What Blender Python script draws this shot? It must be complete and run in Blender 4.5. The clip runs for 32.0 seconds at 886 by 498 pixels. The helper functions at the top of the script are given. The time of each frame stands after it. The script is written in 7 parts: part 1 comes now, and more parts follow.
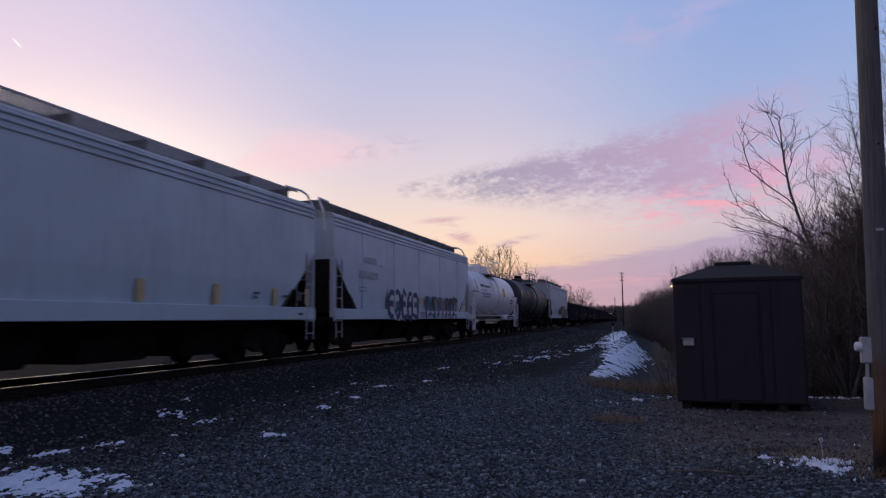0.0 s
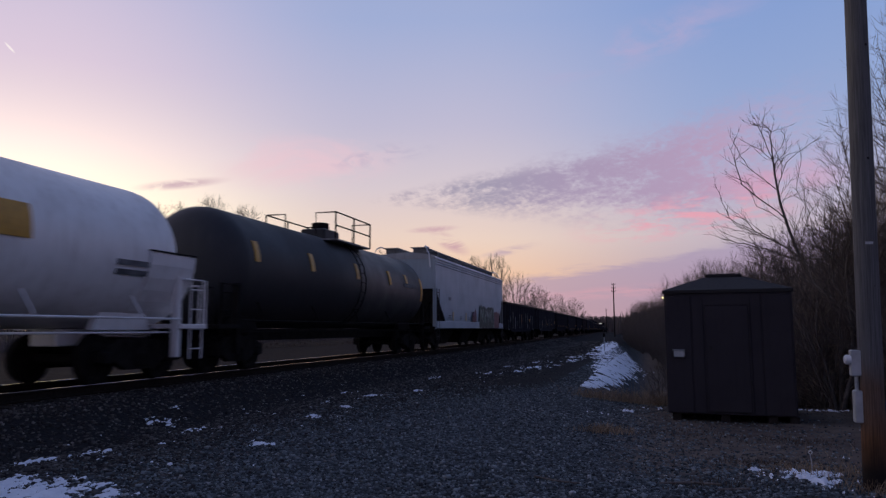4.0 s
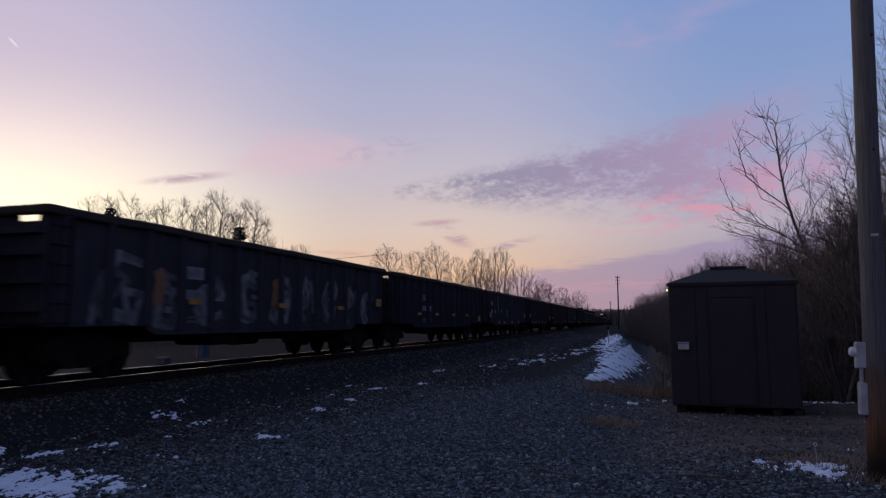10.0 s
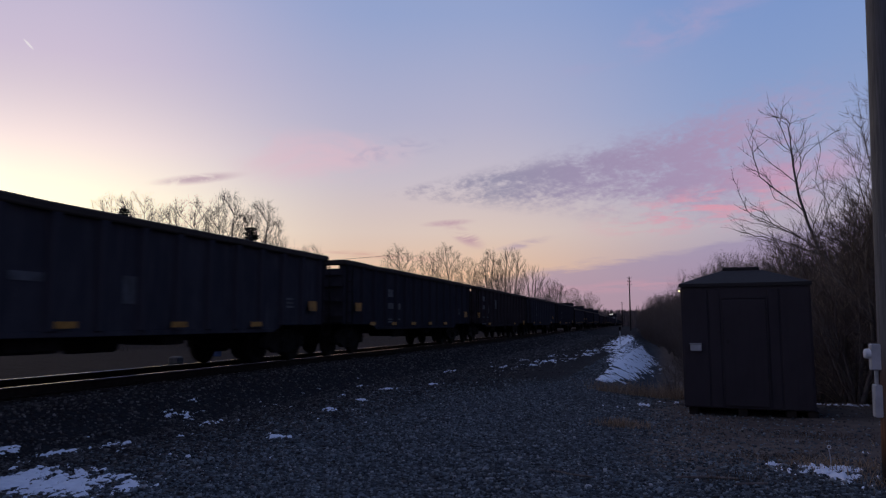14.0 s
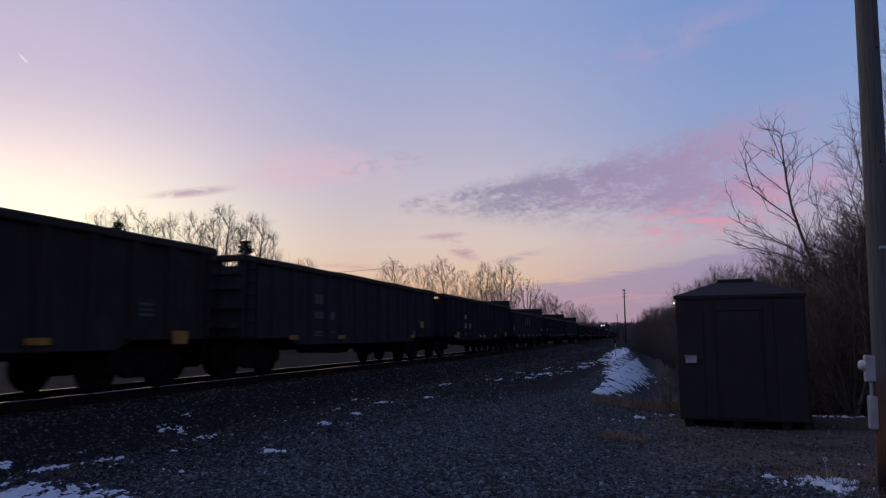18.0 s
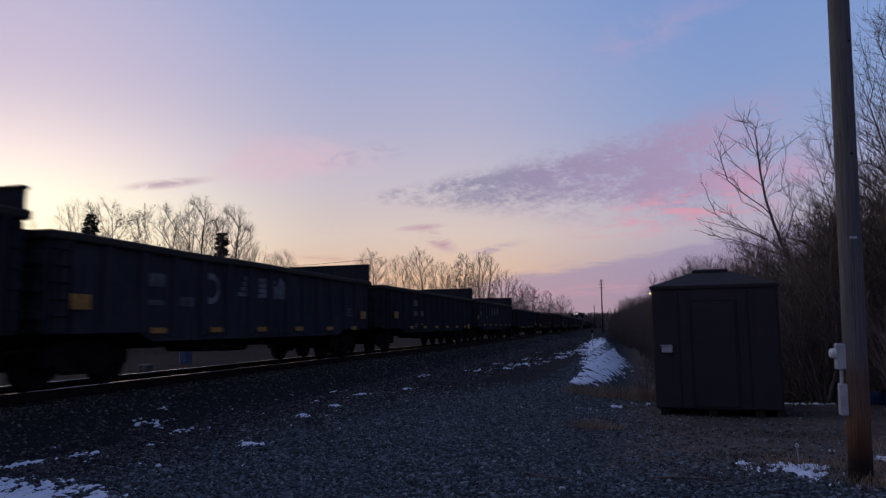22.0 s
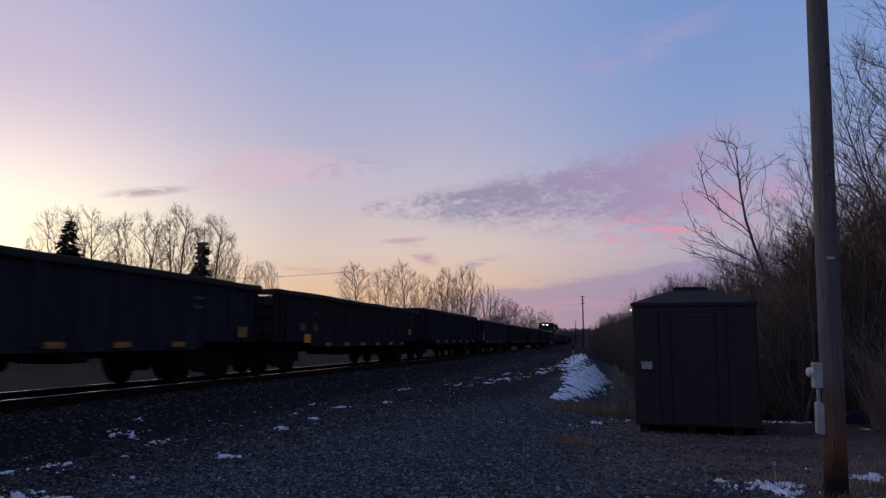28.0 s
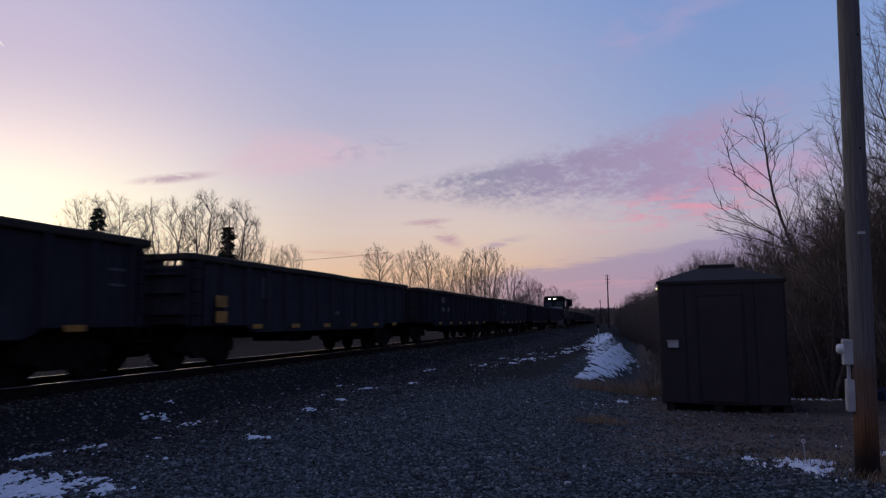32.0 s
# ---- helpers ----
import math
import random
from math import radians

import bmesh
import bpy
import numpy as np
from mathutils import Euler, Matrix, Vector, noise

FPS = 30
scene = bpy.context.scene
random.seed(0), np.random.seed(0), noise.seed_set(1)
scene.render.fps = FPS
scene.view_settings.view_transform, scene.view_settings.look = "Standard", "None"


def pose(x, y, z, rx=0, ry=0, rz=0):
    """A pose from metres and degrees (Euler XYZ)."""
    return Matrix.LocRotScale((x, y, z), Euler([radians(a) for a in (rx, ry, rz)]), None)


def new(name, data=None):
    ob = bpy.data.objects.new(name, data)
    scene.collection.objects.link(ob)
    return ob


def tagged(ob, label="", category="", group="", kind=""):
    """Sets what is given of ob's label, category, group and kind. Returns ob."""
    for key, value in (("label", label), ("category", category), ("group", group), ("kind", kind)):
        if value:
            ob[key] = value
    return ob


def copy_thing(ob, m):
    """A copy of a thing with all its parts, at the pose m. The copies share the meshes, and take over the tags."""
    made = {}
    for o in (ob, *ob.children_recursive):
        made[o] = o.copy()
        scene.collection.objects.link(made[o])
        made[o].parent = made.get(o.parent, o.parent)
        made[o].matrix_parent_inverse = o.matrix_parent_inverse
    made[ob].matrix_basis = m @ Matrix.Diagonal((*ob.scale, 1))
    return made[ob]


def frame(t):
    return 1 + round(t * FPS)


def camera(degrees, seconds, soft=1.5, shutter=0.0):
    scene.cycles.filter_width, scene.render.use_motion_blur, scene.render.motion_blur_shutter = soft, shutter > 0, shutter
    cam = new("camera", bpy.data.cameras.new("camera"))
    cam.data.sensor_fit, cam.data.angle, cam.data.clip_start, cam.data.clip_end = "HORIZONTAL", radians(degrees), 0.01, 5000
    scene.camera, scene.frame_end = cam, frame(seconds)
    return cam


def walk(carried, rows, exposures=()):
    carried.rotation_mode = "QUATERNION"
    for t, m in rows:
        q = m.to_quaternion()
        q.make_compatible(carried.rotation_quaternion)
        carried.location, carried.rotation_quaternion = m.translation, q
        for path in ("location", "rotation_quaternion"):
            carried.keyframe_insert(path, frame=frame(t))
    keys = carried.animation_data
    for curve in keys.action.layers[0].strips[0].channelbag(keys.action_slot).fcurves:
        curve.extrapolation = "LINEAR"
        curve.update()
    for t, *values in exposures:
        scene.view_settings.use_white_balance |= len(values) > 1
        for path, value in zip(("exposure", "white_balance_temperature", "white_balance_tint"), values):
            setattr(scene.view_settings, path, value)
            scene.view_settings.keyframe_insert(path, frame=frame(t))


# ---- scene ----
EYE = (10.66, 0.0, 0.995)  # the rail tops are at z = 0 beside the camera
cam = camera(63.8, 32.0, soft=1.3, shutter=0.5)
# seconds, and the turn of the hand-held camera in degrees
PATH = [
    (0, 95.46, 0.72, 16.47), (0.5, 95.53, 0.61, 16.53), (1, 95.40, 0.37, 16.05), (1.5, 95.26, 0.33, 15.61),
    (2, 95.32, 0.34, 15.50), (2.5, 95.49, 0.25, 15.53), (3, 95.80, 0.25, 15.64), (3.5, 96.03, 0.22, 15.75),
    (5.5, 96.57, 0.35, 15.89), (6, 96.62, 0.37, 15.93), (6.5, 96.58, 0.33, 15.91), (7, 96.27, 0.40, 15.67),
    (7.5, 95.64, 0.54, 15.44), (8, 95.41, 0.71, 15.46), (8.5, 95.50, 0.72, 15.43), (9, 95.67, 0.65, 15.52),
    (9.5, 95.71, 0.53, 15.80), (10, 95.67, 0.39, 16.12), (10.5, 95.88, 0.44, 16.23), (11, 95.94, 0.50, 16.37),
    (11.5, 95.73, 0.44, 16.46), (12, 95.25, 0.35, 16.79), (12.5, 94.58, 0.11, 16.92), (13, 94.89, 0.13, 16.99),
    (13.5, 95.44, -0.07, 17.05), (14, 95.71, 0.24, 17.00), (14.5, 95.83, 0.38, 16.87), (16.5, 96.82, 0.37, 16.95),
    (17, 96.91, 0.56, 16.91), (17.5, 96.89, 0.52, 16.77), (18, 96.74, 0.44, 16.61), (18.5, 96.76, 0.52, 16.34),
    (19, 96.70, 0.58, 16.16), (19.5, 96.63, 0.68, 16.08), (20, 96.59, 0.65, 15.98), (20.5, 96.55, 0.65, 15.87),
    (21, 96.57, 0.63, 15.79), (21.5, 96.35, 0.73, 15.52), (22, 96.03, 0.80, 14.89), (22.5, 95.98, 0.81, 14.22),
    (23, 96.01, 0.85, 13.63), (23.5, 96.12, 0.93, 13.38), (24, 96.27, 1.11, 13.31), (24.5, 96.55, 1.13, 13.29),
    (25, 96.81, 0.99, 13.37), (25.5, 96.86, 0.79, 13.31), (27.5, 97.06, 0.01, 13.35), (28, 97.11, -0.02, 13.40),
    (28.5, 96.95, 0.35, 13.59), (29, 96.23, 0.84, 14.01), (29.5, 95.51, 1.08, 14.36), (30, 95.54, 1.16, 14.57),
    (30.5, 95.69, 1.05, 14.69), (31, 95.49, 0.85, 14.98), (31.5, 95.44, 0.73, 15.19), (32, 95.61, 0.66, 15.36),
]
walk(cam, [(t, pose(*EYE, rx, ry, rz)) for t, rx, ry, rz in PATH],
     exposures=[(0, 0.15, 6850, 11), (2, 0.13, 6850, 11), (3, 0.02, 6800, 11), (6, -0.05, 6650, 11), (7, 0.10, 6800, 11), (8, 0.12, 6750, 11), (9, -0.18, 6500, 10), (12, -0.24, 6400, 10), (20, -0.23, 6280, 10), (32, -0.22, 6300, 10)])

# ---- the line of the railway ----
SPEED, GAIN = 9.39, 0.002      # metres a second, and its slow growth
BEND, BEND_END, GRADE = -2.15e-4, 180.0, -0.0040   # a long curve that runs out into straight line, going gently down


def track_x(y):
    k = np.minimum(y, BEND_END)
    return BEND * k * k / 2 + BEND * BEND_END * (y - k)


def track_z(y):
    return GRADE * y - 7e-6 * max(0.0, y - 100.0) ** 2


def lin(r, g, b):
    """A colour from 0..255 screen values."""
    return tuple((c / 255 / 12.92) if c <= 10 else ((c / 255 + 0.055) / 1.055) ** 2.4 for c in (r, g, b)) + (1.0,)


# ---- world: the dusk sky ----
class Nodes:
    """Short names for building node trees."""

    def __init__(self, tree):
        self.tree = tree
        tree.nodes.clear()

    def add(self, kind, **inputs):
        n = self.tree.nodes.new(kind)
        return n

    def link(self, a, b):
        self.tree.links.new(a, b)

    def put(self, socket, value):
        if isinstance(value, bpy.types.NodeSocket):
            self.link(value, socket)
        else:
            socket.default_value = value

    def math(self, op, a, b=0.0, c=None, clamp=False):
        n = self.add("ShaderNodeMath")
        n.operation, n.use_clamp = op, clamp
        self.put(n.inputs[0], a)
        self.put(n.inputs[1], b)
        if c is not None:
            self.put(n.inputs[2], c)
        return n.outputs[0]

    def span(self, v, a, b, lo=0.0, hi=1.0, smooth=True):
        n = self.add("ShaderNodeMapRange")
        n.interpolation_type = "SMOOTHSTEP" if smooth else "LINEAR"
        n.clamp = True
        for k, x in enumerate((v, a, b, lo, hi)):
            self.put(n.inputs[k], x)
        return n.outputs[0]

    def ramp(self, v, stops, mode="LINEAR"):
        n = self.add("ShaderNodeValToRGB")
        n.color_ramp.interpolation = mode
        e = n.color_ramp.elements
        while len(e) < len(stops):
            e.new(0.5)
        for k, (p, c) in enumerate(stops):
            e[k].position, e[k].color = p, c
        self.put(n.inputs[0], v)
        return n.outputs[0]

    def mix(self, fac, a, b, blend="MIX"):
        n = self.add("ShaderNodeMix")
        n.data_type, n.blend_type = "RGBA", blend
        self.put(n.inputs[0], fac)
        self.put(n.inputs[6], a)
        self.put(n.inputs[7], b)
        return n.outputs[2]

    def noise(self, vec, scale, detail=4.0, rough=0.55, distort=0.0):
        n = self.add("ShaderNodeTexNoise")
        if vec is not None:
            self.link(vec, n.inputs["Vector"])
        n.inputs["Scale"].default_value = scale
        n.inputs["Detail"].default_value = detail
        n.inputs["Roughness"].default_value = rough
        n.inputs["Distortion"].default_value = distort
        return n.outputs[0]

    def vec(self, x, y, z=0.0):
        n = self.add("ShaderNodeCombineXYZ")
        for k, v in enumerate((x, y, z)):
            self.put(n.inputs[k], v)
        return n.outputs[0]

    def split(self, v):
        n = self.add("ShaderNodeSeparateXYZ")
        self.link(v, n.inputs[0])
        return n.outputs


def make_world():
    world = bpy.data.worlds.new("dusk_sky")
    scene.world = world
    world.use_nodes = True
    n = Nodes(world.node_tree)
    co = n.add("ShaderNodeTexCoord")
    x, y, z = n.split(co.outputs["Generated"])
    az = n.math("MULTIPLY", n.math("ARCTAN2", x, y), 57.2958)      # degrees right of the line's far end
    el = n.math("MULTIPLY", n.math("ARCSINE", z), 57.2958)         # degrees above the horizon
    e = n.math("DIVIDE", el, 90.0, clamp=True)

    def sky(*stops):
        return n.ramp(e, [(d / 90, lin(*c)) for d, c in stops])

    west = sky((0, (255, 226, 180)), (4, (255, 240, 206)), (9, (255, 248, 224)), (13, (250, 232, 230)), (19, (222, 206, 226)), (28, (188, 186, 220)), (90, (70, 90, 140)))
    mid = sky((0, (214, 172, 166)), (3.5, (246, 203, 168)), (7, (236, 213, 200)), (11, (216, 204, 213)), (16, (192, 190, 216)), (24, (160, 176, 218)), (90, (68, 88, 140)))
    right = sky((0, (164, 138, 162)), (3, (172, 154, 178)), (7, (196, 186, 200)), (11, (174, 178, 210)), (16, (150, 171, 215)), (24, (132, 160, 214)), (90, (66, 88, 140)))
    east = sky((0, (82, 92, 118)), (6, (96, 106, 138)), (14, (94, 112, 152)), (30, (86, 108, 154)), (60, (76, 98, 146)), (90, (68, 88, 140)))
    col = n.mix(n.span(az, -47.0, -21.0), west, mid)
    col = n.mix(n.span(az, -15.0, 9.0), col, right)
    # the afterglow where the sun went down
    gain = n.math("MULTIPLY", n.span(n.math("ABSOLUTE", n.math("ADD", az, 55.0)), 32.0, 6.0), n.span(el, 18.0, 3.0))
    col = n.mix(gain, col, n.mix(1.0, col, (1.75, 1.6, 1.45, 1.0), "MULTIPLY"))
    gain = n.math("MULTIPLY", n.span(n.math("ABSOLUTE", n.math("ADD", az, 72.0)), 25.0, 8.0), n.span(el, 15.0, 4.0))
    col = n.mix(gain, col, n.mix(1.0, col, (2.4, 2.4, 2.4, 1.0), "MULTIPLY"))
    col = n.mix(n.span(n.math("ABSOLUTE", n.math("ADD", az, 40.0)), 60.0, 130.0), col, east)

    def bank(a0, e0, half_a, half_e, tilt, soft=0.9):
        """A soft oval in the sky, tilted by tilt degrees."""
        c, s = math.cos(radians(tilt)), math.sin(radians(tilt))
        da, de = n.math("SUBTRACT", az, a0), n.math("SUBTRACT", el, e0)
        u = n.math("DIVIDE", n.math("ADD", n.math("MULTIPLY", da, c), n.math("MULTIPLY", de, s)), half_a)
        w = n.math("DIVIDE", n.math("SUBTRACT", n.math("MULTIPLY", de, c), n.math("MULTIPLY", da, s)), half_e)
        d = n.math("SQRT", n.math("ADD", n.math("MULTIPLY", u, u), n.math("MULTIPLY", w, w)))
        return n.span(d, 1.0, 1.0 - soft)

    def both(*masks):
        m = masks[0]
        for k in masks[1:]:
            m = n.math("MULTIPLY", m, k)
        return m

    # a fan of ripple cloud that opens to the right from a point in the west
    da, de = n.math("SUBTRACT", az, -23.0), n.math("SUBTRACT", el, 10.0)
    rad = n.math("SQRT", n.math("ADD", n.math("MULTIPLY", da, da), n.math("MULTIPLY", de, de)))
    phi = n.math("MULTIPLY", n.math("ARCTAN2", de, da), 57.2958)
    flow = n.vec(n.math("ADD", az, n.math("MULTIPLY", el, 0.8)), n.math("SUBTRACT", n.math("MULTIPLY", el, 2.6), n.math("MULTIPLY", az, 0.55)))
    patchy = n.noise(flow, 0.13, 5.0, 0.6, 0.5)
    wisp = n.noise(flow, 0.34, 7.0, 0.66, 0.8)
    ripple = n.noise(n.vec(n.math("ADD", n.math("MULTIPLY", az, 1.6), n.math("MULTIPLY", el, 2.2)), n.math("SUBTRACT", n.math("MULTIPLY", el, 3.0), az)), 0.9, 4.0, 0.6, 0.2)
    level = n.noise(n.vec(n.math("MULTIPLY", az, 0.6), n.math("MULTIPLY", el, 4.0)), 0.35, 6.0, 0.62, 0.4)
    body = n.math("ADD", n.math("ADD", n.math("MULTIPLY", patchy, 0.38), n.math("MULTIPLY", wisp, 0.36)), n.math("MULTIPLY", ripple, 0.26))

    fan = both(n.span(phi, -9.0, 0.5), n.span(phi, 15.0, 7.0), n.span(rad, 0.6, 3.5), n.span(rad, 40.0, 27.0))
    core = both(n.span(phi, -3.0, 2.5), n.span(phi, 12.5, 7.0), n.span(rad, 5.0, 14.0), n.span(rad, 38.0, 29.0))
    tint = n.ramp(n.math("DIVIDE", rad, 36.0), [(0.0, lin(158, 146, 170)), (0.28, lin(150, 146, 173)), (0.48, lin(162, 146, 179)), (0.72, lin(178, 153, 186)), (1.0, lin(204, 160, 190))])
    cover = n.math("ADD", body, n.math("MULTIPLY", core, 0.095))
    col = n.mix(n.math("MULTIPLY", n.math("MULTIPLY", n.span(cover, 0.42, 0.63), fan), 0.85), col, tint)

    def lay(col, mask, colour, grain, lo, hi, strength):
        return n.mix(n.math("MULTIPLY", n.math("MULTIPLY", n.span(grain, lo, hi), mask), strength), col, lin(*colour))

    col = lay(col, bank(3.5, 8.3, 11.0, 2.3, 7.0), (236, 164, 182), n.math("ADD", n.math("MULTIPLY", level, 0.6), n.math("MULTIPLY", wisp, 0.4)), 0.45, 0.60, 0.85)
    col = lay(col, bank(10.0, 11.0, 6.0, 2.6, 4.0), (226, 160, 190), patchy, 0.36, 0.62, 0.55)
    # the lilac bank low over the railway, its upper edge aslant
    line = n.math("SUBTRACT", el, n.math("MULTIPLY_ADD", az, 0.147, 5.0))
    low = both(n.span(n.math("ADD", line, n.math("MULTIPLY", n.math("SUBTRACT", level, 0.5), 3.0)), 0.5, -0.5), n.span(az, -16.0, -9.0))
    col = n.mix(n.math("MULTIPLY", low, 0.72), col, n.ramp(n.math("DIVIDE", el, 7.0), [(0.0, lin(186, 156, 172)), (0.35, lin(178, 154, 180)), (1.0, lin(164, 154, 188))]))
    col = lay(col, bank(-2.0, 2.6, 12.0, 0.7, 3.0), (214, 164, 178), level, 0.40, 0.62, 0.6)
    # small scraps of cloud
    col = lay(col, bank(-15.2, 6.7, 2.2, 0.8, -28.0), (196, 152, 172), wisp, 0.30, 0.55, 0.85)
    col = lay(col, bank(-16.6, 7.8, 2.6, 0.35, 4.0), (198, 158, 176), wisp, 0.30, 0.55, 0.75)
    col = lay(col, bank(-10.5, 6.0, 3.2, 0.45, 12.0), (190, 166, 184), wisp, 0.34, 0.58, 0.75)
    col = lay(col, bank(-22.5, 5.2, 9.0, 0.35, -4.0), (222, 168, 156), level, 0.36, 0.58, 0.6)
    col = lay(col, bank(-36.2, 10.8, 4.2, 0.5, 9.0), (202, 172, 186), wisp, 0.26, 0.5, 0.85)
    col = lay(col, bank(-27.0, 13.0, 10.0, 3.0, 4.0), (240, 200, 212), patchy, 0.36, 0.62, 0.6)
    col = lay(col, bank(1.0, 21.6, 12.0, 2.2, 14.0), (184, 172, 210), patchy, 0.40, 0.64, 0.55)
    col = lay(col, bank(-21.0, 13.6, 6.0, 1.2, 10.0), (176, 172, 200), wisp, 0.46, 0.64, 0.5)
    col = lay(col, bank(-48.0, 19.0, 0.55, 0.10, -42.0, 0.6), (252, 244, 244), wisp, 0.0, 0.1, 0.8)
    bg = n.add("ShaderNodeBackground")
    bg.inputs[1].default_value = 1.0
    n.link(col, bg.inputs[0])
    out = n.add("ShaderNodeOutputWorld")
    n.link(bg.outputs[0], out.inputs[0])


make_world()

# ---- materials ----
def material(name, build, rough=0.8, metal=0.0, bump=None, spec=0.5):
    m = bpy.data.materials.new(name)
    m.use_nodes = True
    n = Nodes(m.node_tree)
    co = n.add("ShaderNodeTexCoord").outputs["Object"]
    col, height, ro = build(n, co)
    b = n.add("ShaderNodeBsdfPrincipled")
    n.put(b.inputs["Base Color"], col)
    n.put(b.inputs["Roughness"], rough if ro is None else ro)
    b.inputs["Metallic"].default_value = metal
    b.inputs["Specular IOR Level"].default_value = spec
    if height is not None:
        bp = n.add("ShaderNodeBump")
        bp.inputs["Strength"].default_value = bump or 0.3
        bp.inputs["Distance"].default_value = 0.02
        n.link(height, bp.inputs["Height"])
        n.link(bp.outputs[0], b.inputs["Normal"])
    out = n.add("ShaderNodeOutputMaterial")
    n.link(b.outputs[0], out.inputs[0])
    return m


def rgb(r, g, b):
    return (r, g, b, 1.0)


def painted(name, base, dirt, amount=0.5, rough=0.5, scale=1.0, streak=True, metal=0.0, spec=0.5):
    """Weathered paint: broad stains, streaks that run down, fine grain."""

    def build(n, co):
        x, y, z = n.split(co)
        broad = n.noise(co, 0.7 * scale, 5.0, 0.6)
        fine = n.noise(co, 14.0 * scale, 3.0, 0.6)
        run = n.noise(n.vec(n.math("MULTIPLY", x, 5.0), n.math("MULTIPLY", y, 5.0), n.math("MULTIPLY", z, 0.5)), 1.6 * scale, 4.0, 0.6)
        k = n.math("ADD", n.math("MULTIPLY", n.span(broad, 0.4, 0.75), 0.55), n.math("MULTIPLY", n.span(run, 0.45, 0.75), 0.5 if streak else 0.1))
        k = n.math("MULTIPLY", n.math("ADD", k, n.math("MULTIPLY", fine, 0.15)), amount, clamp=True)
        col = n.mix(k, base, dirt)
        ro = n.span(broad, 0.2, 0.8, rough - 0.08, min(1.0, rough + 0.2))
        return col, fine, ro

    return material(name, build, metal=metal, bump=0.06, spec=spec)


def plain(name, colour, rough=0.7, metal=0.0, vary=0.25, scale=6.0, bump=0.1, spec=0.5):
    def build(n, co):
        f = n.noise(co, scale, 4.0, 0.6)
        dark = tuple(c * (1 - vary) for c in colour[:3]) + (1.0,)
        lite = tuple(min(1.0, c * (1 + vary)) for c in colour[:3]) + (1.0,)
        return n.mix(n.span(f, 0.3, 0.7), dark, lite), n.noise(co, scale * 5, 3.0, 0.6), None

    return material(name, build, rough, metal, bump, spec)


def glow(name, colour, strength):
    m = bpy.data.materials.new(name)
    m.use_nodes = True
    n = Nodes(m.node_tree)
    e = n.add("ShaderNodeEmission")
    e.inputs[0].default_value, e.inputs[1].default_value = colour, strength
    out = n.add("ShaderNodeOutputMaterial")
    n.link(e.outputs[0], out.inputs[0])
    return m


def ground_material():
    """Dark crushed stone, brown dirt under the wood, snow lying in patches of its own."""

    def build(n, co):
        x, y, z = n.split(co)
        cell = n.add("ShaderNodeTexVoronoi")
        n.link(co, cell.inputs["Vector"])
        cell.inputs["Scale"].default_value = 22.0
        big = n.noise(co, 0.5, 5.0, 0.6)
        mid = n.noise(co, 3.5, 5.0, 0.65)
        tone = n.split(cell.outputs["Color"])[0]
        stone = n.ramp(n.math("ADD", n.math("MULTIPLY", tone, 0.7), n.math("MULTIPLY", mid, 0.3)), [(0.05, rgb(0.017, 0.019, 0.022)), (0.5, rgb(0.051, 0.058, 0.065)), (0.95, rgb(0.17, 0.19, 0.203))])
        dirt = n.ramp(n.math("ADD", n.math("MULTIPLY", mid, 0.6), n.math("MULTIPLY", big, 0.4)), [(0.25, rgb(0.06, 0.05, 0.046)), (0.55, rgb(0.145, 0.118, 0.1)), (0.8, rgb(0.24, 0.197, 0.155))])
        # dirt lies round the shed and the wood, and across the far field
        edge = n.math("ADD", n.math("SUBTRACT", x, 10.4), n.math("MULTIPLY", n.math("SUBTRACT", mid, 0.5), 2.5))
        near = n.span(n.math("ADD", y, n.math("MULTIPLY", n.math("SUBTRACT", big, 0.5), 3.0)), 7.6, 9.6)
        k = n.math("MULTIPLY", n.span(edge, -0.5, 0.6), near)
        far = n.span(n.math("ADD", x, n.math("MULTIPLY", big, 2.0)), -3.2, -5.0)
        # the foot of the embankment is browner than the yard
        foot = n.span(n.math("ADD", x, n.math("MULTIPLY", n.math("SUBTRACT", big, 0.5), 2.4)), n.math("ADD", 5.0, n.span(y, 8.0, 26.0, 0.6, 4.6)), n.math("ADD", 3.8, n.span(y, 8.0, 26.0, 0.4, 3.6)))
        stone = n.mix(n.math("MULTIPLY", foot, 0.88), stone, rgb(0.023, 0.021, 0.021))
        col = n.mix(k, stone, dirt)
        col = n.mix(far, col, n.ramp(mid, [(0.3, rgb(0.018, 0.0145, 0.013)), (0.7, rgb(0.046, 0.037, 0.033))]))
        h = n.math("ADD", n.math("MULTIPLY", cell.outputs["Distance"], -1.0), mid)
        return col, h, None

    return material("ground_mix", build, 1.0, bump=0.9, spec=0.04)


def snow_build(n, co):
    f = n.noise(co, 9.0, 5.0, 0.65)
    return n.ramp(f, [(0.25, rgb(0.70, 0.74, 0.82)), (0.6, rgb(0.86, 0.89, 0.95))]), f, None


def bark_build(dark, lite):
    def build(n, co):
        x, y, z = n.split(co)
        v = n.vec(n.math("MULTIPLY", x, 6.0), n.math("MULTIPLY", y, 6.0), z)
        f = n.noise(v, 3.0, 4.0, 0.65)
        return n.ramp(f, [(0.3, dark), (0.7, lite)]), f, None

    return build


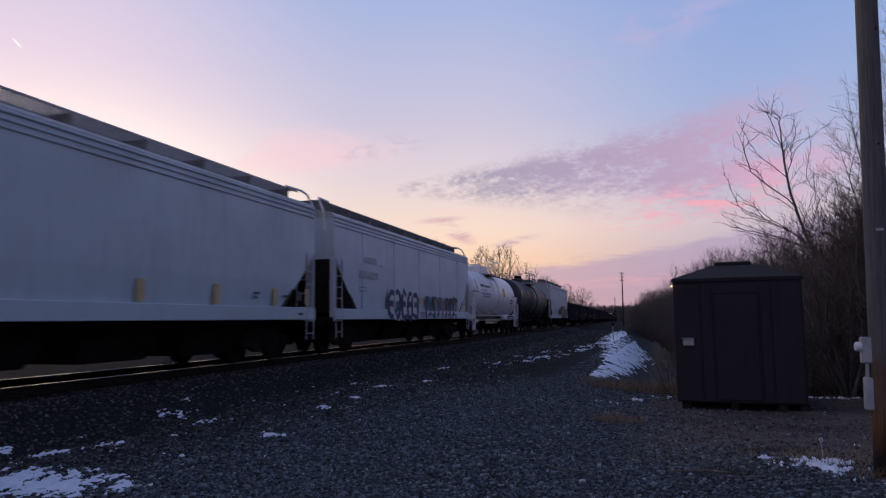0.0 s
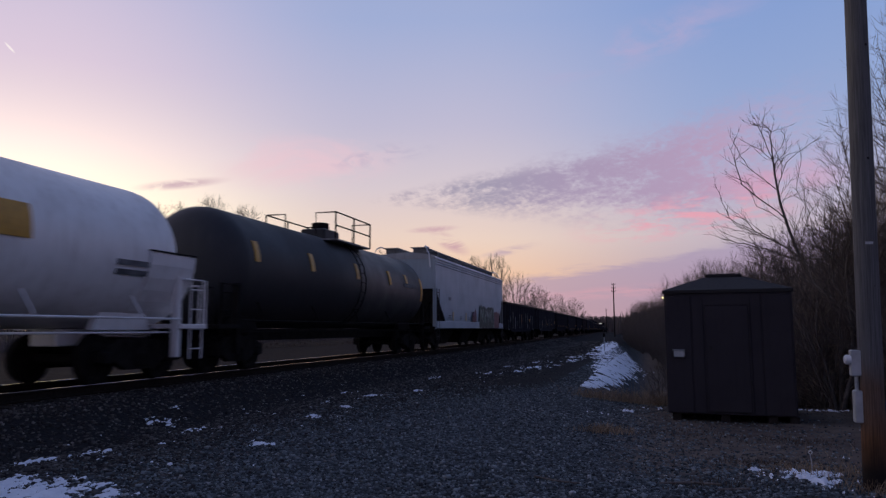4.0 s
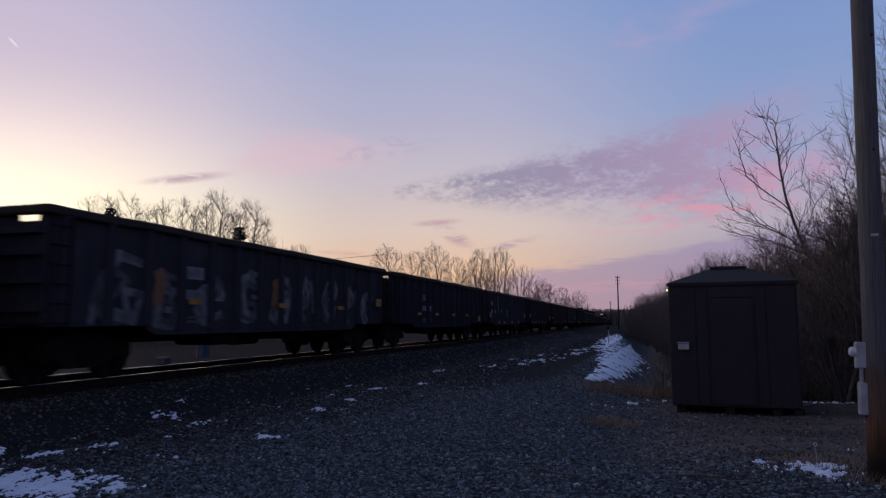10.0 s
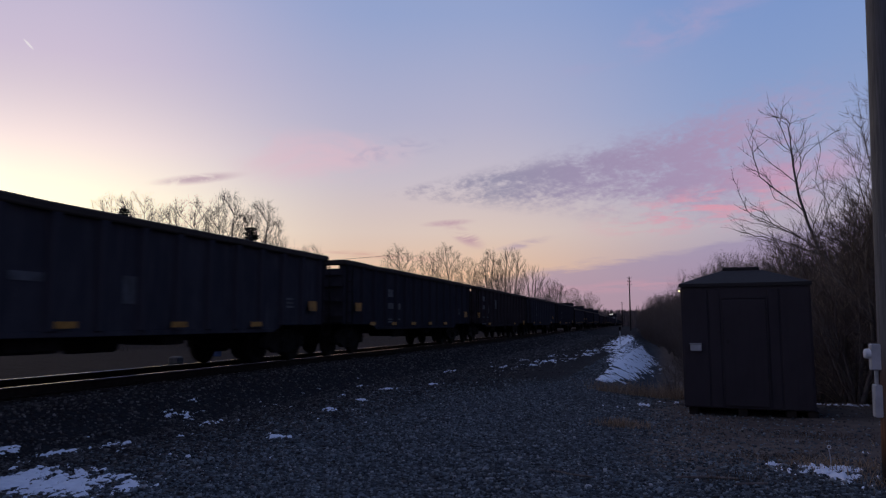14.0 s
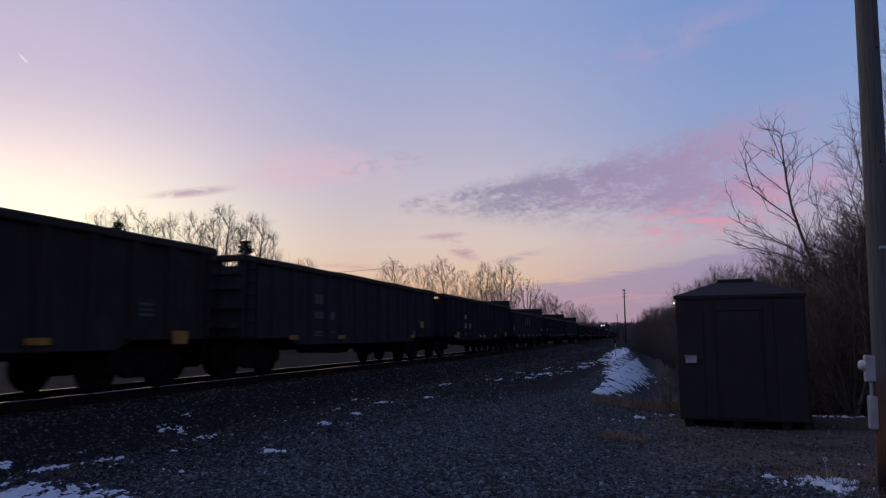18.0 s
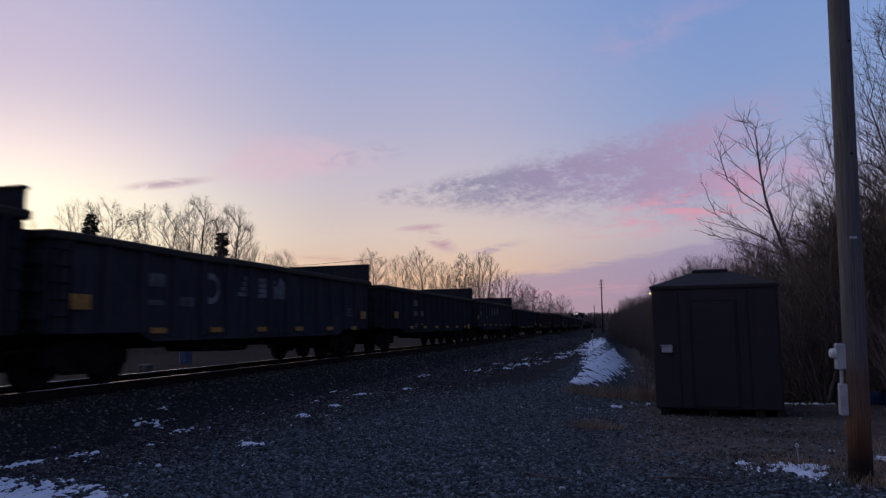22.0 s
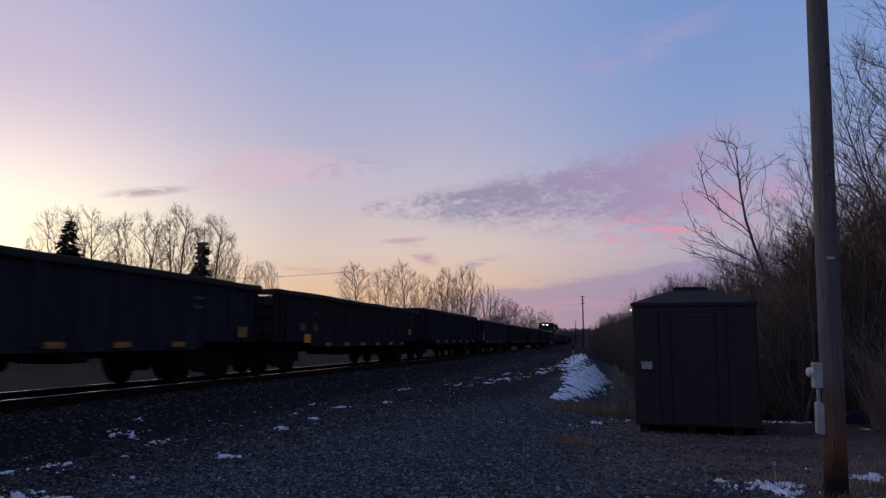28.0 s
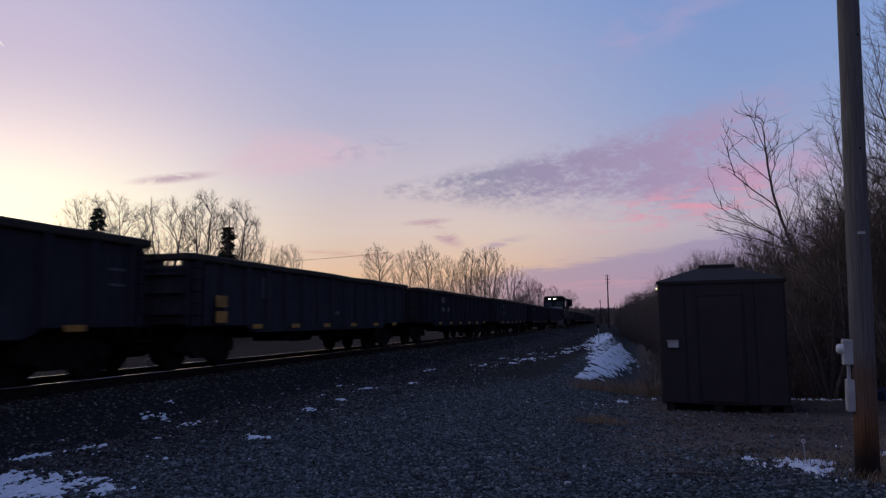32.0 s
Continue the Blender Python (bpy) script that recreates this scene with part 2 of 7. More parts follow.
def pole_build(n, co):
    x, y, z = n.split(co)
    v = n.vec(n.math("MULTIPLY", x, 24.0), n.math("MULTIPLY", y, 24.0), n.math("MULTIPLY", z, 0.7))
    grain = n.noise(v, 3.0, 6.0, 0.7)
    stain = n.noise(co, 1.3, 4.0, 0.6)
    uneven = n.math("MULTIPLY", n.math("SUBTRACT", stain, 0.5), 1.6)
    low = n.span(n.math("ADD", z, uneven), 1.6, 0.4)
    foot = n.span(n.math("ADD", z, n.math("MULTIPLY", uneven, 0.4)), 0.62, 0.22)
    grey = n.ramp(grain, [(0.28, rgb(0.07, 0.067, 0.067)), (0.72, rgb(0.20, 0.192, 0.192))])
    rust = n.ramp(grain, [(0.3, rgb(0.06, 0.028, 0.014)), (0.7, rgb(0.24, 0.115, 0.055))])
    return n.mix(foot, n.mix(low, grey, rust), rgb(0.022, 0.016, 0.013)), grain, None


def stone_build(n, co):
    info = n.add("ShaderNodeNewGeometry").outputs["Random Per Island"]
    f = n.noise(co, 30.0, 3.0, 0.6)
    base = n.ramp(info, [(0.0, rgb(0.025, 0.028, 0.033)), (0.45, rgb(0.080, 0.098, 0.109)), (0.85, rgb(0.20, 0.243, 0.265)), (0.97, rgb(0.30, 0.33, 0.34)), (1.0, rgb(0.45, 0.46, 0.46))])
    return n.mix(n.math("MULTIPLY", f, 0.3), base, rgb(0.05, 0.048, 0.046)), f, None


def ballast_build(n, co):
    info = n.add("ShaderNodeNewGeometry").outputs["Random Per Island"]
    f = n.noise(co, 30.0, 3.0, 0.6)
    base = n.ramp(info, [(0.0, rgb(0.018, 0.017, 0.018)), (0.55, rgb(0.062, 0.058, 0.058)), (0.9, rgb(0.145, 0.139, 0.134)), (1.0, rgb(0.28, 0.27, 0.26))])
    return n.mix(n.math("MULTIPLY", f, 0.5), base, rgb(0.035, 0.026, 0.02)), f, None


def straw_build(n, co):
    info = n.add("ShaderNodeNewGeometry").outputs["Random Per Island"]
    return n.ramp(info, [(0.0, rgb(0.16, 0.105, 0.065)), (1.0, rgb(0.48, 0.35, 0.23))]), None, None


def weed_build(n, co):
    info = n.add("ShaderNodeNewGeometry").outputs["Random Per Island"]
    return n.ramp(info, [(0.0, rgb(0.05, 0.035, 0.026)), (1.0, rgb(0.13, 0.095, 0.07))]), None, None


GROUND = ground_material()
SNOW = material("snow", snow_build, 0.75, bump=0.5, spec=0.3)
BARK = material("bark", bark_build(rgb(0.08, 0.067, 0.061), rgb(0.22, 0.19, 0.17)), 0.95, bump=0.4, spec=0.2)
TWIG = material("twig", bark_build(rgb(0.09, 0.072, 0.063), rgb(0.20, 0.162, 0.142)), 0.95, spec=0.2)
NEEDLE = plain("needle", rgb(0.022, 0.035, 0.018), 0.8, vary=0.5)
BRUSHWOOD = material("brushwood", bark_build(rgb(0.075, 0.061, 0.055), rgb(0.185, 0.15, 0.133)), 0.95, spec=0.1)
SAPLING = material("sapling_bark", bark_build(rgb(0.21, 0.165, 0.135), rgb(0.42, 0.335, 0.28)), 0.95, spec=0.1)
POLE_WOOD = material("weathered_pole", pole_build, 0.9, bump=0.5, spec=0.2)
STONE = material("crushed_stone", stone_build, 0.85, bump=0.3, spec=0.3)
BALLAST = material("ballast_stone", ballast_build, 0.9, bump=0.3, spec=0.25)
WEED = material("weed", weed_build, 0.95, spec=0.1)
STRAW = material("straw", straw_build, 0.9, spec=0.2)
SHED = painted("shed_paint", rgb(0.041, 0.035, 0.041), rgb(0.028, 0.0245, 0.029), 0.7, 0.85, 1.5, spec=0.25)
SHED_ROOF = plain("shed_roof", rgb(0.020, 0.017, 0.018), 0.85, vary=0.35, scale=30)
GALV = plain("galvanised", rgb(0.42, 0.43, 0.44), 0.5, 0.3, 0.15)
DULL_BOX = plain("dull_box", rgb(0.05, 0.048, 0.048), 0.7, 0, 0.3)
WHITE_PAINT = plain("white_paint", rgb(0.7, 0.71, 0.72), 0.5, 0, 0.08)
RAIL_TOP = plain("rail_steel", rgb(0.38, 0.44, 0.54), 0.13, 1.0, 0.08, 6.0, 0.01)
RAIL_RUST = plain("rail_rust", rgb(0.016, 0.012, 0.010), 0.9, 0, 0.3, 12, spec=0.1)
TIE_WOOD = plain("tie_wood", rgb(0.030, 0.025, 0.022), 0.95, 0, 0.4, 5, spec=0.1)
GREY_HOPPER = painted("hopper_paint", rgb(0.50, 0.60, 0.65), rgb(0.28, 0.28, 0.27), 0.42, 0.45)
GREY_HOPPER_B = painted("hopper_paint_worn", rgb(0.53, 0.61, 0.67), rgb(0.32, 0.33, 0.34), 0.42, 0.5)
GREY_HOPPER_C = painted("hopper_paint_dull", rgb(0.38, 0.45, 0.505), rgb(0.21, 0.22, 0.225), 0.45, 0.5)
# dark colour that holds the hopper ends' shade; also on one hopper's ladders
SHADE_DARK = painted("shade_dark_paint", rgb(0.035, 0.035, 0.037), rgb(0.07, 0.06, 0.055), 0.6, 0.8)
GREY_ROOF = painted("hopper_roof", rgb(0.40, 0.41, 0.42), rgb(0.2, 0.19, 0.18), 0.5, 0.5)
GRATE = plain("roof_grating", rgb(0.22, 0.22, 0.225), 0.7, 0.3)
TANK_WHITE = painted("tank_white", rgb(0.78, 0.78, 0.79), rgb(0.34, 0.31, 0.28), 0.5, 0.4)
TANK_BLACK = painted("tank_black", rgb(0.036, 0.037, 0.041), rgb(0.07, 0.066, 0.064), 0.5, 0.5, spec=0.25)
GON_A = painted("gondola_black", rgb(0.027, 0.028, 0.036), rgb(0.072, 0.069, 0.078), 0.6, 0.65, spec=0.0)
GON_B = painted("gondola_grey", rgb(0.034, 0.035, 0.044), rgb(0.095, 0.091, 0.102), 0.6, 0.7, spec=0.0)
GON_C = painted("gondola_brown", rgb(0.034, 0.028, 0.030), rgb(0.082, 0.072, 0.072), 0.6, 0.7, spec=0.0)
GON_EDGE = painted("gondola_edge", rgb(0.034, 0.029, 0.027), rgb(0.085, 0.07, 0.06), 0.6, 0.85, spec=0.12)
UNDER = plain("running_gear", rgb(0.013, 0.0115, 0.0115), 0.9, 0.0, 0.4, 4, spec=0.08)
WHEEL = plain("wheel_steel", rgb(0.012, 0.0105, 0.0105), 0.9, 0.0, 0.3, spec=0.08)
YELLOW = plain("reflector_yellow", rgb(0.50, 0.26, 0.025), 0.5, 0, 0.15)
PALE_YELLOW = plain("faded_yellow", rgb(0.55, 0.42, 0.2), 0.6, 0, 0.15)
DULL_YELLOW = plain("dusty_yellow", rgb(0.31, 0.15, 0.016), 0.7, 0, 0.3)
FADED_INK = plain("faded_ink", rgb(0.33, 0.36, 0.40), 0.6, 0, 0.2)
FADED_C = plain("faded_ink_dark", rgb(0.17, 0.19, 0.22), 0.6, 0, 0.2)
ORANGE = plain("patch_orange", rgb(0.17, 0.07, 0.022), 0.6, 0, 0.2)
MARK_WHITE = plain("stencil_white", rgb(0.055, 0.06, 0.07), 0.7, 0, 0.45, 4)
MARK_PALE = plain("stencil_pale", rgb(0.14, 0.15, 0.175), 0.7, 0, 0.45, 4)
ORANGE_PLATE = plain("plate_orange", rgb(0.30, 0.145, 0.018), 0.7, 0, 0.4, 3)
FRESH_PLATE = plain("fresh_plate_orange", rgb(0.80, 0.33, 0.015), 0.5, 0, 0.2, 3)
SPRAY_DIM = plain("spray_dim", rgb(0.045, 0.048, 0.055), 0.7, 0, 0.4, 3)
MARK_BLACK = plain("stencil_black", rgb(0.03, 0.032, 0.04), 0.6, 0, 0.2)
SPRAY_BLUE = plain("spray_blue", rgb(0.016, 0.028, 0.10), 0.6, 0, 0.35, 3)
SPRAY_MOSS = plain("spray_moss", rgb(0.13, 0.20, 0.16), 0.6, 0, 0.5, 3)
SPRAY_TEAL = plain("spray_teal", rgb(0.04, 0.11, 0.17), 0.6, 0, 0.5, 3)
SPRAY_HALO = plain("spray_halo", rgb(0.62, 0.64, 0.68), 0.6, 0, 0.1, 3)
SPRAY_HALO_DIM = plain("spray_outline", rgb(0.26, 0.30, 0.30), 0.6, 0, 0.5, 3)
SPRAY_PINK = plain("spray_pink", rgb(0.22, 0.10, 0.17), 0.6, 0, 0.4, 3)
SPRAY_RED = plain("spray_red", rgb(0.13, 0.04, 0.05), 0.6, 0, 0.35, 3)
SPRAY_GREEN = plain("spray_green", rgb(0.02, 0.042, 0.036), 0.6, 0, 0.6, 3)
SPRAY_PALE = plain("spray_pale", rgb(0.10, 0.106, 0.118), 0.7, 0, 0.6, 3)
LOCO_BLACK = painted("loco_black", rgb(0.016, 0.016, 0.018), rgb(0.035, 0.032, 0.03), 0.4, 0.8, spec=0.05)
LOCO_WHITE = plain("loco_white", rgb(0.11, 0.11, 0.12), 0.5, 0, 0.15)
GLASS_DARK = plain("cab_glass", rgb(0.01, 0.011, 0.013), 0.05, 0, 0.1)
LAMP = glow("headlight_glow", (1.0, 0.93, 0.75, 1), 6.0)
YARD_LAMP = glow("small_lamp_glow", (1.0, 0.82, 0.35, 1), 2.5)
BLUE_TARP = plain("blue_tarp", rgb(0.02, 0.042, 0.11), 0.6, 0, 0.3)
ASH = plain("far_wood", rgb(0.13, 0.105, 0.10), 1.0, 0, 0.3, 0.4)


# ---- mesh helpers ----
class Mesh:
    """Collects the faces of one part."""

    def __init__(self):
        self.v, self.f = [], []

    def add(self, verts, faces):
        k = len(self.v)
        self.v += [tuple(p) for p in verts]
        self.f += [tuple(k + i for i in q) for q in faces]
        return self

    def box(self, x0, x1, y0, y1, z0, z1, m=None):
        p = [Vector((x, y, z)) for z in (z0, z1) for y in (y0, y1) for x in (x0, x1)]
        if m is not None:
            p = [m @ q for q in p]
        return self.add(p, [(0, 2, 3, 1), (4, 5, 7, 6), (0, 1, 5, 4), (2, 6, 7, 3), (0, 4, 6, 2), (1, 3, 7, 5)])

    def block(self, x0, x1, y0, y1, z0, z1, r=0.02):
        """A box whose edges along z and on top are chamfered."""
        def ring(d, z):
            a, b, c, e = x0 + d, x1 - d, y0 + d, y1 - d
            return [(a + r, c, z), (b - r, c, z), (b, c + r, z), (b, e - r, z), (b - r, e, z), (a + r, e, z), (a, e - r, z), (a, c + r, z)]
        rings = [ring(r, z0), ring(0, z0 + r), ring(0, z1 - r), ring(r, z1)]
        k = len(self.v)
        for q in rings:
            self.v += q
        for i in range(3):
            for j in range(8):
                a, b = k + i * 8 + j, k + i * 8 + (j + 1) % 8
                self.f.append((a, b, b + 8, a + 8))
        self.f.append(tuple(k + j for j in reversed(range(8))))
        self.f.append(tuple(k + 24 + j for j in range(8)))
        return self

    def tube(self, pts, radii, seg=6, caps=True):
        pts = [Vector(p) for p in pts]
        if not hasattr(radii, "__len__"):
            radii = [radii] * len(pts)
        k, n = len(self.v), len(pts)
        for i, p in enumerate(pts):
            d = (pts[min(i + 1, n - 1)] - pts[max(i - 1, 0)]).normalized()
            up = Vector((0, 0, 1)) if abs(d.z) < 0.9 else Vector((1, 0, 0))
            a = d.cross(up).normalized()
            b = d.cross(a)
            for j in range(seg):
                w = 2 * math.pi * j / seg
                self.v.append(tuple(p + (a * math.cos(w) + b * math.sin(w)) * radii[i]))
        for i in range(n - 1):
            for j in range(seg):
                q, r = k + i * seg + j, k + i * seg + (j + 1) % seg
                self.f.append((q, q + seg, r + seg, r))
        if caps:
            self.f.append(tuple(k + j for j in range(seg)))
            self.f.append(tuple(k + (n - 1) * seg + j for j in reversed(range(seg))))
        return self

    def prism(self, outline, lo, hi, axis="x"):
        """An outline of two numbers, drawn out along an axis from lo to hi."""
        n = len(outline)
        if axis == "x":
            p = [(lo, a, b) for a, b in outline] + [(hi, a, b) for a, b in outline]
        elif axis == "y":
            p = [(a, lo, b) for a, b in outline] + [(a, hi, b) for a, b in outline]
        else:
            p = [(a, b, lo) for a, b in outline] + [(a, b, hi) for a, b in outline]
        f = [tuple(reversed(range(n))), tuple(range(n, 2 * n))]
        f += [(i, (i + 1) % n, n + (i + 1) % n, n + i) for i in range(n)]
        return self.add(p, f)

    def data(self, name, mat, smooth=False):
        me = bpy.data.meshes.new(name)
        me.from_pydata(self.v, [], self.f)
        me.update()
        bm = bmesh.new()
        bm.from_mesh(me)
        bmesh.ops.recalc_face_normals(bm, faces=bm.faces)
        bm.to_mesh(me)
        bm.free()
        if smooth:
            for p in me.polygons:
                p.use_smooth = True
        me.materials.append(mat)
        return me


def part(name, mesh, mat, parent=None, label="", smooth=False, at=None):
    ob = new(name, mesh if isinstance(mesh, bpy.types.Mesh) else mesh.data(name, mat, smooth))
    ob.parent = parent
    if at is not None:
        ob.location = at
    if label:
        ob["label"] = label
    return ob


def empty(name, label, category, group=""):
    ob = new(name)
    ob.empty_display_size = 0.2
    return tagged(ob, label, category, group)


# ---- the ground ----
def ease(a, b, v):
    v = min(1.0, max(0.0, (v - a) / (b - a)))
    return v * v * (3 - 2 * v)


def ground_z(x, y):
    u = x - track_x(y)
    g = track_z(max(-60.0, min(y, 640.0)))
    z = -0.24 - 0.41 * ease(1.75, 3.3, u)
    if u < 0:
        z = -0.24 - 0.5 * ease(1.75, 3.4, -u)
    # the bank beside the wood, beyond the shed's pad
    crest = 8.75 - 0.012 * max(0.0, y - 20.0)
    drop = ease(16.5, 22.0, y + 0.8 * max(0.0, 9.6 - u)) * ease(crest, crest + 2.6, u)
    z -= 1.25 * drop
    z -= 0.09 * ease(9.0, 13.0, y) * ease(9.0, 11.0, u) * (1 - ease(18, 24, y))
    z += 0.05 * noise.noise((x * 0.45, y * 0.45, 3.1)) * ease(2.6, 4.0, abs(u)) + 0.02 * noise.noise((x * 1.7, y * 1.7, 0.4)) * ease(2.2, 3.4, abs(u))
    return z + g * ease(4.0, 40.0, y) if y > 0 else z + g * 0


def axis(stops):
    out = []
    for a, b, n in stops:
        out += [a + (b - a) * i / n for i in range(n)]
    return out + [stops[-1][1]]


def make_ground():
    xs = axis([(-1500, -200, 8), (-200, -30, 12), (-30, -5, 14), (-5, 14, 95), (14, 30, 20), (30, 120, 10), (120, 1500, 8)])
    ys = axis([(-800, -60, 8), (-60, 2, 16), (2, 34, 130), (34, 80, 50), (80, 200, 24), (200, 500, 14), (500, 2600, 8)])
    v = [(x + (track_x(y) if abs(x) < 31 and y < 420 else 0), y, 0) for y in ys for x in xs]
    v = [(x, y, ground_z(x, y)) for x, y, _ in v]
    w = len(xs)
    m = Mesh()
    m.v = v
    m.f = [(j * w + i, j * w + i + 1, (j + 1) * w + i + 1, (j + 1) * w + i) for j in range(len(ys) - 1) for i in range(w - 1)]
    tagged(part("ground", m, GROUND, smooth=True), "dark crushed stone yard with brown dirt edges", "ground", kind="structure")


make_ground()


def make_track():
    """Two rails on wooden ties."""
    track = tagged(new("railway_track"), "polished steel rails on dark wooden ties in stone ballast", "railway track", kind="structure")
    ys = axis([(-140, 0, 14), (0, 100, 50), (100, 640, 60)])
    prof = [(-0.065, -0.175), (0.065, -0.175), (0.065, -0.16), (0.012, -0.14), (0.012, -0.045), (0.036, -0.035), (0.036, -0.008), (-0.036, -0.008), (-0.036, -0.035), (-0.012, -0.045), (-0.012, -0.14), (-0.065, -0.16)]
    for side in (0.752, -0.752):
        m, t = Mesh(), Mesh()
        for y in ys:
            c = track_x(y)
            m.v += [(c + side + a, y, b + track_z(y)) for a, b in prof]
            t.v += [(c + side + a, y, b + track_z(y)) for a, b in ((-0.020, -0.0075), (0.024, -0.0075), (0.023, -0.0012), (0.020, -0.0002), (0.002, 0.0), (-0.016, -0.0002), (-0.020, -0.001))]
        for i in range(len(ys) - 1):
            m.f += [(i * 12 + j, i * 12 + (j + 1) % 12, (i + 1) * 12 + (j + 1) % 12, (i + 1) * 12 + j) for j in range(12)]
            t.f += [(i * 7 + j, i * 7 + (j + 1) % 7, (i + 1) * 7 + (j + 1) % 7, (i + 1) * 7 + j) for j in range(7)]
        rail = part("rail", m, RAIL_RUST, track, "rust-brown steel rail web")
        part("rail_head", t, RAIL_TOP, rail, "bright polished rail head")
    tie = Mesh().block(-1.3, 1.3, -0.11, 0.11, -0.36, -0.185, 0.012).data("tie", TIE_WOOD)
    rest = Mesh()
    rng = random.Random(4)
    for i in range(-60, 700):
        y = i * 0.53
        m = Matrix.Translation((track_x(y) + rng.uniform(-0.03, 0.03), y, track_z(y))) @ Matrix.Rotation(rng.uniform(-0.015, 0.015), 4, "Z")
        if 4 < y < 150:
            ob = part("tie", tie, None, track)
            ob.matrix_basis = m
        else:
            rest.box(-1.3, 1.3, -0.11, 0.11, -0.36, -0.185, m)
    tagged(part("distant_ties", rest, TIE_WOOD, track), kind="stuff")


make_track()


# ---- rolling stock ----
def lathe(prof, seg=20):
    """Turned round the y axis: prof gives y and radius."""
    m = Mesh()
    for y, r in prof:
        m.v += [(r * math.cos(2 * math.pi * j / seg), y, r * math.sin(2 * math.pi * j / seg)) for j in range(seg)]
    for i in range(len(prof) - 1):
        m.f += [(i * seg + j, i * seg + (j + 1) % seg, (i + 1) * seg + (j + 1) % seg, (i + 1) * seg + j) for j in range(seg)]
    m.f.append(tuple(range(seg)))
    m.f.append(tuple((len(prof) - 1) * seg + j for j in range(seg)))
    return m


def turned_x(prof, seg=20):
    m = lathe(prof, seg)
    m.v = [(y, x, z) for x, y, z in m.v]
    return m


SHARED = {}


def shared(name, make, mat, smooth=False):
    if name not in SHARED:
        SHARED[name] = make().data(name, mat, smooth)
    return SHARED[name]


def wheelset_mesh():
    m = turned_x([(-1.05, 0.06), (-0.86, 0.06), (-0.86, 0.16), (-0.83, 0.33), (-0.85, 0.36), (-0.85, 0.452), (-0.75, 0.457), (-0.72, 0.485), (-0.70, 0.485), (-0.70, 0.36), (-0.72, 0.33), (-0.70, 0.15), (-0.66, 0.09), (0.66, 0.09), (0.70, 0.15), (0.72, 0.33), (0.70, 0.36), (0.70, 0.485), (0.72, 0.485), (0.75, 0.457), (0.85, 0.452), (0.85, 0.36), (0.83, 0.33), (0.86, 0.16), (0.86, 0.06), (1.05, 0.06)], 20)
    for s in (-1, 1):  # three lugs on each bearing cap show the roll
        for k in range(3):
            a = k * 2.094
            m.box(s * 1.05, s * 1.08, 0.035 * math.cos(a) - 0.012, 0.035 * math.cos(a) + 0.012, 0.035 * math.sin(a) - 0.012, 0.035 * math.sin(a) + 0.012)
    return m


def side_frame_mesh():
    m = Mesh()
    outer = [(-1.12, 0.62), (-1.12, 0.42), (-0.95, 0.36), (-0.78, 0.46), (-0.42, 0.24), (0.42, 0.24), (0.78, 0.46), (0.95, 0.36), (1.12, 0.42), (1.12, 0.62), (0.62, 0.82), (-0.62, 0.82)]
    m.prism(outer, -0.08, 0.08, "x")
    for y in (-0.16, -0.05, 0.06):  # the spring nest
        m.tube([(0.09, y + 0.05, 0.32), (0.09, y + 0.05, 0.56)], 0.05, 7)
    for y in (-0.93, 0.93):
        m.block(-0.1, 0.12, y - 0.13, y + 0.13, 0.36, 0.6, 0.03)
    return m


WHEELS = []


def truck(parent, y, span=0.89, axles=2):
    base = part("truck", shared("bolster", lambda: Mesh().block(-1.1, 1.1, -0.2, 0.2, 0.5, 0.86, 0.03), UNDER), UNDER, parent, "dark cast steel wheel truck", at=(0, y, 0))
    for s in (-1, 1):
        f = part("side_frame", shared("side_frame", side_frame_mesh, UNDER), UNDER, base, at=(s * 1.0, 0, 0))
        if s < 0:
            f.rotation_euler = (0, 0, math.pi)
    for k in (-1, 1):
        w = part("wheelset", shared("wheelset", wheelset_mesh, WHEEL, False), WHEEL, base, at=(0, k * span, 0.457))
        WHEELS.append(w)
    return base


def coupler(parent, y, s):
    m = Mesh().box(-0.1, 0.1, min(y, y + s * 0.45), max(y, y + s * 0.45), 0.76, 0.98)
    m.prism([(-0.16, 0.0), (0.16, 0.0), (0.2, 0.18), (0.06, 0.3), (-0.02, 0.16), (-0.18, 0.3)], 0.72, 1.02, "z")
    k = len(m.v) - 12
    m.v[k:] = [(a, y + s * (0.42 + b), c) for a, b, c in m.v[k:]]
    part("coupler", m, UNDER, parent)


def ladder(parent, x, y, z0, z1, n, along="y", width=0.42, mat=None, name="ladder"):
    m = Mesh()
    d = (0, width / 2) if along == "y" else (width / 2, 0)
    for s in (-1, 1):
        m.tube([(x + s * d[0], y + s * d[1], z0), (x + s * d[0], y + s * d[1], z1)], 0.018, 5)
    for i in range(n):
        z = z0 + (z1 - z0) * (i + 0.5) / n
        m.tube([(x - d[0], y - d[1], z), (x + d[0], y + d[1], z)], 0.014, 5)
    return part(name, m, mat or UNDER, parent)


def patch(parent, name, mat, x, y0, y1, z0, z1, label=""):
    lo, hi = (x, x + 0.006) if x > 0 else (x - 0.006, x)
    return part(name, Mesh().box(lo, hi, y0, y1, z0, z1), mat, parent, label)


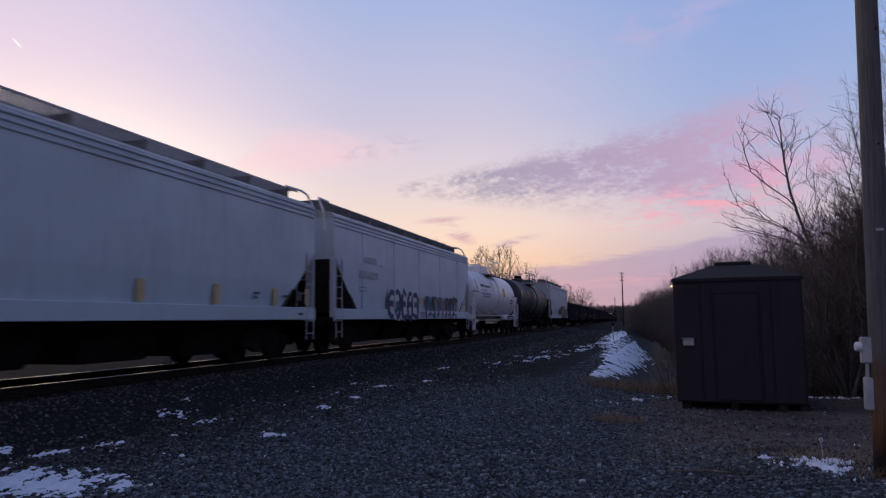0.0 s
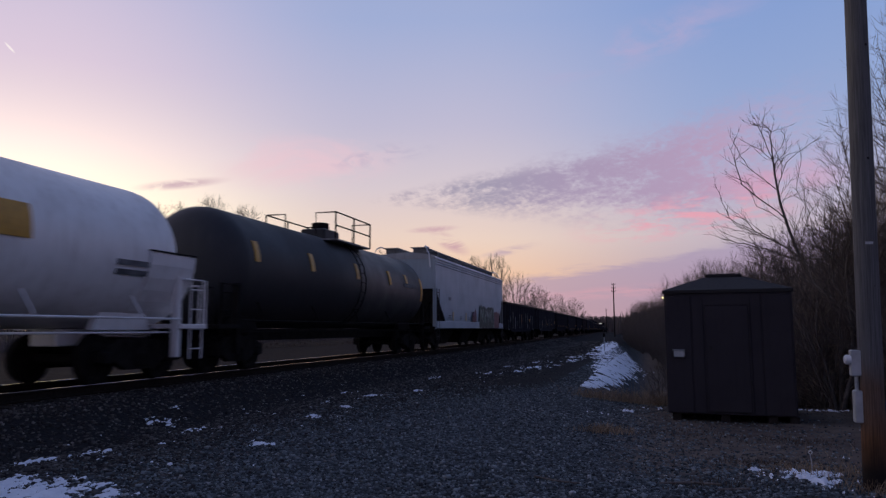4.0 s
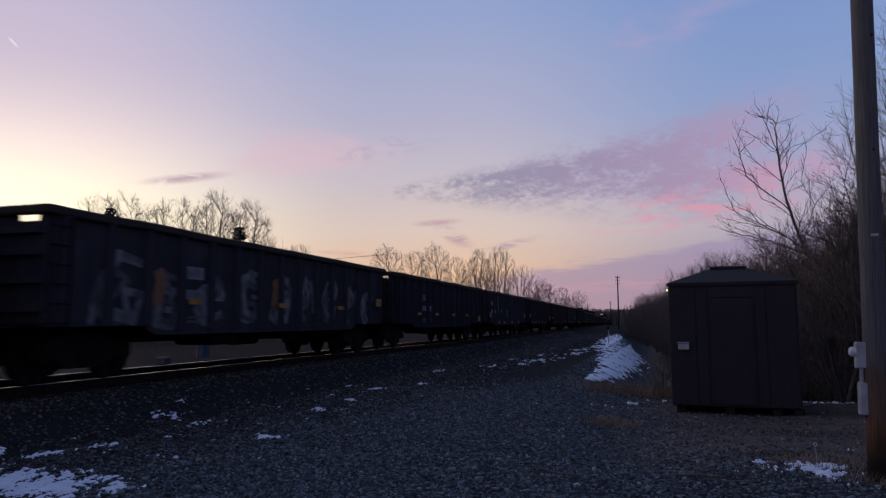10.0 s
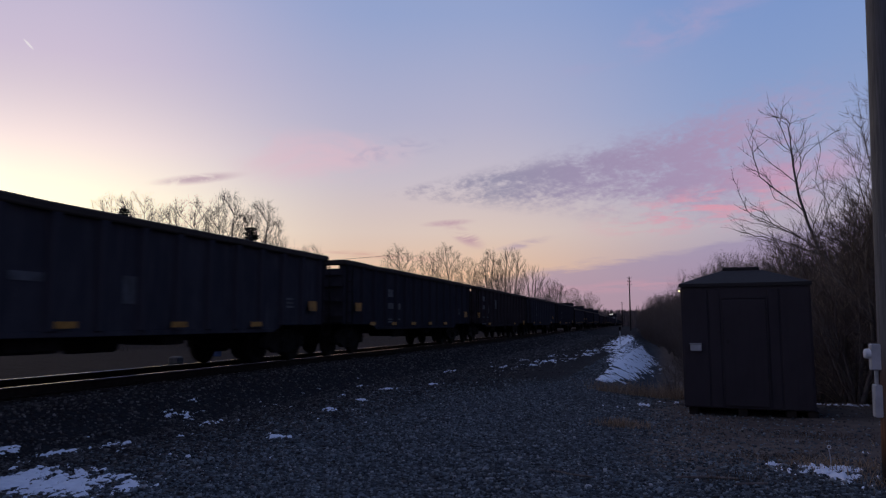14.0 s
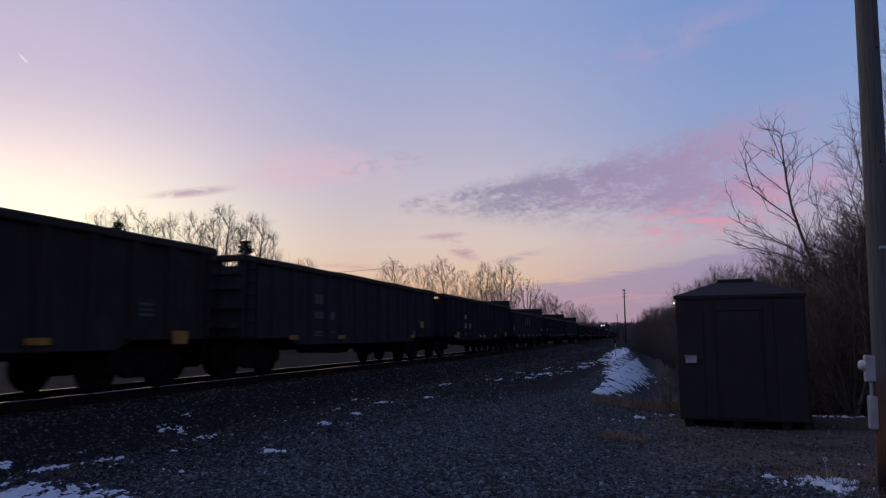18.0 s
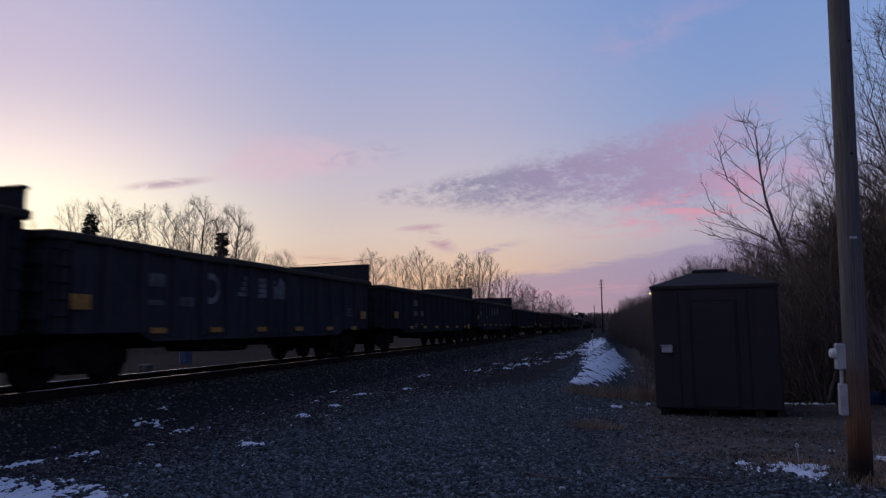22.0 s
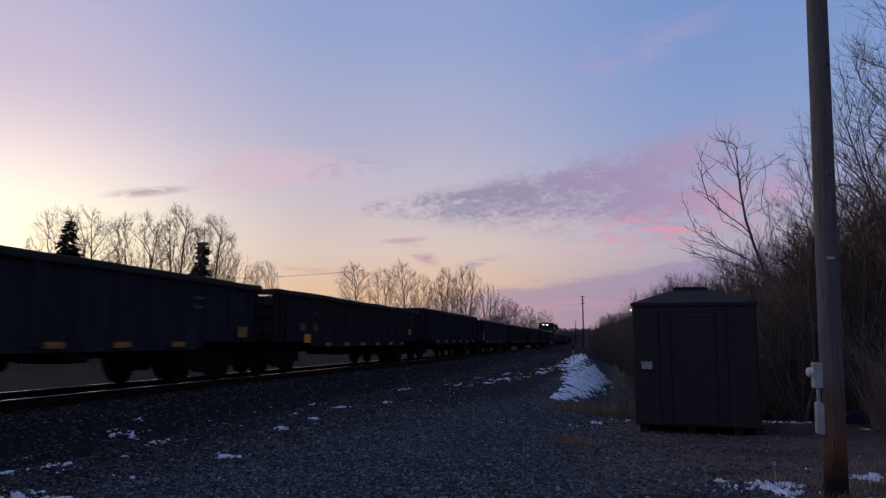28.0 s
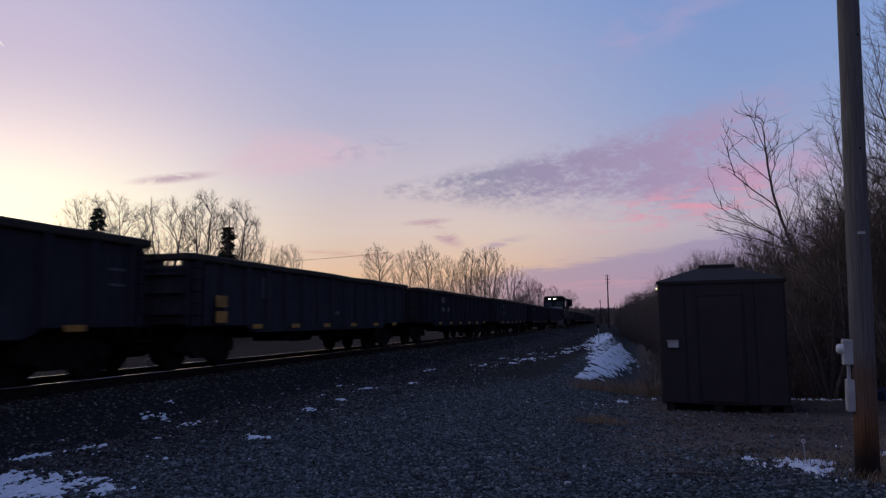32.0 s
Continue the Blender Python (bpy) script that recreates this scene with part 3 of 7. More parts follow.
def ribbon(pts, width, lo, hi):
    """A flat band along points (y, z), between the planes x = lo and x = hi."""
    m = Mesh()
    n = len(pts)
    for i, (y, z) in enumerate(pts):
        a, b = pts[max(0, i - 1)], pts[min(n - 1, i + 1)]
        dy, dz = b[0] - a[0], b[1] - a[1]
        q = math.hypot(dy, dz) or 1.0
        w = width * (0.55 + 0.45 * math.sin(math.pi * (i + 0.5) / n)) / 2
        oy, oz = -dz / q * w, dy / q * w
        for x in (lo, hi):
            m.v += [(x, y + oy, z + oz), (x, y - oy, z - oz)]
    for i in range(n - 1):
        k = 4 * i
        m.f += [(k, k + 4, k + 5, k + 1), (k + 2, k + 3, k + 7, k + 6), (k, k + 2, k + 6, k + 4), (k + 1, k + 5, k + 7, k + 3)]
    k = 4 * (n - 1)
    m.f += [(0, 1, 3, 2), (k, k + 2, k + 3, k + 1)]
    return m


def letter(rng, y, z, w, h):
    """A bent stroke of an unreadable sprayed sign."""
    kind = rng.randint(0, 3)
    if kind == 0:
        return [(y + w * (0.5 + 0.5 * math.cos(t * 0.45 + 0.6)), z + h * (0.5 + 0.5 * math.sin(t * 0.45 + 0.6))) for t in range(12)]
    if kind == 1:
        return [(y + w * (0.5 - 0.45 * math.sin(t * 0.7)), z + h * t / 9) for t in range(10)]
    if kind == 2:
        return [(y, z), (y + w * 0.1, z + h * 0.6), (y + w * 0.3, z + h), (y + w * 0.55, z + h * 0.5), (y + w * 0.75, z + h * 0.95), (y + w, z + h * 0.1)]
    return [(y + w, z + h * 0.9), (y + w * 0.4, z + h), (y + w * 0.05, z + h * 0.6), (y + w * 0.2, z + h * 0.1), (y + w * 0.8, z), (y + w, z + h * 0.4), (y + w * 0.5, z + h * 0.45)]


def gondola(mat, half=7.5, top=2.78, strips=(1.0, ()), squares=(), marks=(), pale=(), sprayed=0, raised=False, slots=True, ribs=14, seed=1):
    """A high-sided gondola: its middle at the origin, rail tops at z = 0, its front towards -y.
    strips: height and places of the reflectors; squares: coloured plates; marks and pale: lettering plates (y, z, width, height)."""
    rng = random.Random(seed)
    names = {GON_A: "black", GON_B: "dark grey", GON_C: "rusty brown"}
    label = f"{names[mat]} gondola wagon" + (" with pale graffiti" if sprayed == 1 else " with a faded emblem" if sprayed == 2 else ", dusty and worn")
    if raised:
        label += ", raised rear end wall"
    car = empty("gondola_wagon", label, "rail wagon", "gondolas of the train")
    h, L = 1.53, half
    step = (2 * L - 0.7) / ribs
    for s in (-1, 1):
        a, b = sorted((s * h, s * (h - 0.05)))
        side = [(-L, 0.96), (-L + 2.3, 0.96), (-L + 2.75, 0.78), (L - 2.75, 0.78), (L - 2.3, 0.96), (L, 0.96), (L, top), (-L, top)]
        part("side_wall", Mesh().prism(side, a, b, "x"), mat, car)
        a, b = sorted((s * (h - 0.08), s * (h + 0.11)))
        chord = Mesh()
        n = 20
        for i in range(n + 1):  # the edge is dented here and there
            y, q = -L - 0.05 + (2 * L + 0.1) * i / n, top - 0.02 + 0.024 * noise.noise((i * 0.45, seed * 3.7, s))
            chord.v += [(x, y, z) for x, z in ((a + 0.02, q), (b - 0.02, q), (b, q + 0.03), (b, q + 0.12), (b - 0.03, q + 0.15), (a + 0.03, q + 0.15), (a, q + 0.12), (a, q + 0.03))]
        chord.f = [(8 * i + j, 8 * i + (j + 1) % 8, 8 * i + 8 + (j + 1) % 8, 8 * i + 8 + j) for i in range(n) for j in range(8)] + [tuple(range(8)), tuple(range(8 * n, 8 * n + 8))]
        part("top_chord", chord, GON_EDGE, car, "dusty bent top edge")
        a, b = sorted((s * h, s * (h + 0.03)))
        part("side_sill", Mesh().block(a, b, -L + 2.8, L - 2.8, 0.78, 0.88, 0.012), mat, car)
        rib = shared(f"rib_{mat.name}", lambda: Mesh().prism([(-0.02, -0.13), (0.10, -0.07), (0.10, 0.07), (-0.02, 0.13)], 0.0, 1.0, "z"), mat)
        for i in range(ribs + 1):
            y = -L + 0.35 + step * i
            low = 0.97 if abs(y) > L - 2.6 else 0.88
            r = part("rib", rib, mat, car, at=(s * h, y, low))
            r.scale = (s, 1, top - 0.02 - low)
        x = s * (h + 0.007)
        out = s * (h + 0.103)
        for y in strips[1]:
            patch(car, "reflector", DULL_YELLOW, out, y - 0.23, y + 0.23, strips[0] - 0.055, strips[0] + 0.055, "yellow reflector strip")
        for y, z, *fresh in squares:
            patch(car, "stencil_panel", FRESH_PLATE if fresh else ORANGE_PLATE, out, y - 0.23, y + 0.23, z - 0.13, z + 0.13, "bright orange plate" if fresh else "dusty orange plate")
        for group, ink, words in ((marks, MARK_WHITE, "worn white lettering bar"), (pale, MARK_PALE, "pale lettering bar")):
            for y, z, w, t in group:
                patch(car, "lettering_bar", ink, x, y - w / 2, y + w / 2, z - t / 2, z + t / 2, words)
        lo, hi = sorted((x, s * (h + 0.011)))
        if sprayed == 1:
            for i in range(9):
                y, w = -L + 1.0 + 1.5 * i, rng.uniform(0.95, 1.3)
                z, q = 0.95 + rng.uniform(0, 0.12), rng.uniform(0.95, 1.25)
                for k in range(3):
                    d = s * 0.004 * k
                    pts = letter(rng, y + 0.1 * k, z + 0.05 * k, w * rng.uniform(0.6, 1.0), q * rng.uniform(0.7, 1.0))
                    part("graffiti_stroke", ribbon(pts, rng.uniform(0.14, 0.30), lo + d, hi + d), SPRAY_PALE if k != 1 else SPRAY_DIM, car, "pale sprayed stroke")
                if i % 3 == 1:
                    part("graffiti_stroke", ribbon([(y + 0.15, z + 0.4), (y + 0.3, z + 0.85), (y + 0.2, z + 1.1)], 0.34, lo + s * 0.012, hi + s * 0.012), ORANGE, car, "faded orange sprayed stroke")
        if sprayed == 2:
            y = -2.66
            part("emblem_ring", ribbon([(y + 0.30 * math.cos(a * math.pi / 9), 1.92 + 0.28 * math.sin(a * math.pi / 9)) for a in range(19)], 0.16, lo, hi), SPRAY_PALE, car, "faded pale ring emblem")
            for q in range(4):
                z = 1.84 + 0.13 * q
                for y0, y1 in ((-1.5 + 0.1 * q, -0.75), (-0.55, 0.35), (0.5, 1.15 - 0.1 * q)):
                    part("emblem_stripe", ribbon([(y0, z), (0.5 * (y0 + y1), z + 0.02), (y1, z - 0.02)], 0.12, lo, hi), SPRAY_PALE, car, "faded pale stripe")
            part("emblem_stripe", ribbon([(0.2, 1.86), (0.5, 2.0), (0.7, 2.3)], 0.3, lo + s * 0.004, hi + s * 0.004), SPRAY_PALE, car, "faded pale wing shape")
        ladder(car, s * (h + 0.12), -L + 0.18 if s > 0 else L - 0.18, 0.55, top - 0.05, 7)
        ladder(car, s * (h + 0.12), L - 0.12 if s > 0 else -L + 0.12, 0.55, top - 0.05, 7)
    for s in (-1, 1):
        a, b = sorted((s * L, s * (L - 0.05)))
        m = Mesh().box(-h + 0.05, h - 0.05, a, b, 1.0, top - 0.13)
        if slots:
            m.box(-h + 0.58, h - 0.58, a, b, top - 0.13, top).box(-h + 0.05, -h + 0.16, a, b, top - 0.13, top).box(h - 0.16, h - 0.05, a, b, top - 0.13, top)
        else:
            m.box(-h + 0.05, h - 0.05, a, b, top - 0.13, top)
        part("end_wall", m, mat, car, "end wall with open slots under its top" if slots else "")
        a, b = sorted((s * (L - 0.06), s * (L + 0.1)))
        part("end_chord", Mesh().block(-h - 0.1, h + 0.1, a, b, top - 0.03, top + 0.125, 0.03), GON_EDGE, car)
        m = Mesh()
        for z in (1.2, 1.65, 2.1, top - 0.33):
            a, b = sorted((s * L, s * (L + 0.09)))
            m.box(-h + 0.05, h - 0.05, a, b, z, z + 0.12)
        part("end_rib", m, mat, car)
        ladder(car, s * (h - 0.35), s * (L + 0.14), 0.9, top - 0.05, 6, "x")
        coupler(car, s * (L - 0.15), s)
        truck(car, s * (L - 1.45))
        part("platform_step", Mesh().box(-h, h, *sorted((s * L, s * (L + 0.22))), 0.98, 1.02), UNDER, car)
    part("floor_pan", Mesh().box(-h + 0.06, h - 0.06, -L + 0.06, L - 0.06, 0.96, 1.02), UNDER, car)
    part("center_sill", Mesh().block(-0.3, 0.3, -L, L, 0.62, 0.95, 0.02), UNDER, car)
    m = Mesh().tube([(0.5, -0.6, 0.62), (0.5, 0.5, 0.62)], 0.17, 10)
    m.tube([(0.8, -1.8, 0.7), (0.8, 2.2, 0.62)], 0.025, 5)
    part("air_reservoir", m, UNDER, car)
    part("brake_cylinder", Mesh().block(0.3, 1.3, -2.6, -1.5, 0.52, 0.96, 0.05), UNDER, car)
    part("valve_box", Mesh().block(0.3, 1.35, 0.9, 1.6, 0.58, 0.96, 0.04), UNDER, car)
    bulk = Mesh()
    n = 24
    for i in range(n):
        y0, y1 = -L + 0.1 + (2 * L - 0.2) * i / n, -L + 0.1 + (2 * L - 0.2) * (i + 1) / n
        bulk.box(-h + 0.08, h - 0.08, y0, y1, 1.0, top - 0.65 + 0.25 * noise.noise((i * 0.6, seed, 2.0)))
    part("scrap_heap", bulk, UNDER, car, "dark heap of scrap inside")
    if raised:
        wall = part("rear_bulkhead", Mesh().block(-h - 0.06, h + 0.06, L - 0.10, L, top + 0.1, 3.22, 0.02), GON_A, car, "tall black raised end wall")
        part("wall_cap", Mesh().block(-h - 0.08, h + 0.08, L - 0.12, L + 0.03, 3.21, 3.28, 0.02), GON_EDGE, wall)
        for q in (-1.1, 0.0, 1.1):
            part("wall_brace", Mesh().block(q - 0.06, q + 0.06, L, L + 0.10, top + 0.1, 3.16, 0.015), GON_A, wall)
    return car


def arc(w, z0, z1, n=8):
    return [(w * math.cos(math.pi * i / n), z0 + (z1 - z0) * math.sin(math.pi * i / n)) for i in range(n + 1)]


GRAF_A = -3.8  # where the blue sprayed letters begin along the second hopper


def hopper(L, mat, roofmat, kind):
    """A covered hopper with flat sides, sloping ends and a running board."""
    words = {1: "clean pale grey covered hopper wagon with yellow reflectors", 2: "pale grey covered hopper wagon with blue graffiti along its foot", 3: "pale grey covered hopper wagon with red and dark graffiti"}
    car = empty("hopper_wagon", words[kind], "rail wagon", "hoppers of the train")
    h, e, w = L / 2, {1: 4.18, 2: 4.16, 3: 4.27}[kind], 1.56
    cut = 1.75
    outline = [(-h, e), (-h, 2.85), (-h + cut, 1.3), (h - cut, 1.3), (h, 2.85), (h, e)]
    body = Mesh()
    rows = [(1.3, w - 0.03), (2.0, w + 0.015), (2.85, w + 0.03), (3.6, w + 0.02), (e, w)]
    for s in (-1, 1):
        k = len(body.v)
        for z, x in rows:
            y = h if z >= 2.85 else h - cut * (2.85 - z) / 1.55
            body.v += [(s * x, -y, z), (s * x, y, z)]
        for i in range(len(rows) - 1):
            body.f.append((k + 2 * i, k + 2 * i + 1, k + 2 * i + 3, k + 2 * i + 2))
    n = 2 * len(rows)
    for i in range(len(rows) - 1):
        for q in (0, 1):
            a = 2 * i + q
            if rows[i][0] >= 2.85:
                body.f.append((a, a + 2, n + a + 2, n + a))
    for t in (-1, 1):
        y0, y1 = t * (h - cut), t * h
        # the shade under the overhanging end is painted into this sheet's dark colour
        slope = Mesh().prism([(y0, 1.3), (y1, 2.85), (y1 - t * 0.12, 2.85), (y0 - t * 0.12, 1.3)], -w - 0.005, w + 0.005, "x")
        part("slope_sheet", slope, SHADE_DARK, car, "dark slope sheet at the end, shade in its colour")
    body.f.append((0, 1, n + 1, n))
    part("body", body, mat, car)
    roof = Mesh().prism([(-w - 0.02, e - 0.04), (w + 0.02, e - 0.04)] + arc(w + 0.02, e + 0.02, e + 0.26), -h - 0.03, h + 0.03, "y")
    part("roof", roof, roofmat, car, "curved grey roof sheet")
    for s in (-1, 1):
        a, b = sorted((s * (w - 0.02), s * (w + 0.06)))
        sill = part("side_sill", Mesh().block(a, b, -h, h, 1.04, 1.37, 0.012), mat, car, "pale sill plate")
        for z in (e - 0.30, e - 0.18, e - 0.06):
            a, b = sorted((s * (w - 0.02), s * (w + 0.045)))
            part("eave_bead", Mesh().block(a, b, -h, h, z, z + 0.055, 0.012), mat, car)
        seams = 5 if kind == 2 else 0
        for i in range(seams):
            y = -h + 2.2 + (L - 4.4) * i / (seams - 1)
            a, b = sorted((s * (w - 0.02), s * (w + 0.032)))
            part("side_post", Mesh().box(a, b, y - 0.015, y + 0.015, 1.37, e - 0.3), mat, car)
        for t in (-1, 1):
            y = t * (h - 0.06)
            part("corner_post", Mesh().block(*sorted((s * (w - 0.12), s * (w + 0.03))), y - 0.07, y + 0.07, 1.0, 2.9, 0.01), mat, car)
            ladder(car, s * (w + 0.05), t * (h - 0.3), 0.5, 2.85, 7, "y", 0.42, SHADE_DARK if kind == 3 else GREY_ROOF)
            part("end_brace", Mesh().tube([(s * 0.9, t * (h - 0.1), 1.2), (s * 1.15, t * (h - 0.85), 2.5)], 0.05, 6), UNDER, car)
    for t in (-1, 1):
        part("end_platform", Mesh().box(-w, w, *sorted((t * (h - 1.7), t * (h + 0.12))), 1.0, 1.06), UNDER, car)
        part("end_sill", Mesh().block(-w, w, *sorted((t * (h - 0.12), t * (h + 0.1))), 0.86, 1.12, 0.01), UNDER, car)
        ladder(car, t * 1.2, t * (h + 0.08), 1.2, 4.3, 8, "x", 0.42, GREY_ROOF)
        coupler(car, t * (h - 0.1), t)
        truck(car, t * (h - 1.75))
        for s in (-1, 1):
            rail = Mesh().tube([(s * 1.05, t * (h - 0.7), e + 0.55), (s * 1.1, t * (h + 0.08), e + 0.55), (s * 1.2, t * (h + 0.26), e + 0.46), (s * 1.35, t * (h + 0.32), e + 0.15), (s * 1.4, t * (h + 0.28), e - 0.45)], 0.032, 7)
            part("grab_rail", rail, WHITE_PAINT, car, "bent white grab rail")
        part("brake_wheel", turned_x([(-0.02, 0.26), (0.02, 0.26), (0.02, 0.2), (-0.02, 0.2)], 16), UNDER, car).matrix_basis = Matrix.Translation((0.5, t * (h + 0.1), 2.1)) @ Matrix.Rotation(math.pi / 2, 4, "Z")
    for a, b, z in ((-1.02, -0.32, e + 0.50), (0.32, 1.02, e + 0.50)):
        board = Mesh()
        k = int(L / 0.09)
        board.box(a, a + 0.03, -h + 0.15, h + 0.05, z, z + 0.04)
        board.box(b - 0.03, b, -h + 0.15, h + 0.05, z, z + 0.04)
        for i in range(k):
            y = -h + 0.15 + (L - 0.2) * i / k
            board.box(a + 0.03, b - 0.03, y, y + (0.022 if kind == 1 else 0.04), z + 0.008, z + 0.032)
        part("running_board", board, GREY_ROOF if kind == 1 else GRATE, car, "dark steel grating walkway")
        for i in range(9):
            y = -h + 0.5 + (L - 1) * i / 8
            part("board_bracket", Mesh().box(a + 0.02, b - 0.02, y - 0.03, y + 0.03, e + 0.1, z), GRATE, car)
    for i in range(8):
        y = -h + 1.2 + (L - 2.4) * i / 7
        part("roof_hatch", Mesh().block(-0.26, 0.26, y - 0.5, y + 0.5, e + 0.24, e + 0.37, 0.04), roofmat, car)
    for i in range(4 if kind != 3 else 3):
        y = -h + 3.9 + (L - 7.8) * (i / (3 if kind != 3 else 2))
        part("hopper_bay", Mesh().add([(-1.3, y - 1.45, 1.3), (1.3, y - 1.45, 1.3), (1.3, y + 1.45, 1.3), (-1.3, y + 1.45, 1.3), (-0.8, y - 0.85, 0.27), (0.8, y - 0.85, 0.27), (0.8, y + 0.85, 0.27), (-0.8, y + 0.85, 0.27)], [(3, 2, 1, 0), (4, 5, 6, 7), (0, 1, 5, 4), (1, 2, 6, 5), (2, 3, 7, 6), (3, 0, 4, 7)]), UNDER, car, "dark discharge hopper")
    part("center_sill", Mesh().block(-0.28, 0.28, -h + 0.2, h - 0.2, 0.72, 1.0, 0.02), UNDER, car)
    x = w + 0.045
    if kind == 1:
        for y, z in ((-h + 9.3, 1.4), (-h + 11.7, 1.4), (-h + 14.2, 1.4), (-h + 15.9, 1.45), (-h + 5.0, 1.4), (-h + 2.6, 1.4)):
            patch(car, "reflector", PALE_YELLOW, x, y, y + 0.22, z, z + 0.42, "yellow reflector strip")
        for y, z, w2, h2 in ((-h + 13.3, 1.66, 0.28, 0.05), (-h + 13.3, 1.56, 0.2, 0.04), (-h + 14.7, 1.62, 0.3, 0.05), (-h + 15.4, 1.55, 0.3, 0.24)):
            patch(car, "lettering_bar", MARK_BLACK, x, y, y + w2, z, z + h2, "small dark lettering bar")
        patch(car, "lettering_bar", MARK_BLACK, x + 0.02, h - 1.0, h - 0.75, 1.16, 1.23, "small dark lettering bar")
    rng = random.Random(kind)
    if kind == 2:
        for y, z, w2, h2 in ((-h + 2.3, 2.9, 1.1, 0.2), (-h + 3.7, 2.86, 0.3, 0.06), (-h + 1.9, 2.4, 0.7, 0.22), (-h + 2.75, 2.4, 0.8, 0.22), (-h + 1.9, 2.05, 0.6, 0.05), (-h + 1.9, 1.94, 0.55, 0.05)):
            patch(car, "lettering_bar", FADED_INK, x, y, y + w2, z, z + h2, "faded lettering bar")
        def blob(cy, cz, ry, rz, mat2, depth, label):
            ring = []
            for q in range(16):
                t = 2 * math.pi * q / 16
                k = rng.uniform(0.88, 1.08)
                ring.append((cy + ry * k * math.copysign(abs(math.cos(t)) ** 0.7, math.cos(t)), cz + rz * k * math.copysign(abs(math.sin(t)) ** 0.7, math.sin(t))))
            part("graffiti_stroke", Mesh().prism(ring, x + 0.002 + 0.0035 * depth, x + 0.005 + 0.0035 * depth, "x"), mat2, car, label)

        x += 0.018
        for k in range(5):
            cy = GRAF_A + 0.38 + 0.7 * k
            blob(cy, 1.58, 0.40, 0.60, SPRAY_HALO, 0, "pale sprayed outline")
            bend = [(cy + 0.27, 1.96), (cy - 0.02, 2.06), (cy - 0.24, 1.86), (cy - 0.26, 1.5), (cy - 0.2, 1.2), (cy + 0.05, 1.1), (cy + 0.27, 1.24)]
            if k in (1, 4):
                bend = [(2 * cy - a, b) for a, b in bend]
            bend = [(a + rng.uniform(-0.06, 0.06), b + rng.uniform(-0.08, 0.08)) for a, b in bend]
            if k % 2:
                bend += [(cy + 0.26, 1.6), (cy + 0.24, 1.9)]
            part("graffiti_stroke", ribbon(bend, 0.26, x + 0.0055, x + 0.0085), SPRAY_BLUE, car, "dark blue sprayed letter")
            part("graffiti_stroke", ribbon([(cy - 0.2, 1.58), (cy + 0.02, 1.62), (cy + 0.2, 1.56)], 0.24, x + 0.006, x + 0.009), SPRAY_TEAL if k in (1, 4) else SPRAY_BLUE, car, "dark blue sprayed letter")
        patch(car, "stencil_panel", PALE_YELLOW, x, GRAF_A + 3.7, GRAF_A + 4.2, 1.66, 1.90, "faded yellow panel")
        inks = (SPRAY_BLUE, SPRAY_TEAL, SPRAY_BLUE, SPRAY_TEAL, SPRAY_PINK, MARK_BLACK, SPRAY_BLUE, MARK_BLACK)
        for k in range(8):
            cy, w = GRAF_A + 4.55 + 0.62 * k, 0.56
            z0 = 1.06 + 0.06 * (k % 2)
            part("graffiti_stroke", ribbon([(cy, 1.98), (cy + 0.04, 1.55), (cy + 0.02, z0)], 0.24, x, x + 0.004), inks[k], car, "dark sprayed letter stem")
            bend = [(cy + 0.05, 1.95), (cy + 0.35, 1.9), (cy + w - 0.1, 1.66), (cy + 0.28, 1.5), (cy + w - 0.06, 1.3), (cy + 0.3, z0 + 0.05)]
            if k % 3 == 1:
                bend = [(cy + w - 0.08, 2.0), (cy + 0.4, 1.5), (cy + 0.2, 1.3), (cy + 0.5, z0)]
            part("graffiti_stroke", ribbon(bend, 0.20, x + 0.0045, x + 0.0085), inks[(k + 1) % 8] if k < 4 else inks[k], car, "dark sprayed letter curve")
            part("graffiti_stroke", ribbon([(cy + 0.1, 1.36), (cy + 0.3, 1.30), (cy + 0.5, 1.37)], 0.12, x + 0.009, x + 0.012), SPRAY_HALO, car, "pale sprayed shine")
        part("graffiti_stroke", ribbon([(GRAF_A + 5.9, 1.9), (GRAF_A + 5.92, 1.5)], 0.2, x + 0.013, x + 0.016), YELLOW, car, "yellow sprayed stroke")
        part("graffiti_stroke", ribbon([(GRAF_A + 8.4, 1.75), (GRAF_A + 8.9, 1.98), (GRAF_A + 9.6, 1.86)], 0.22, x + 0.013, x + 0.016), MARK_BLACK, car, "black sprayed arrow")
        for k in range(5):
            patch(car, "lettering_bar", MARK_BLACK, x, GRAF_A + 3.8, GRAF_A + 4.4, 1.10 + 0.05 * k, 1.125 + 0.05 * k, "thin dark lettering bar")
    if kind == 3:
        for y, z, w2, h2 in ((-h + 2.2, 2.40, 0.5, 0.16), (-h + 2.2, 1.62, 0.5, 0.06), (-h + 2.2, 1.52, 0.45, 0.05), (-h + 4.6, 1.6, 0.4, 0.05), (-h + 4.6, 1.5, 0.4, 0.05), (-h + 6.3, 1.58, 0.45, 0.05), (-h + 6.3, 1.48, 0.45, 0.05)):
            patch(car, "lettering_bar", FADED_C, x, y, y + w2, z, z + h2, "small faded lettering bar")
        for y in (3.0, 5.75):
            patch(car, "reflector", PALE_YELLOW, x, -h + y, -h + y + 0.2, 1.42, 1.85, "faded reflector strip")
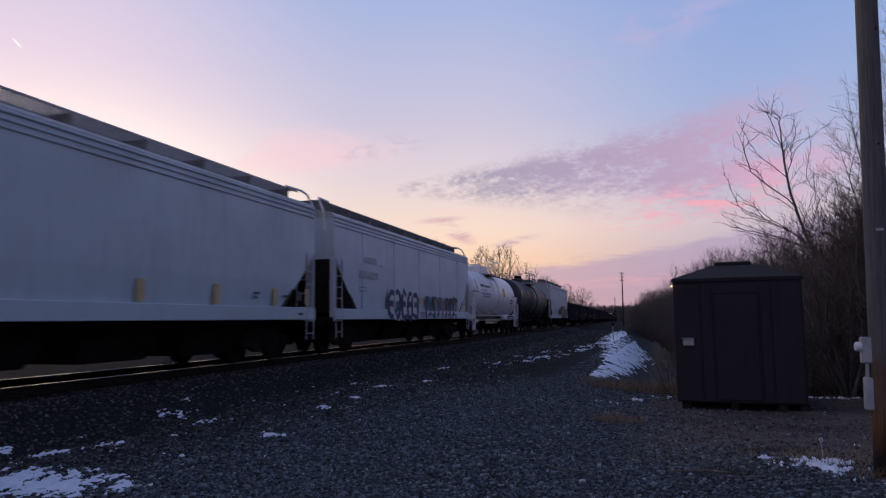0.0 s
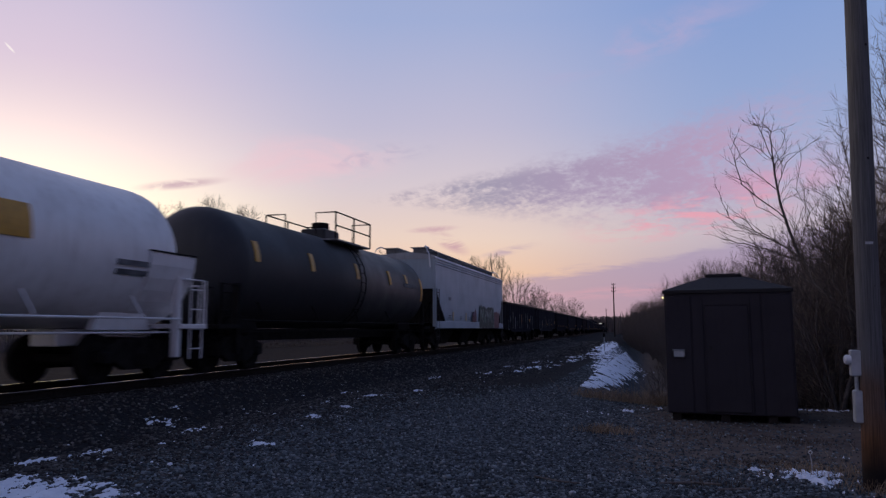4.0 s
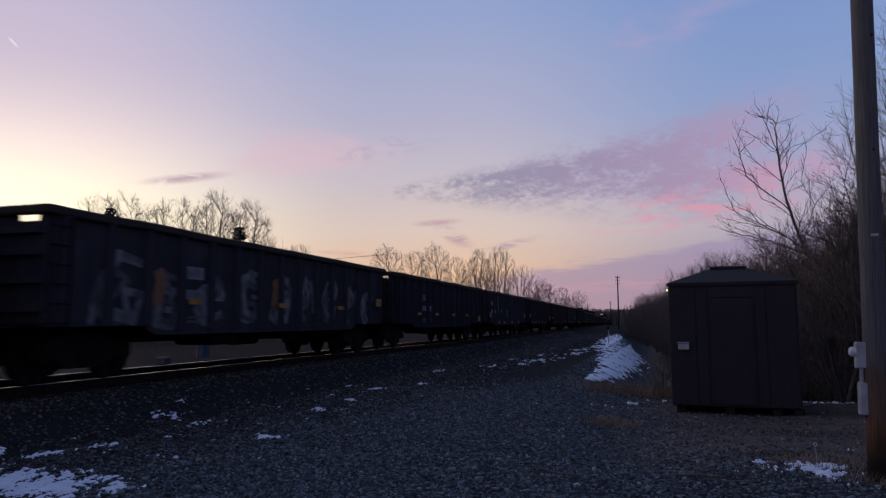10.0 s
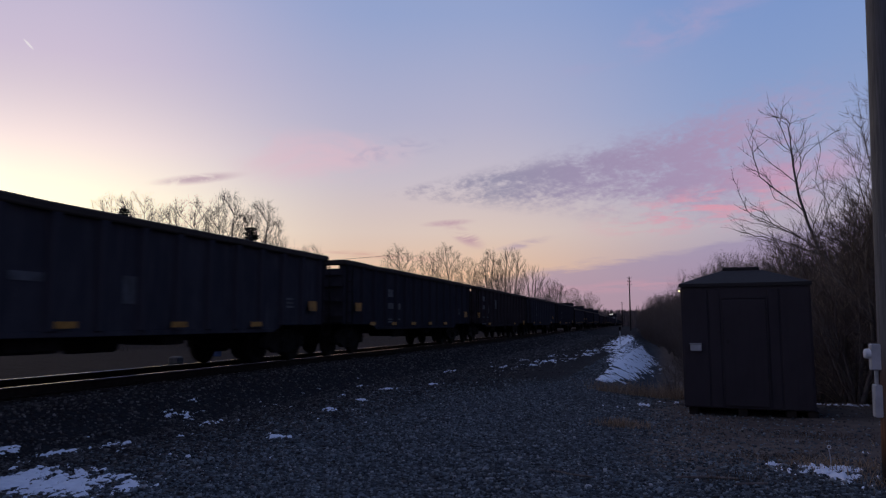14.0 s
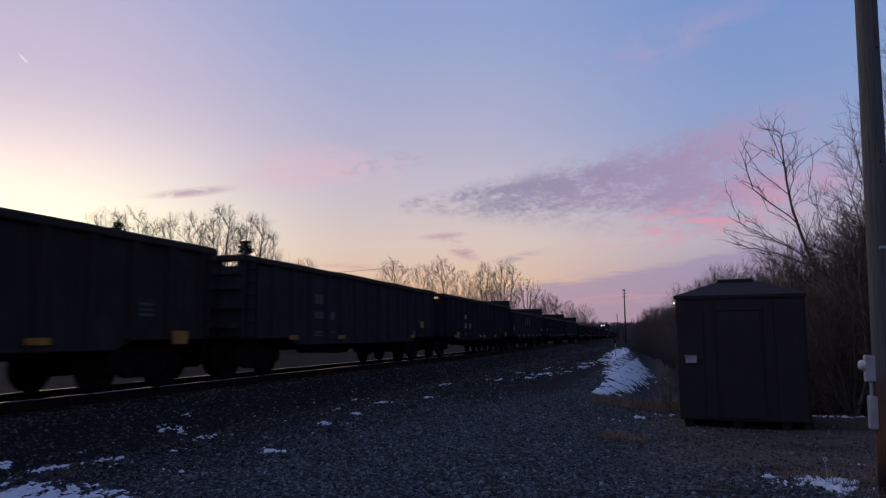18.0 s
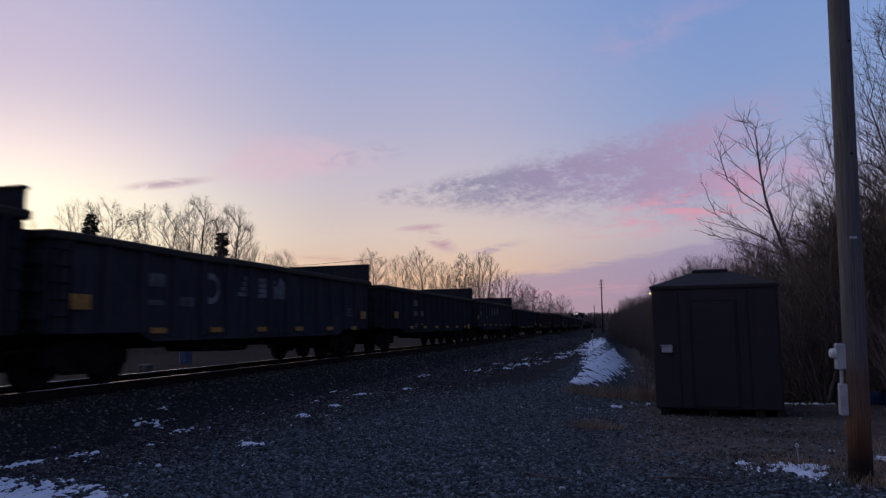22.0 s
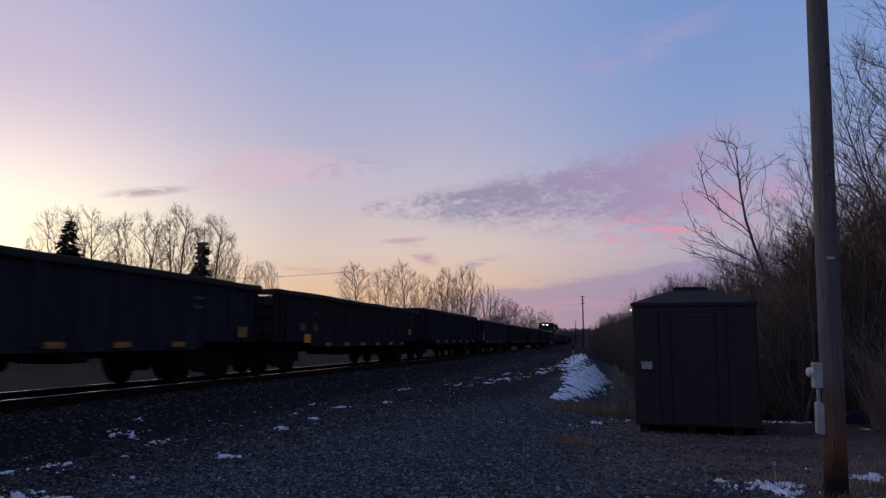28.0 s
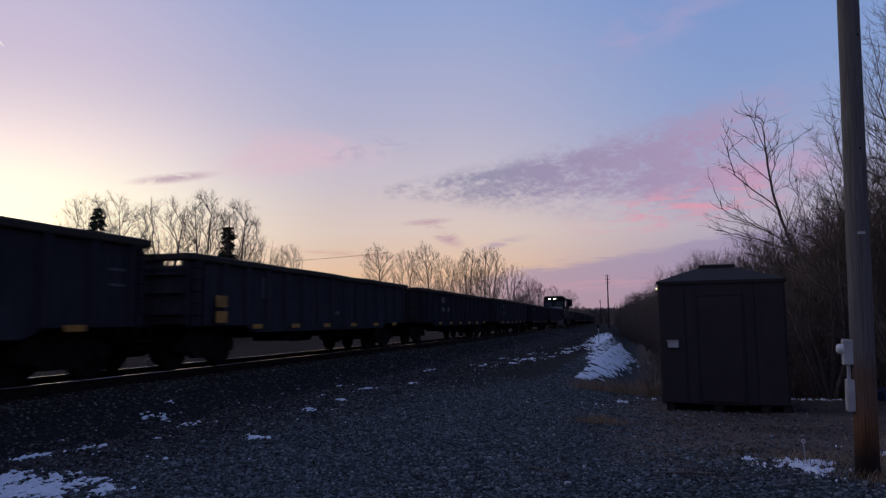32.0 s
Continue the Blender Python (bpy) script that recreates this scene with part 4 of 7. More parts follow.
        for y0, y1, z0, z1, mat2 in ((7.3, 8.25, 1.38, 2.05, SPRAY_RED), (9.1, 13.2, 1.06, 2.38, SPRAY_GREEN), (13.4, 15.0, 1.06, 2.15, SPRAY_RED)):
            k = max(3, int((y1 - y0) / 0.42))
            for i in range(k):
                a = -h + y0 + (y1 - y0) * i / k
                b = -h + y0 + (y1 - y0) * (i + 1) / k + 0.06
                ring = [(a, z0), (b, z0), (b, z1 * rng.uniform(0.86, 0.98)), ((a + b) / 2 + rng.uniform(-0.1, 0.1), z1 * rng.uniform(0.92, 1.03)), (a, z1 * rng.uniform(0.86, 0.98))]
                part("graffiti_stroke", Mesh().prism(ring, x + 0.016, x + 0.024, "x"), mat2, car, "sprayed block shape")
            if mat2 is SPRAY_GREEN:
                for i in range(6):
                    a = -h + y0 + 0.2 + (y1 - y0 - 0.3) * i / 6
                    part("graffiti_stroke", ribbon(letter(rng, a, z0 + 0.35, 0.42, 0.75), 0.07, x + 0.025, x + 0.029), SPRAY_HALO_DIM, car, "pale sprayed outline")
            for i in range(k - 1):
                a = -h + y0 + (y1 - y0) * (i + 0.1) / k
                z = z0 + rng.uniform(0.3, 0.7) * (z1 - z0)
                pts = [(a, z), (a + 0.12, z + rng.uniform(-0.1, 0.2)), (a + 0.2, z + rng.uniform(-0.25, 0.1))]
                part("graffiti_stroke", ribbon(pts, rng.uniform(0.08, 0.2), x + 0.025, x + 0.03), SPRAY_MOSS if mat2 is SPRAY_GREEN else SPRAY_PINK, car, "small pale sprayed patch")
    return car


def tank(shell0, shell1, r, zc, mat, white):
    """A tank car; shell from shell0 to shell1 along y."""
    car = empty("tank_wagon", "white tank wagon with railed walkway and yellow placard" if white else "black tank wagon with yellow reflector bands", "rail wagon", "tankers of the train")
    L = shell1 - shell0
    prof = []
    for i in range(7):
        a = math.pi / 2 * i / 6
        prof.append((shell0 + 0.75 * (1 - math.sin(a)), max(0.02, r * math.cos(a) ** 0.6) if i < 6 else 0.02))
    prof = list(reversed(prof))
    prof = [(y, rr) for y, rr in prof]
    mid = [(shell0 + 0.75, r), (shell0 + L * 0.36, r), (shell0 + L * 0.36 + 0.02, r + 0.012), (shell0 + L * 0.64, r + 0.012), (shell0 + L * 0.64 + 0.02, r), (shell1 - 0.75, r)]
    end = [(shell1 - (y - shell0), rr) for y, rr in reversed(prof)]
    m = lathe(prof[:-1] + mid + end[1:], 40)
    m.v = [(x, y, z + zc) for x, y, z in m.v]
    part("tank_shell", m, mat, car, smooth=True)
    trim = TANK_WHITE if white else UNDER
    ends = (shell0 - 0.55, shell1 + 0.55)
    for e, t in ((ends[0], -1), (ends[1], 1)):
        part("stub_sill", Mesh().block(-0.3, 0.3, *sorted((e, e - t * (2.9 if white else 0.5 * (ends[1] - ends[0])))), 0.7, 1.02, 0.02), trim if white else UNDER, car)
        if white:
            # the half-height shield over each end of the shell
            m = Mesh()
            y0, y1 = (shell0 - 0.06, shell0 + 1.35) if t < 0 else (shell1 - 1.35, shell1 + 0.06)
            q = 18
            for k in range(q + 1):
                a = math.pi + math.pi * k / q
                for yy in (y0, y1):
                    for rr in (r + 0.05, r - 0.02 if (yy == y0) == (t < 0) else r + 0.01):
                        m.v.append((rr * math.cos(a), yy, zc + 0.05 + rr * math.sin(a)))
            for k in range(q):
                b = 4 * k
                m.f += [(b, b + 4, b + 6, b + 2), (b + 1, b + 3, b + 7, b + 5), (b, b + 1, b + 5, b + 4), (b + 2, b + 6, b + 7, b + 3)]
            m.f += [(0, 2, 3, 1), (4 * q, 4 * q + 1, 4 * q + 3, 4 * q + 2)]
            part("head_shield", m, mat, car, "half-height white end shield", smooth=False)
            part("shield_face", Mesh().prism([((r + 0.04) * math.cos(math.pi + math.pi * k / q), zc + 0.05 + (r + 0.04) * math.sin(math.pi + math.pi * k / q)) for k in range(q + 1)], *sorted((e + t * -0.49, e + t * -0.53)), "y"), mat, car)
            for s in (-1, 1):
                part("shield_edge", Mesh().box(*sorted((s * (r - 0.02), s * (r + 0.07))), y0, y1, zc + 0.04, zc + 0.075), UNDER, car, "dark upper edge of the shield")
    for e, t in ((ends[0], -1), (ends[1], 1)):
        part("end_platform", Mesh().block(-1.5, 1.5, *sorted((e, e - t * 0.9)), 1.02, 1.12, 0.01), trim, car)
        for s in (-1, 1):
            part("end_post", Mesh().box(*sorted((s * 1.45, s * 1.3)), e - t * 0.9 - 0.06, e - t * 0.9 + 0.06, 0.45, 2.1), trim, car)
            part("saddle_web", Mesh().prism([(e - t * 2.7, 1.0), (e - t * 1.1, 1.0), (e - t * 1.5, 1.75), (e - t * 2.4, 1.55)], *sorted((s * 0.75, s * 0.9)), "x"), trim, car)
            ladder(car, s * 1.47, e - t * 0.35, 0.4, 2.05, 4, "y", 0.42, trim)
            rail = Mesh().tube([(s * 1.48, e - t * 0.05, 1.1), (s * 1.48, e - t * 0.05, 2.05), (s * 1.48, e - t * 0.85, 2.05)], 0.022, 6)
            part("corner_rail", rail, trim, car)
        rail = Mesh().tube([(-1.3, e - t * 0.03, 1.1), (-1.3, e - t * 0.03, 1.95), (1.3, e - t * 0.03, 1.95), (1.3, e - t * 0.03, 1.1)], 0.022, 6)
        part("end_rail", rail, trim, car)
        coupler(car, e - t * 0.1, t)
        truck(car, e - t * 1.55)
    for s in (-1, 1):
        part("side_rail", Mesh().tube([(s * 1.5, ends[0] + 0.9, 1.22), (s * 1.5, ends[1] - 0.9, 1.22)], 0.025, 6), trim, car, "thin handrail along the side")
        part("lower_rail", Mesh().tube([(s * 1.2, ends[0] + 0.9, 0.95), (s * 1.2, ends[1] - 0.9, 0.95)], 0.02, 6), trim, car)
        brace = Mesh()
        for i in range(5):
            y = shell0 + 1.5 + (L - 3) * i / 4
            brace.tube([(s * 1.5, y, 1.22), (s * r * 0.82, y, zc - r * 0.57)], 0.02, 5)
        part("rail_bracket", brace, trim, car)
    c = (shell0 + shell1) / 2
    top = zc + r
    part("dome_box", Mesh().block(-0.45, 0.45, c - 0.6, c + 0.6, top - 0.08, top + 0.32, 0.05) if not white else Mesh().block(-0.62, 0.62, c - 0.95, c + 0.95, top - 0.1, top + 0.42, 0.06), mat, car)
    part("manway", Mesh().tube([(0, c, top + 0.3), (0, c, top + 0.56)], 0.3, 14), mat if white else UNDER, car)
    for s in (-1, 1):
        part("walkway", Mesh().box(*sorted((s * 0.65, s * 1.25)), c - 1.5, c + 1.5, top - 0.22, top - 0.17), GRATE, car)
        w = Mesh()
        for z in (top + 0.25, top + 0.68):
            w.tube([(s * 1.25, c - 1.5, z), (s * 1.25, c + 1.5, z)], 0.025, 6)
        for y in (c - 1.5, c, c + 1.5):
            w.tube([(s * 1.25, y, top - 0.2), (s * 1.25, y, top + 0.68)], 0.028, 6)
        w.tube([(s * 1.25, c - 1.5, top + 0.68), (s * 0.55, c - 1.5, top + 0.68), (s * 0.55, c - 1.5, top)], 0.025, 6)
        w.tube([(s * 1.25, c + 1.5, top + 0.68), (s * 0.55, c + 1.5, top + 0.68), (s * 0.55, c + 1.5, top)], 0.025, 6)
        part("walkway_rail", w, trim if white else UNDER, car)
        # the side ladder follows the shell
        lad = Mesh()
        for q in (-0.2, 0.2):
            pts = [(s * (r + 0.12) * math.cos(a), c + q, zc + (r + 0.12) * math.sin(a)) for a in [radians(d) for d in range(-55, 70, 15)]]
            lad.tube(pts, 0.02, 5)
        for d in range(-55, 70, 11):
            a = radians(d)
            lad.tube([(s * (r + 0.12) * math.cos(a), c - 0.2, zc + (r + 0.12) * math.sin(a)), (s * (r + 0.12) * math.cos(a), c + 0.2, zc + (r + 0.12) * math.sin(a))], 0.014, 5)
        part("side_ladder", lad, trim, car)

    def decal(name, mat2, y0, y1, d0, d1, label):
        m = Mesh()
        k = 6
        for i in range(k + 1):
            a = radians(d0 + (d1 - d0) * i / k)
            m.v += [(q * math.cos(a), y, zc + q * math.sin(a)) for q in (r + 0.004, r + 0.022) for y in (y0, y1)]
        for i in range(k):
            j = 4 * i
            m.f += [(j + 2, j + 3, j + 7, j + 6), (j, j + 2, j + 6, j + 4), (j + 1, j + 5, j + 7, j + 3), (j, j + 4, j + 5, j + 1)]
        m.f += [(0, 1, 3, 2), (4 * k, 4 * k + 2, 4 * k + 3, 4 * k + 1)]
        part(name, m, mat2, car, label)

    if white:
        decal("placard", YELLOW, c + 1.75, c + 2.4, -2, 20, "bright yellow placard")
        decal("lettering_bar", SPRAY_PALE, shell0 + 2.0, shell0 + 2.9, 15, 21, "black lettering bar")
        decal("lettering_bar", SPRAY_PALE, shell0 + 3.1, shell0 + 4.6, 15, 20, "black lettering bar")
        decal("lettering_bar", FADED_INK, shell0 + 2.0, shell0 + 3.4, 6, 9, "grey lettering bar")
        decal("lettering_bar", FADED_INK, shell0 + 2.0, shell0 + 4.4, -2, 2, "grey lettering bar")
        decal("lettering_bar", FADED_INK, shell0 + 2.4, shell0 + 4.2, -8, -5, "grey lettering bar")
        for i in range(2):
            decal("lettering_bar", SPRAY_PALE, shell1 - 2.2, shell1 - 1.3, -11 - 7 * i, -7 - 7 * i, "black lettering bar")
        for y in (shell0 + 0.95, shell0 + 5.2):
            decal("reflector", PALE_YELLOW, y, y + 0.16, 5, 32, "faded reflector strip")
    else:
        for y in (shell0 + 0.9, shell0 + 4.0, shell0 + 7.4, shell0 + 10.6, shell0 + 12.6):
            decal("reflector", YELLOW, y, y + 0.24, 4, 24, "yellow reflector strip")
        decal("reflector", YELLOW, shell1 - 0.95, shell1 - 0.75, -14, 22, "yellow reflector band")
        decal("lettering_bar", MARK_WHITE, shell1 - 3.2, shell1 - 1.6, 4, 10, "grey lettering bar")
    return car


def locomotive():
    """A wide-cab diesel, its nose towards -y; y = 0 at its front coupler plate."""
    car = empty("diesel_locomotive", "black and white wide-cab diesel locomotive with lit headlights", "locomotive")
    part("underframe", Mesh().block(-1.55, 1.55, 0.2, 22.0, 1.25, 1.6, 0.03), LOCO_BLACK, car)
    nose = [(0.9, 1.6), (0.9, 2.55), (1.15, 2.8), (2.6, 2.95), (2.6, 1.6)]
    part("nose", Mesh().prism(nose, -1.25, 1.25, "x"), LOCO_BLACK, car, "black short nose")
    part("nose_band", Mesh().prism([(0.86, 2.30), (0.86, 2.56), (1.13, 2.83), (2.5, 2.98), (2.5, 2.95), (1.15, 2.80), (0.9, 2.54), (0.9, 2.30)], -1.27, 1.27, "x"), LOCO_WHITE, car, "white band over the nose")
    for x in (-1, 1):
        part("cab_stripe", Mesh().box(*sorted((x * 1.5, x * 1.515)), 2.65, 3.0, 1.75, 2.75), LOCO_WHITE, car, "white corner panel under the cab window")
    cab = [(2.6, 1.6), (2.6, 3.0), (2.75, 3.75), (3.1, 4.25), (5.3, 4.25), (5.3, 1.6)]
    part("cab", Mesh().prism(cab, -1.5, 1.5, "x"), LOCO_BLACK, car)
    part("cab_roof", Mesh().prism([(-1.55, 4.2), (1.55, 4.2), (1.2, 4.5), (-1.2, 4.5)], 2.8, 5.5, "y"), LOCO_BLACK, car)
    for x in (-0.75, 0.75):
        part("windscreen", Mesh().add([(x - 0.5, 2.585, 3.05), (x + 0.5, 2.585, 3.05), (x + 0.5, 2.725, 3.7), (x - 0.5, 2.725, 3.7), (x - 0.5, 2.63, 3.04), (x + 0.5, 2.63, 3.04), (x + 0.5, 2.77, 3.71), (x - 0.5, 2.77, 3.71)], [(0, 1, 2, 3), (4, 7, 6, 5), (0, 4, 5, 1), (2, 6, 7, 3), (1, 5, 6, 2), (0, 3, 7, 4)]), GLASS_DARK, car, "dark windscreen pane")
    for x in (-1, 1):
        part("side_window", Mesh().box(*sorted((x * 1.49, x * 1.52)), 3.3, 4.8, 3.0, 3.7), GLASS_DARK, car, "dark cab side window")
    box = part("headlight_box", Mesh().block(-0.85, 0.85, 2.62, 3.1, 3.92, 4.26, 0.04), LOCO_BLACK, car)
    for x in (-0.72, -0.52, 0.02, 0.22):
        lamp = Mesh().tube([(x, 2.57, 4.1), (x, 2.64, 4.1)], 0.075, 14)
        part("headlight", lamp, LAMP, box, "glowing warm white headlight")
    for x in (-1.1, 1.1):
        part("ditch_light", Mesh().tube([(x, 0.5, 1.75), (x, 0.6, 1.75)], 0.08, 12), GALV, car)
    part("hood", Mesh().block(-0.95, 0.95, 5.3, 20.6, 1.6, 4.2, 0.08), LOCO_BLACK, car)
    part("radiator", Mesh().block(-1.45, 1.45, 16.2, 20.2, 3.35, 4.45, 0.05), LOCO_BLACK, car)
    for y in (7.5, 9.5, 13.0):
        part("roof_fan", Mesh().tube([(0, y, 4.2), (0, y, 4.36)], 0.55, 16), UNDER, car)
    part("fuel_tank", Mesh().block(-1.35, 1.35, 8.0, 14.0, 0.35, 1.25, 0.08), LOCO_BLACK, car)
    part("pilot_plow", Mesh().prism([(0.15, 0.25), (0.0, 0.6), (0.12, 1.3), (0.4, 1.3), (0.4, 0.25)], -1.4, 1.4, "x"), LOCO_WHITE, car, "white front plow plate")
    for s in (-1, 1):
        rail = Mesh().tube([(s * 1.5, 0.3, 2.55), (s * 1.5, 2.4, 2.55)], 0.025, 6).tube([(s * 1.5, 5.6, 2.55), (s * 1.5, 21.6, 2.55)], 0.025, 6)
        for y in (0.3, 2.4, 5.6, 9.0, 12.5, 16.0, 19.0, 21.6):
            rail.tube([(s * 1.5, y, 1.6), (s * 1.5, y, 2.55)], 0.022, 6)
        part("handrail", rail, LOCO_WHITE, car, "white walkway handrail")
        steps = Mesh()
        for k in range(4):
            steps.box(*sorted((s * 1.25, s * 1.55)), 0.4, 0.9, 0.4 + 0.28 * k, 0.44 + 0.28 * k)
        part("front_steps", steps, LOCO_WHITE, car, "white step edges")
    coupler(car, 0.2, -1)
    coupler(car, 22.0, 1)
    for y in (4.6, 17.6):
        t = truck(car, y, 1.9)
        WHEELS.append(part("wheelset", shared("wheelset", wheelset_mesh, WHEEL), WHEEL, t, at=(0, 0, 0.457)))
    return car


TRAIN = []   # each car and the place of its middle along the line at 0 s


def make_train():
    TRAIN.append((hopper(16.5, GREY_HOPPER, GREY_ROOF, 1), 9.85))
    TRAIN.append((hopper(16.4, GREY_HOPPER_B, GREY_ROOF, 2), 27.6))
    TRAIN.append((tank(-6.55, 6.55, 1.46, 2.48, TANK_WHITE, True), 44.05))
    TRAIN.append((tank(-7.75, 7.75, 1.52, 2.56, TANK_BLACK, False), 59.9))
    TRAIN.append((hopper(16.6, GREY_HOPPER_C, GREY_ROOF, 3), 77.1))
    plates = ((-3.65, 2.05, 0.66, 0.26), (-3.62, 1.60, 0.72, 0.20), (-2.85, 1.60, 0.66, 0.22))
    small = ((-3.6, 1.13, 0.5, 0.05), (-3.6, 1.04, 0.5, 0.05), (-2.8, 1.13, 0.5, 0.05), (5.5, 1.42, 0.4, 0.05), (5.5, 1.52, 0.4, 0.05), (5.5, 1.62, 0.4, 0.05))
    evens = (-4.6, -2.55, -0.5, 1.6, 3.7, 5.7)
    fleet = [  # place along the line at 0 s, then what sets each wagon apart
        (94.3, dict(mat=GON_A, sprayed=1, squares=((3.5, 1.70),), marks=((3.75, 1.0, 0.36, 0.05), (3.75, 1.08, 0.36, 0.05), (5.6, 1.35, 0.5, 0.05), (5.6, 1.47, 0.5, 0.05), (5.6, 1.59, 0.5, 0.05)))),
        (110.5, dict(mat=GON_B, sprayed=1, strips=(1.45, (-3.7, 0.0, 3.6)), squares=((6.8, 1.69),), pale=plates, marks=small)),
        (126.5, dict(mat=GON_A, strips=(1.36, (-4.45, -1.9, 1.0, 3.7)), squares=((6.6, 1.2),), pale=plates[1:] + ((-1.0, 1.85, 0.24, 0.08),), marks=plates[:1] + small)),
        (142.55, dict(mat=GON_B, strips=(0.98, (-3.6, -1.8, 1.0, 3.8)), squares=((-6.3, 1.44), (6.6, 1.46)), pale=((-5.4, 2.14, 0.5, 0.24), (-5.35, 1.67, 0.86, 0.2), (-4.35, 1.66, 0.36, 0.2)), marks=small[3:] + ((-5.3, 1.3, 0.8, 0.06), (-3.65, 2.1, 0.52, 1.15), (-2.5, 1.72, 0.6, 0.14), (-0.3, 1.6, 0.34, 0.5)))),
        (158.85, dict(mat=GON_A, strips=(0.98, (-5.4, -3.4, -1.3, 0.8, 3.0)), squares=((-6.6, 1.5), (6.5, 1.4)), marks=plates + small)),
        (175.05, dict(mat=GON_C, strips=(0.95, (-4.4, 3.0)), squares=((-7.0, 1.40), (6.4, 1.0)), marks=((-5.4, 2.3, 0.6, 0.26), (-5.2, 1.84, 1.0, 0.22), (-5.4, 1.3, 0.5, 0.05), (-4.6, 1.3, 0.5, 0.05), (-5.4, 0.94, 1.0, 0.05), (-2.4, 2.05, 0.5, 0.5), (-4.0, 1.75, 0.6, 0.5)) + small[3:])),
        (191.3, dict(mat=GON_B, strips=(0.98, (-5.2, -2.2, 4.4)), squares=((5.6, 1.45),), pale=((5.0, 1.12, 0.4, 0.16),), marks=plates + small)),
        (208.0, dict(mat=GON_A, half=8.0, top=2.77, raised=True, strips=(0.97, (-5.9, -0.75, 0.2, 3.1)), squares=((-5.5, 1.05), (6.25, 1.07)), pale=((-3.6, 1.95, 0.4, 0.2), (-3.6, 1.5, 0.5, 0.26), (-2.8, 1.5, 0.5, 0.26)), marks=small)),
        (223.85, dict(mat=GON_B, half=7.35, top=2.53, raised=True, slots=False, sprayed=2, strips=(1.0, evens), squares=((-6.7, 1.5), (6.55, 1.44)), marks=((-4.6, 2.0, 0.6, 0.26), (-4.6, 1.55, 0.6, 0.1), (-3.6, 1.6, 0.6, 0.2)) + small[3:])),
        (240.78, dict(mat=GON_A, half=8.0, top=2.50, raised=True, slots=False, strips=(1.0, evens), squares=((-6.7, 1.5), (6.6, 1.0)), marks=plates + small)),
        (256.85, dict(mat=GON_B, half=7.25, top=2.51, raised=True, slots=False, sprayed=2, strips=(1.1, evens), squares=((-6.7, 1.58),), pale=((-5.4, 1.85, 0.4, 0.2),), marks=plates + small[:3])),
        (273.4, dict(mat=GON_A, top=2.30, strips=(0.91, (-3.8, -2.1, 0.4, 2.1, 3.9)), slots=False, marks=((4.75, 1.95, 0.4, 0.06), (4.75, 1.75, 0.4, 0.06)), squares=((6.6, 1.2),))),
        (289.48, dict(mat=GON_C, top=2.30, strips=(0.87, (-3.85, -2.14, -0.47, 1.24, 3.0, 4.7)), squares=((-5.53, 1.06, True), (5.9, 1.37)), marks=((-5.66, 1.40, 0.5, 0.22), (-4.81, 1.40, 0.5, 0.22), (-4.9, 1.85, 0.4, 0.06)))),
        (305.64, dict(mat=GON_A, top=2.49, slots=False, strips=(0.95, evens), marks=((-5.0, 2.05, 0.6, 0.22), (-5.0, 1.65, 0.6, 0.22), (6.75, 2.0, 0.4, 0.05), (6.75, 1.72, 0.4, 0.05)))),
        (321.85, dict(mat=GON_B, half=7.35, top=2.37, strips=(0.93, evens), squares=((-6.2, 1.5), (-6.2, 1.15)), marks=((-4.0, 1.9, 0.5, 0.5), (0.4, 1.3, 0.4, 0.1), (6.2, 1.75, 0.2, 0.4)))),
        (338.9, dict(mat=GON_A, half=8.0, top=2.36, slots=False, strips=(0.93, evens), marks=plates)),
        (355.9, dict(mat=GON_B, half=8.0, top=2.40, slots=False, strips=(0.93, evens), marks=plates)),
    ]
    built = []
    for i, (y, what) in enumerate(fleet):
        built.append(gondola(seed=i, **what))
        TRAIN.append((built[-1], y))

    def again(car, y):
        twin = copy_thing(car, Matrix.Identity(4))
        WHEELS.extend(o for o in twin.children_recursive if o.name.startswith("wheelset"))
        TRAIN.append((twin, y))

    for k, y in ((15, 372.9), (16, 389.9)):
        again(built[k], y)
    TRAIN.append((locomotive(), 402.4))
    for i in range(9):
        again(built[(16, 15)[i % 2]], 433.9 + 17.0 * i)


make_train()


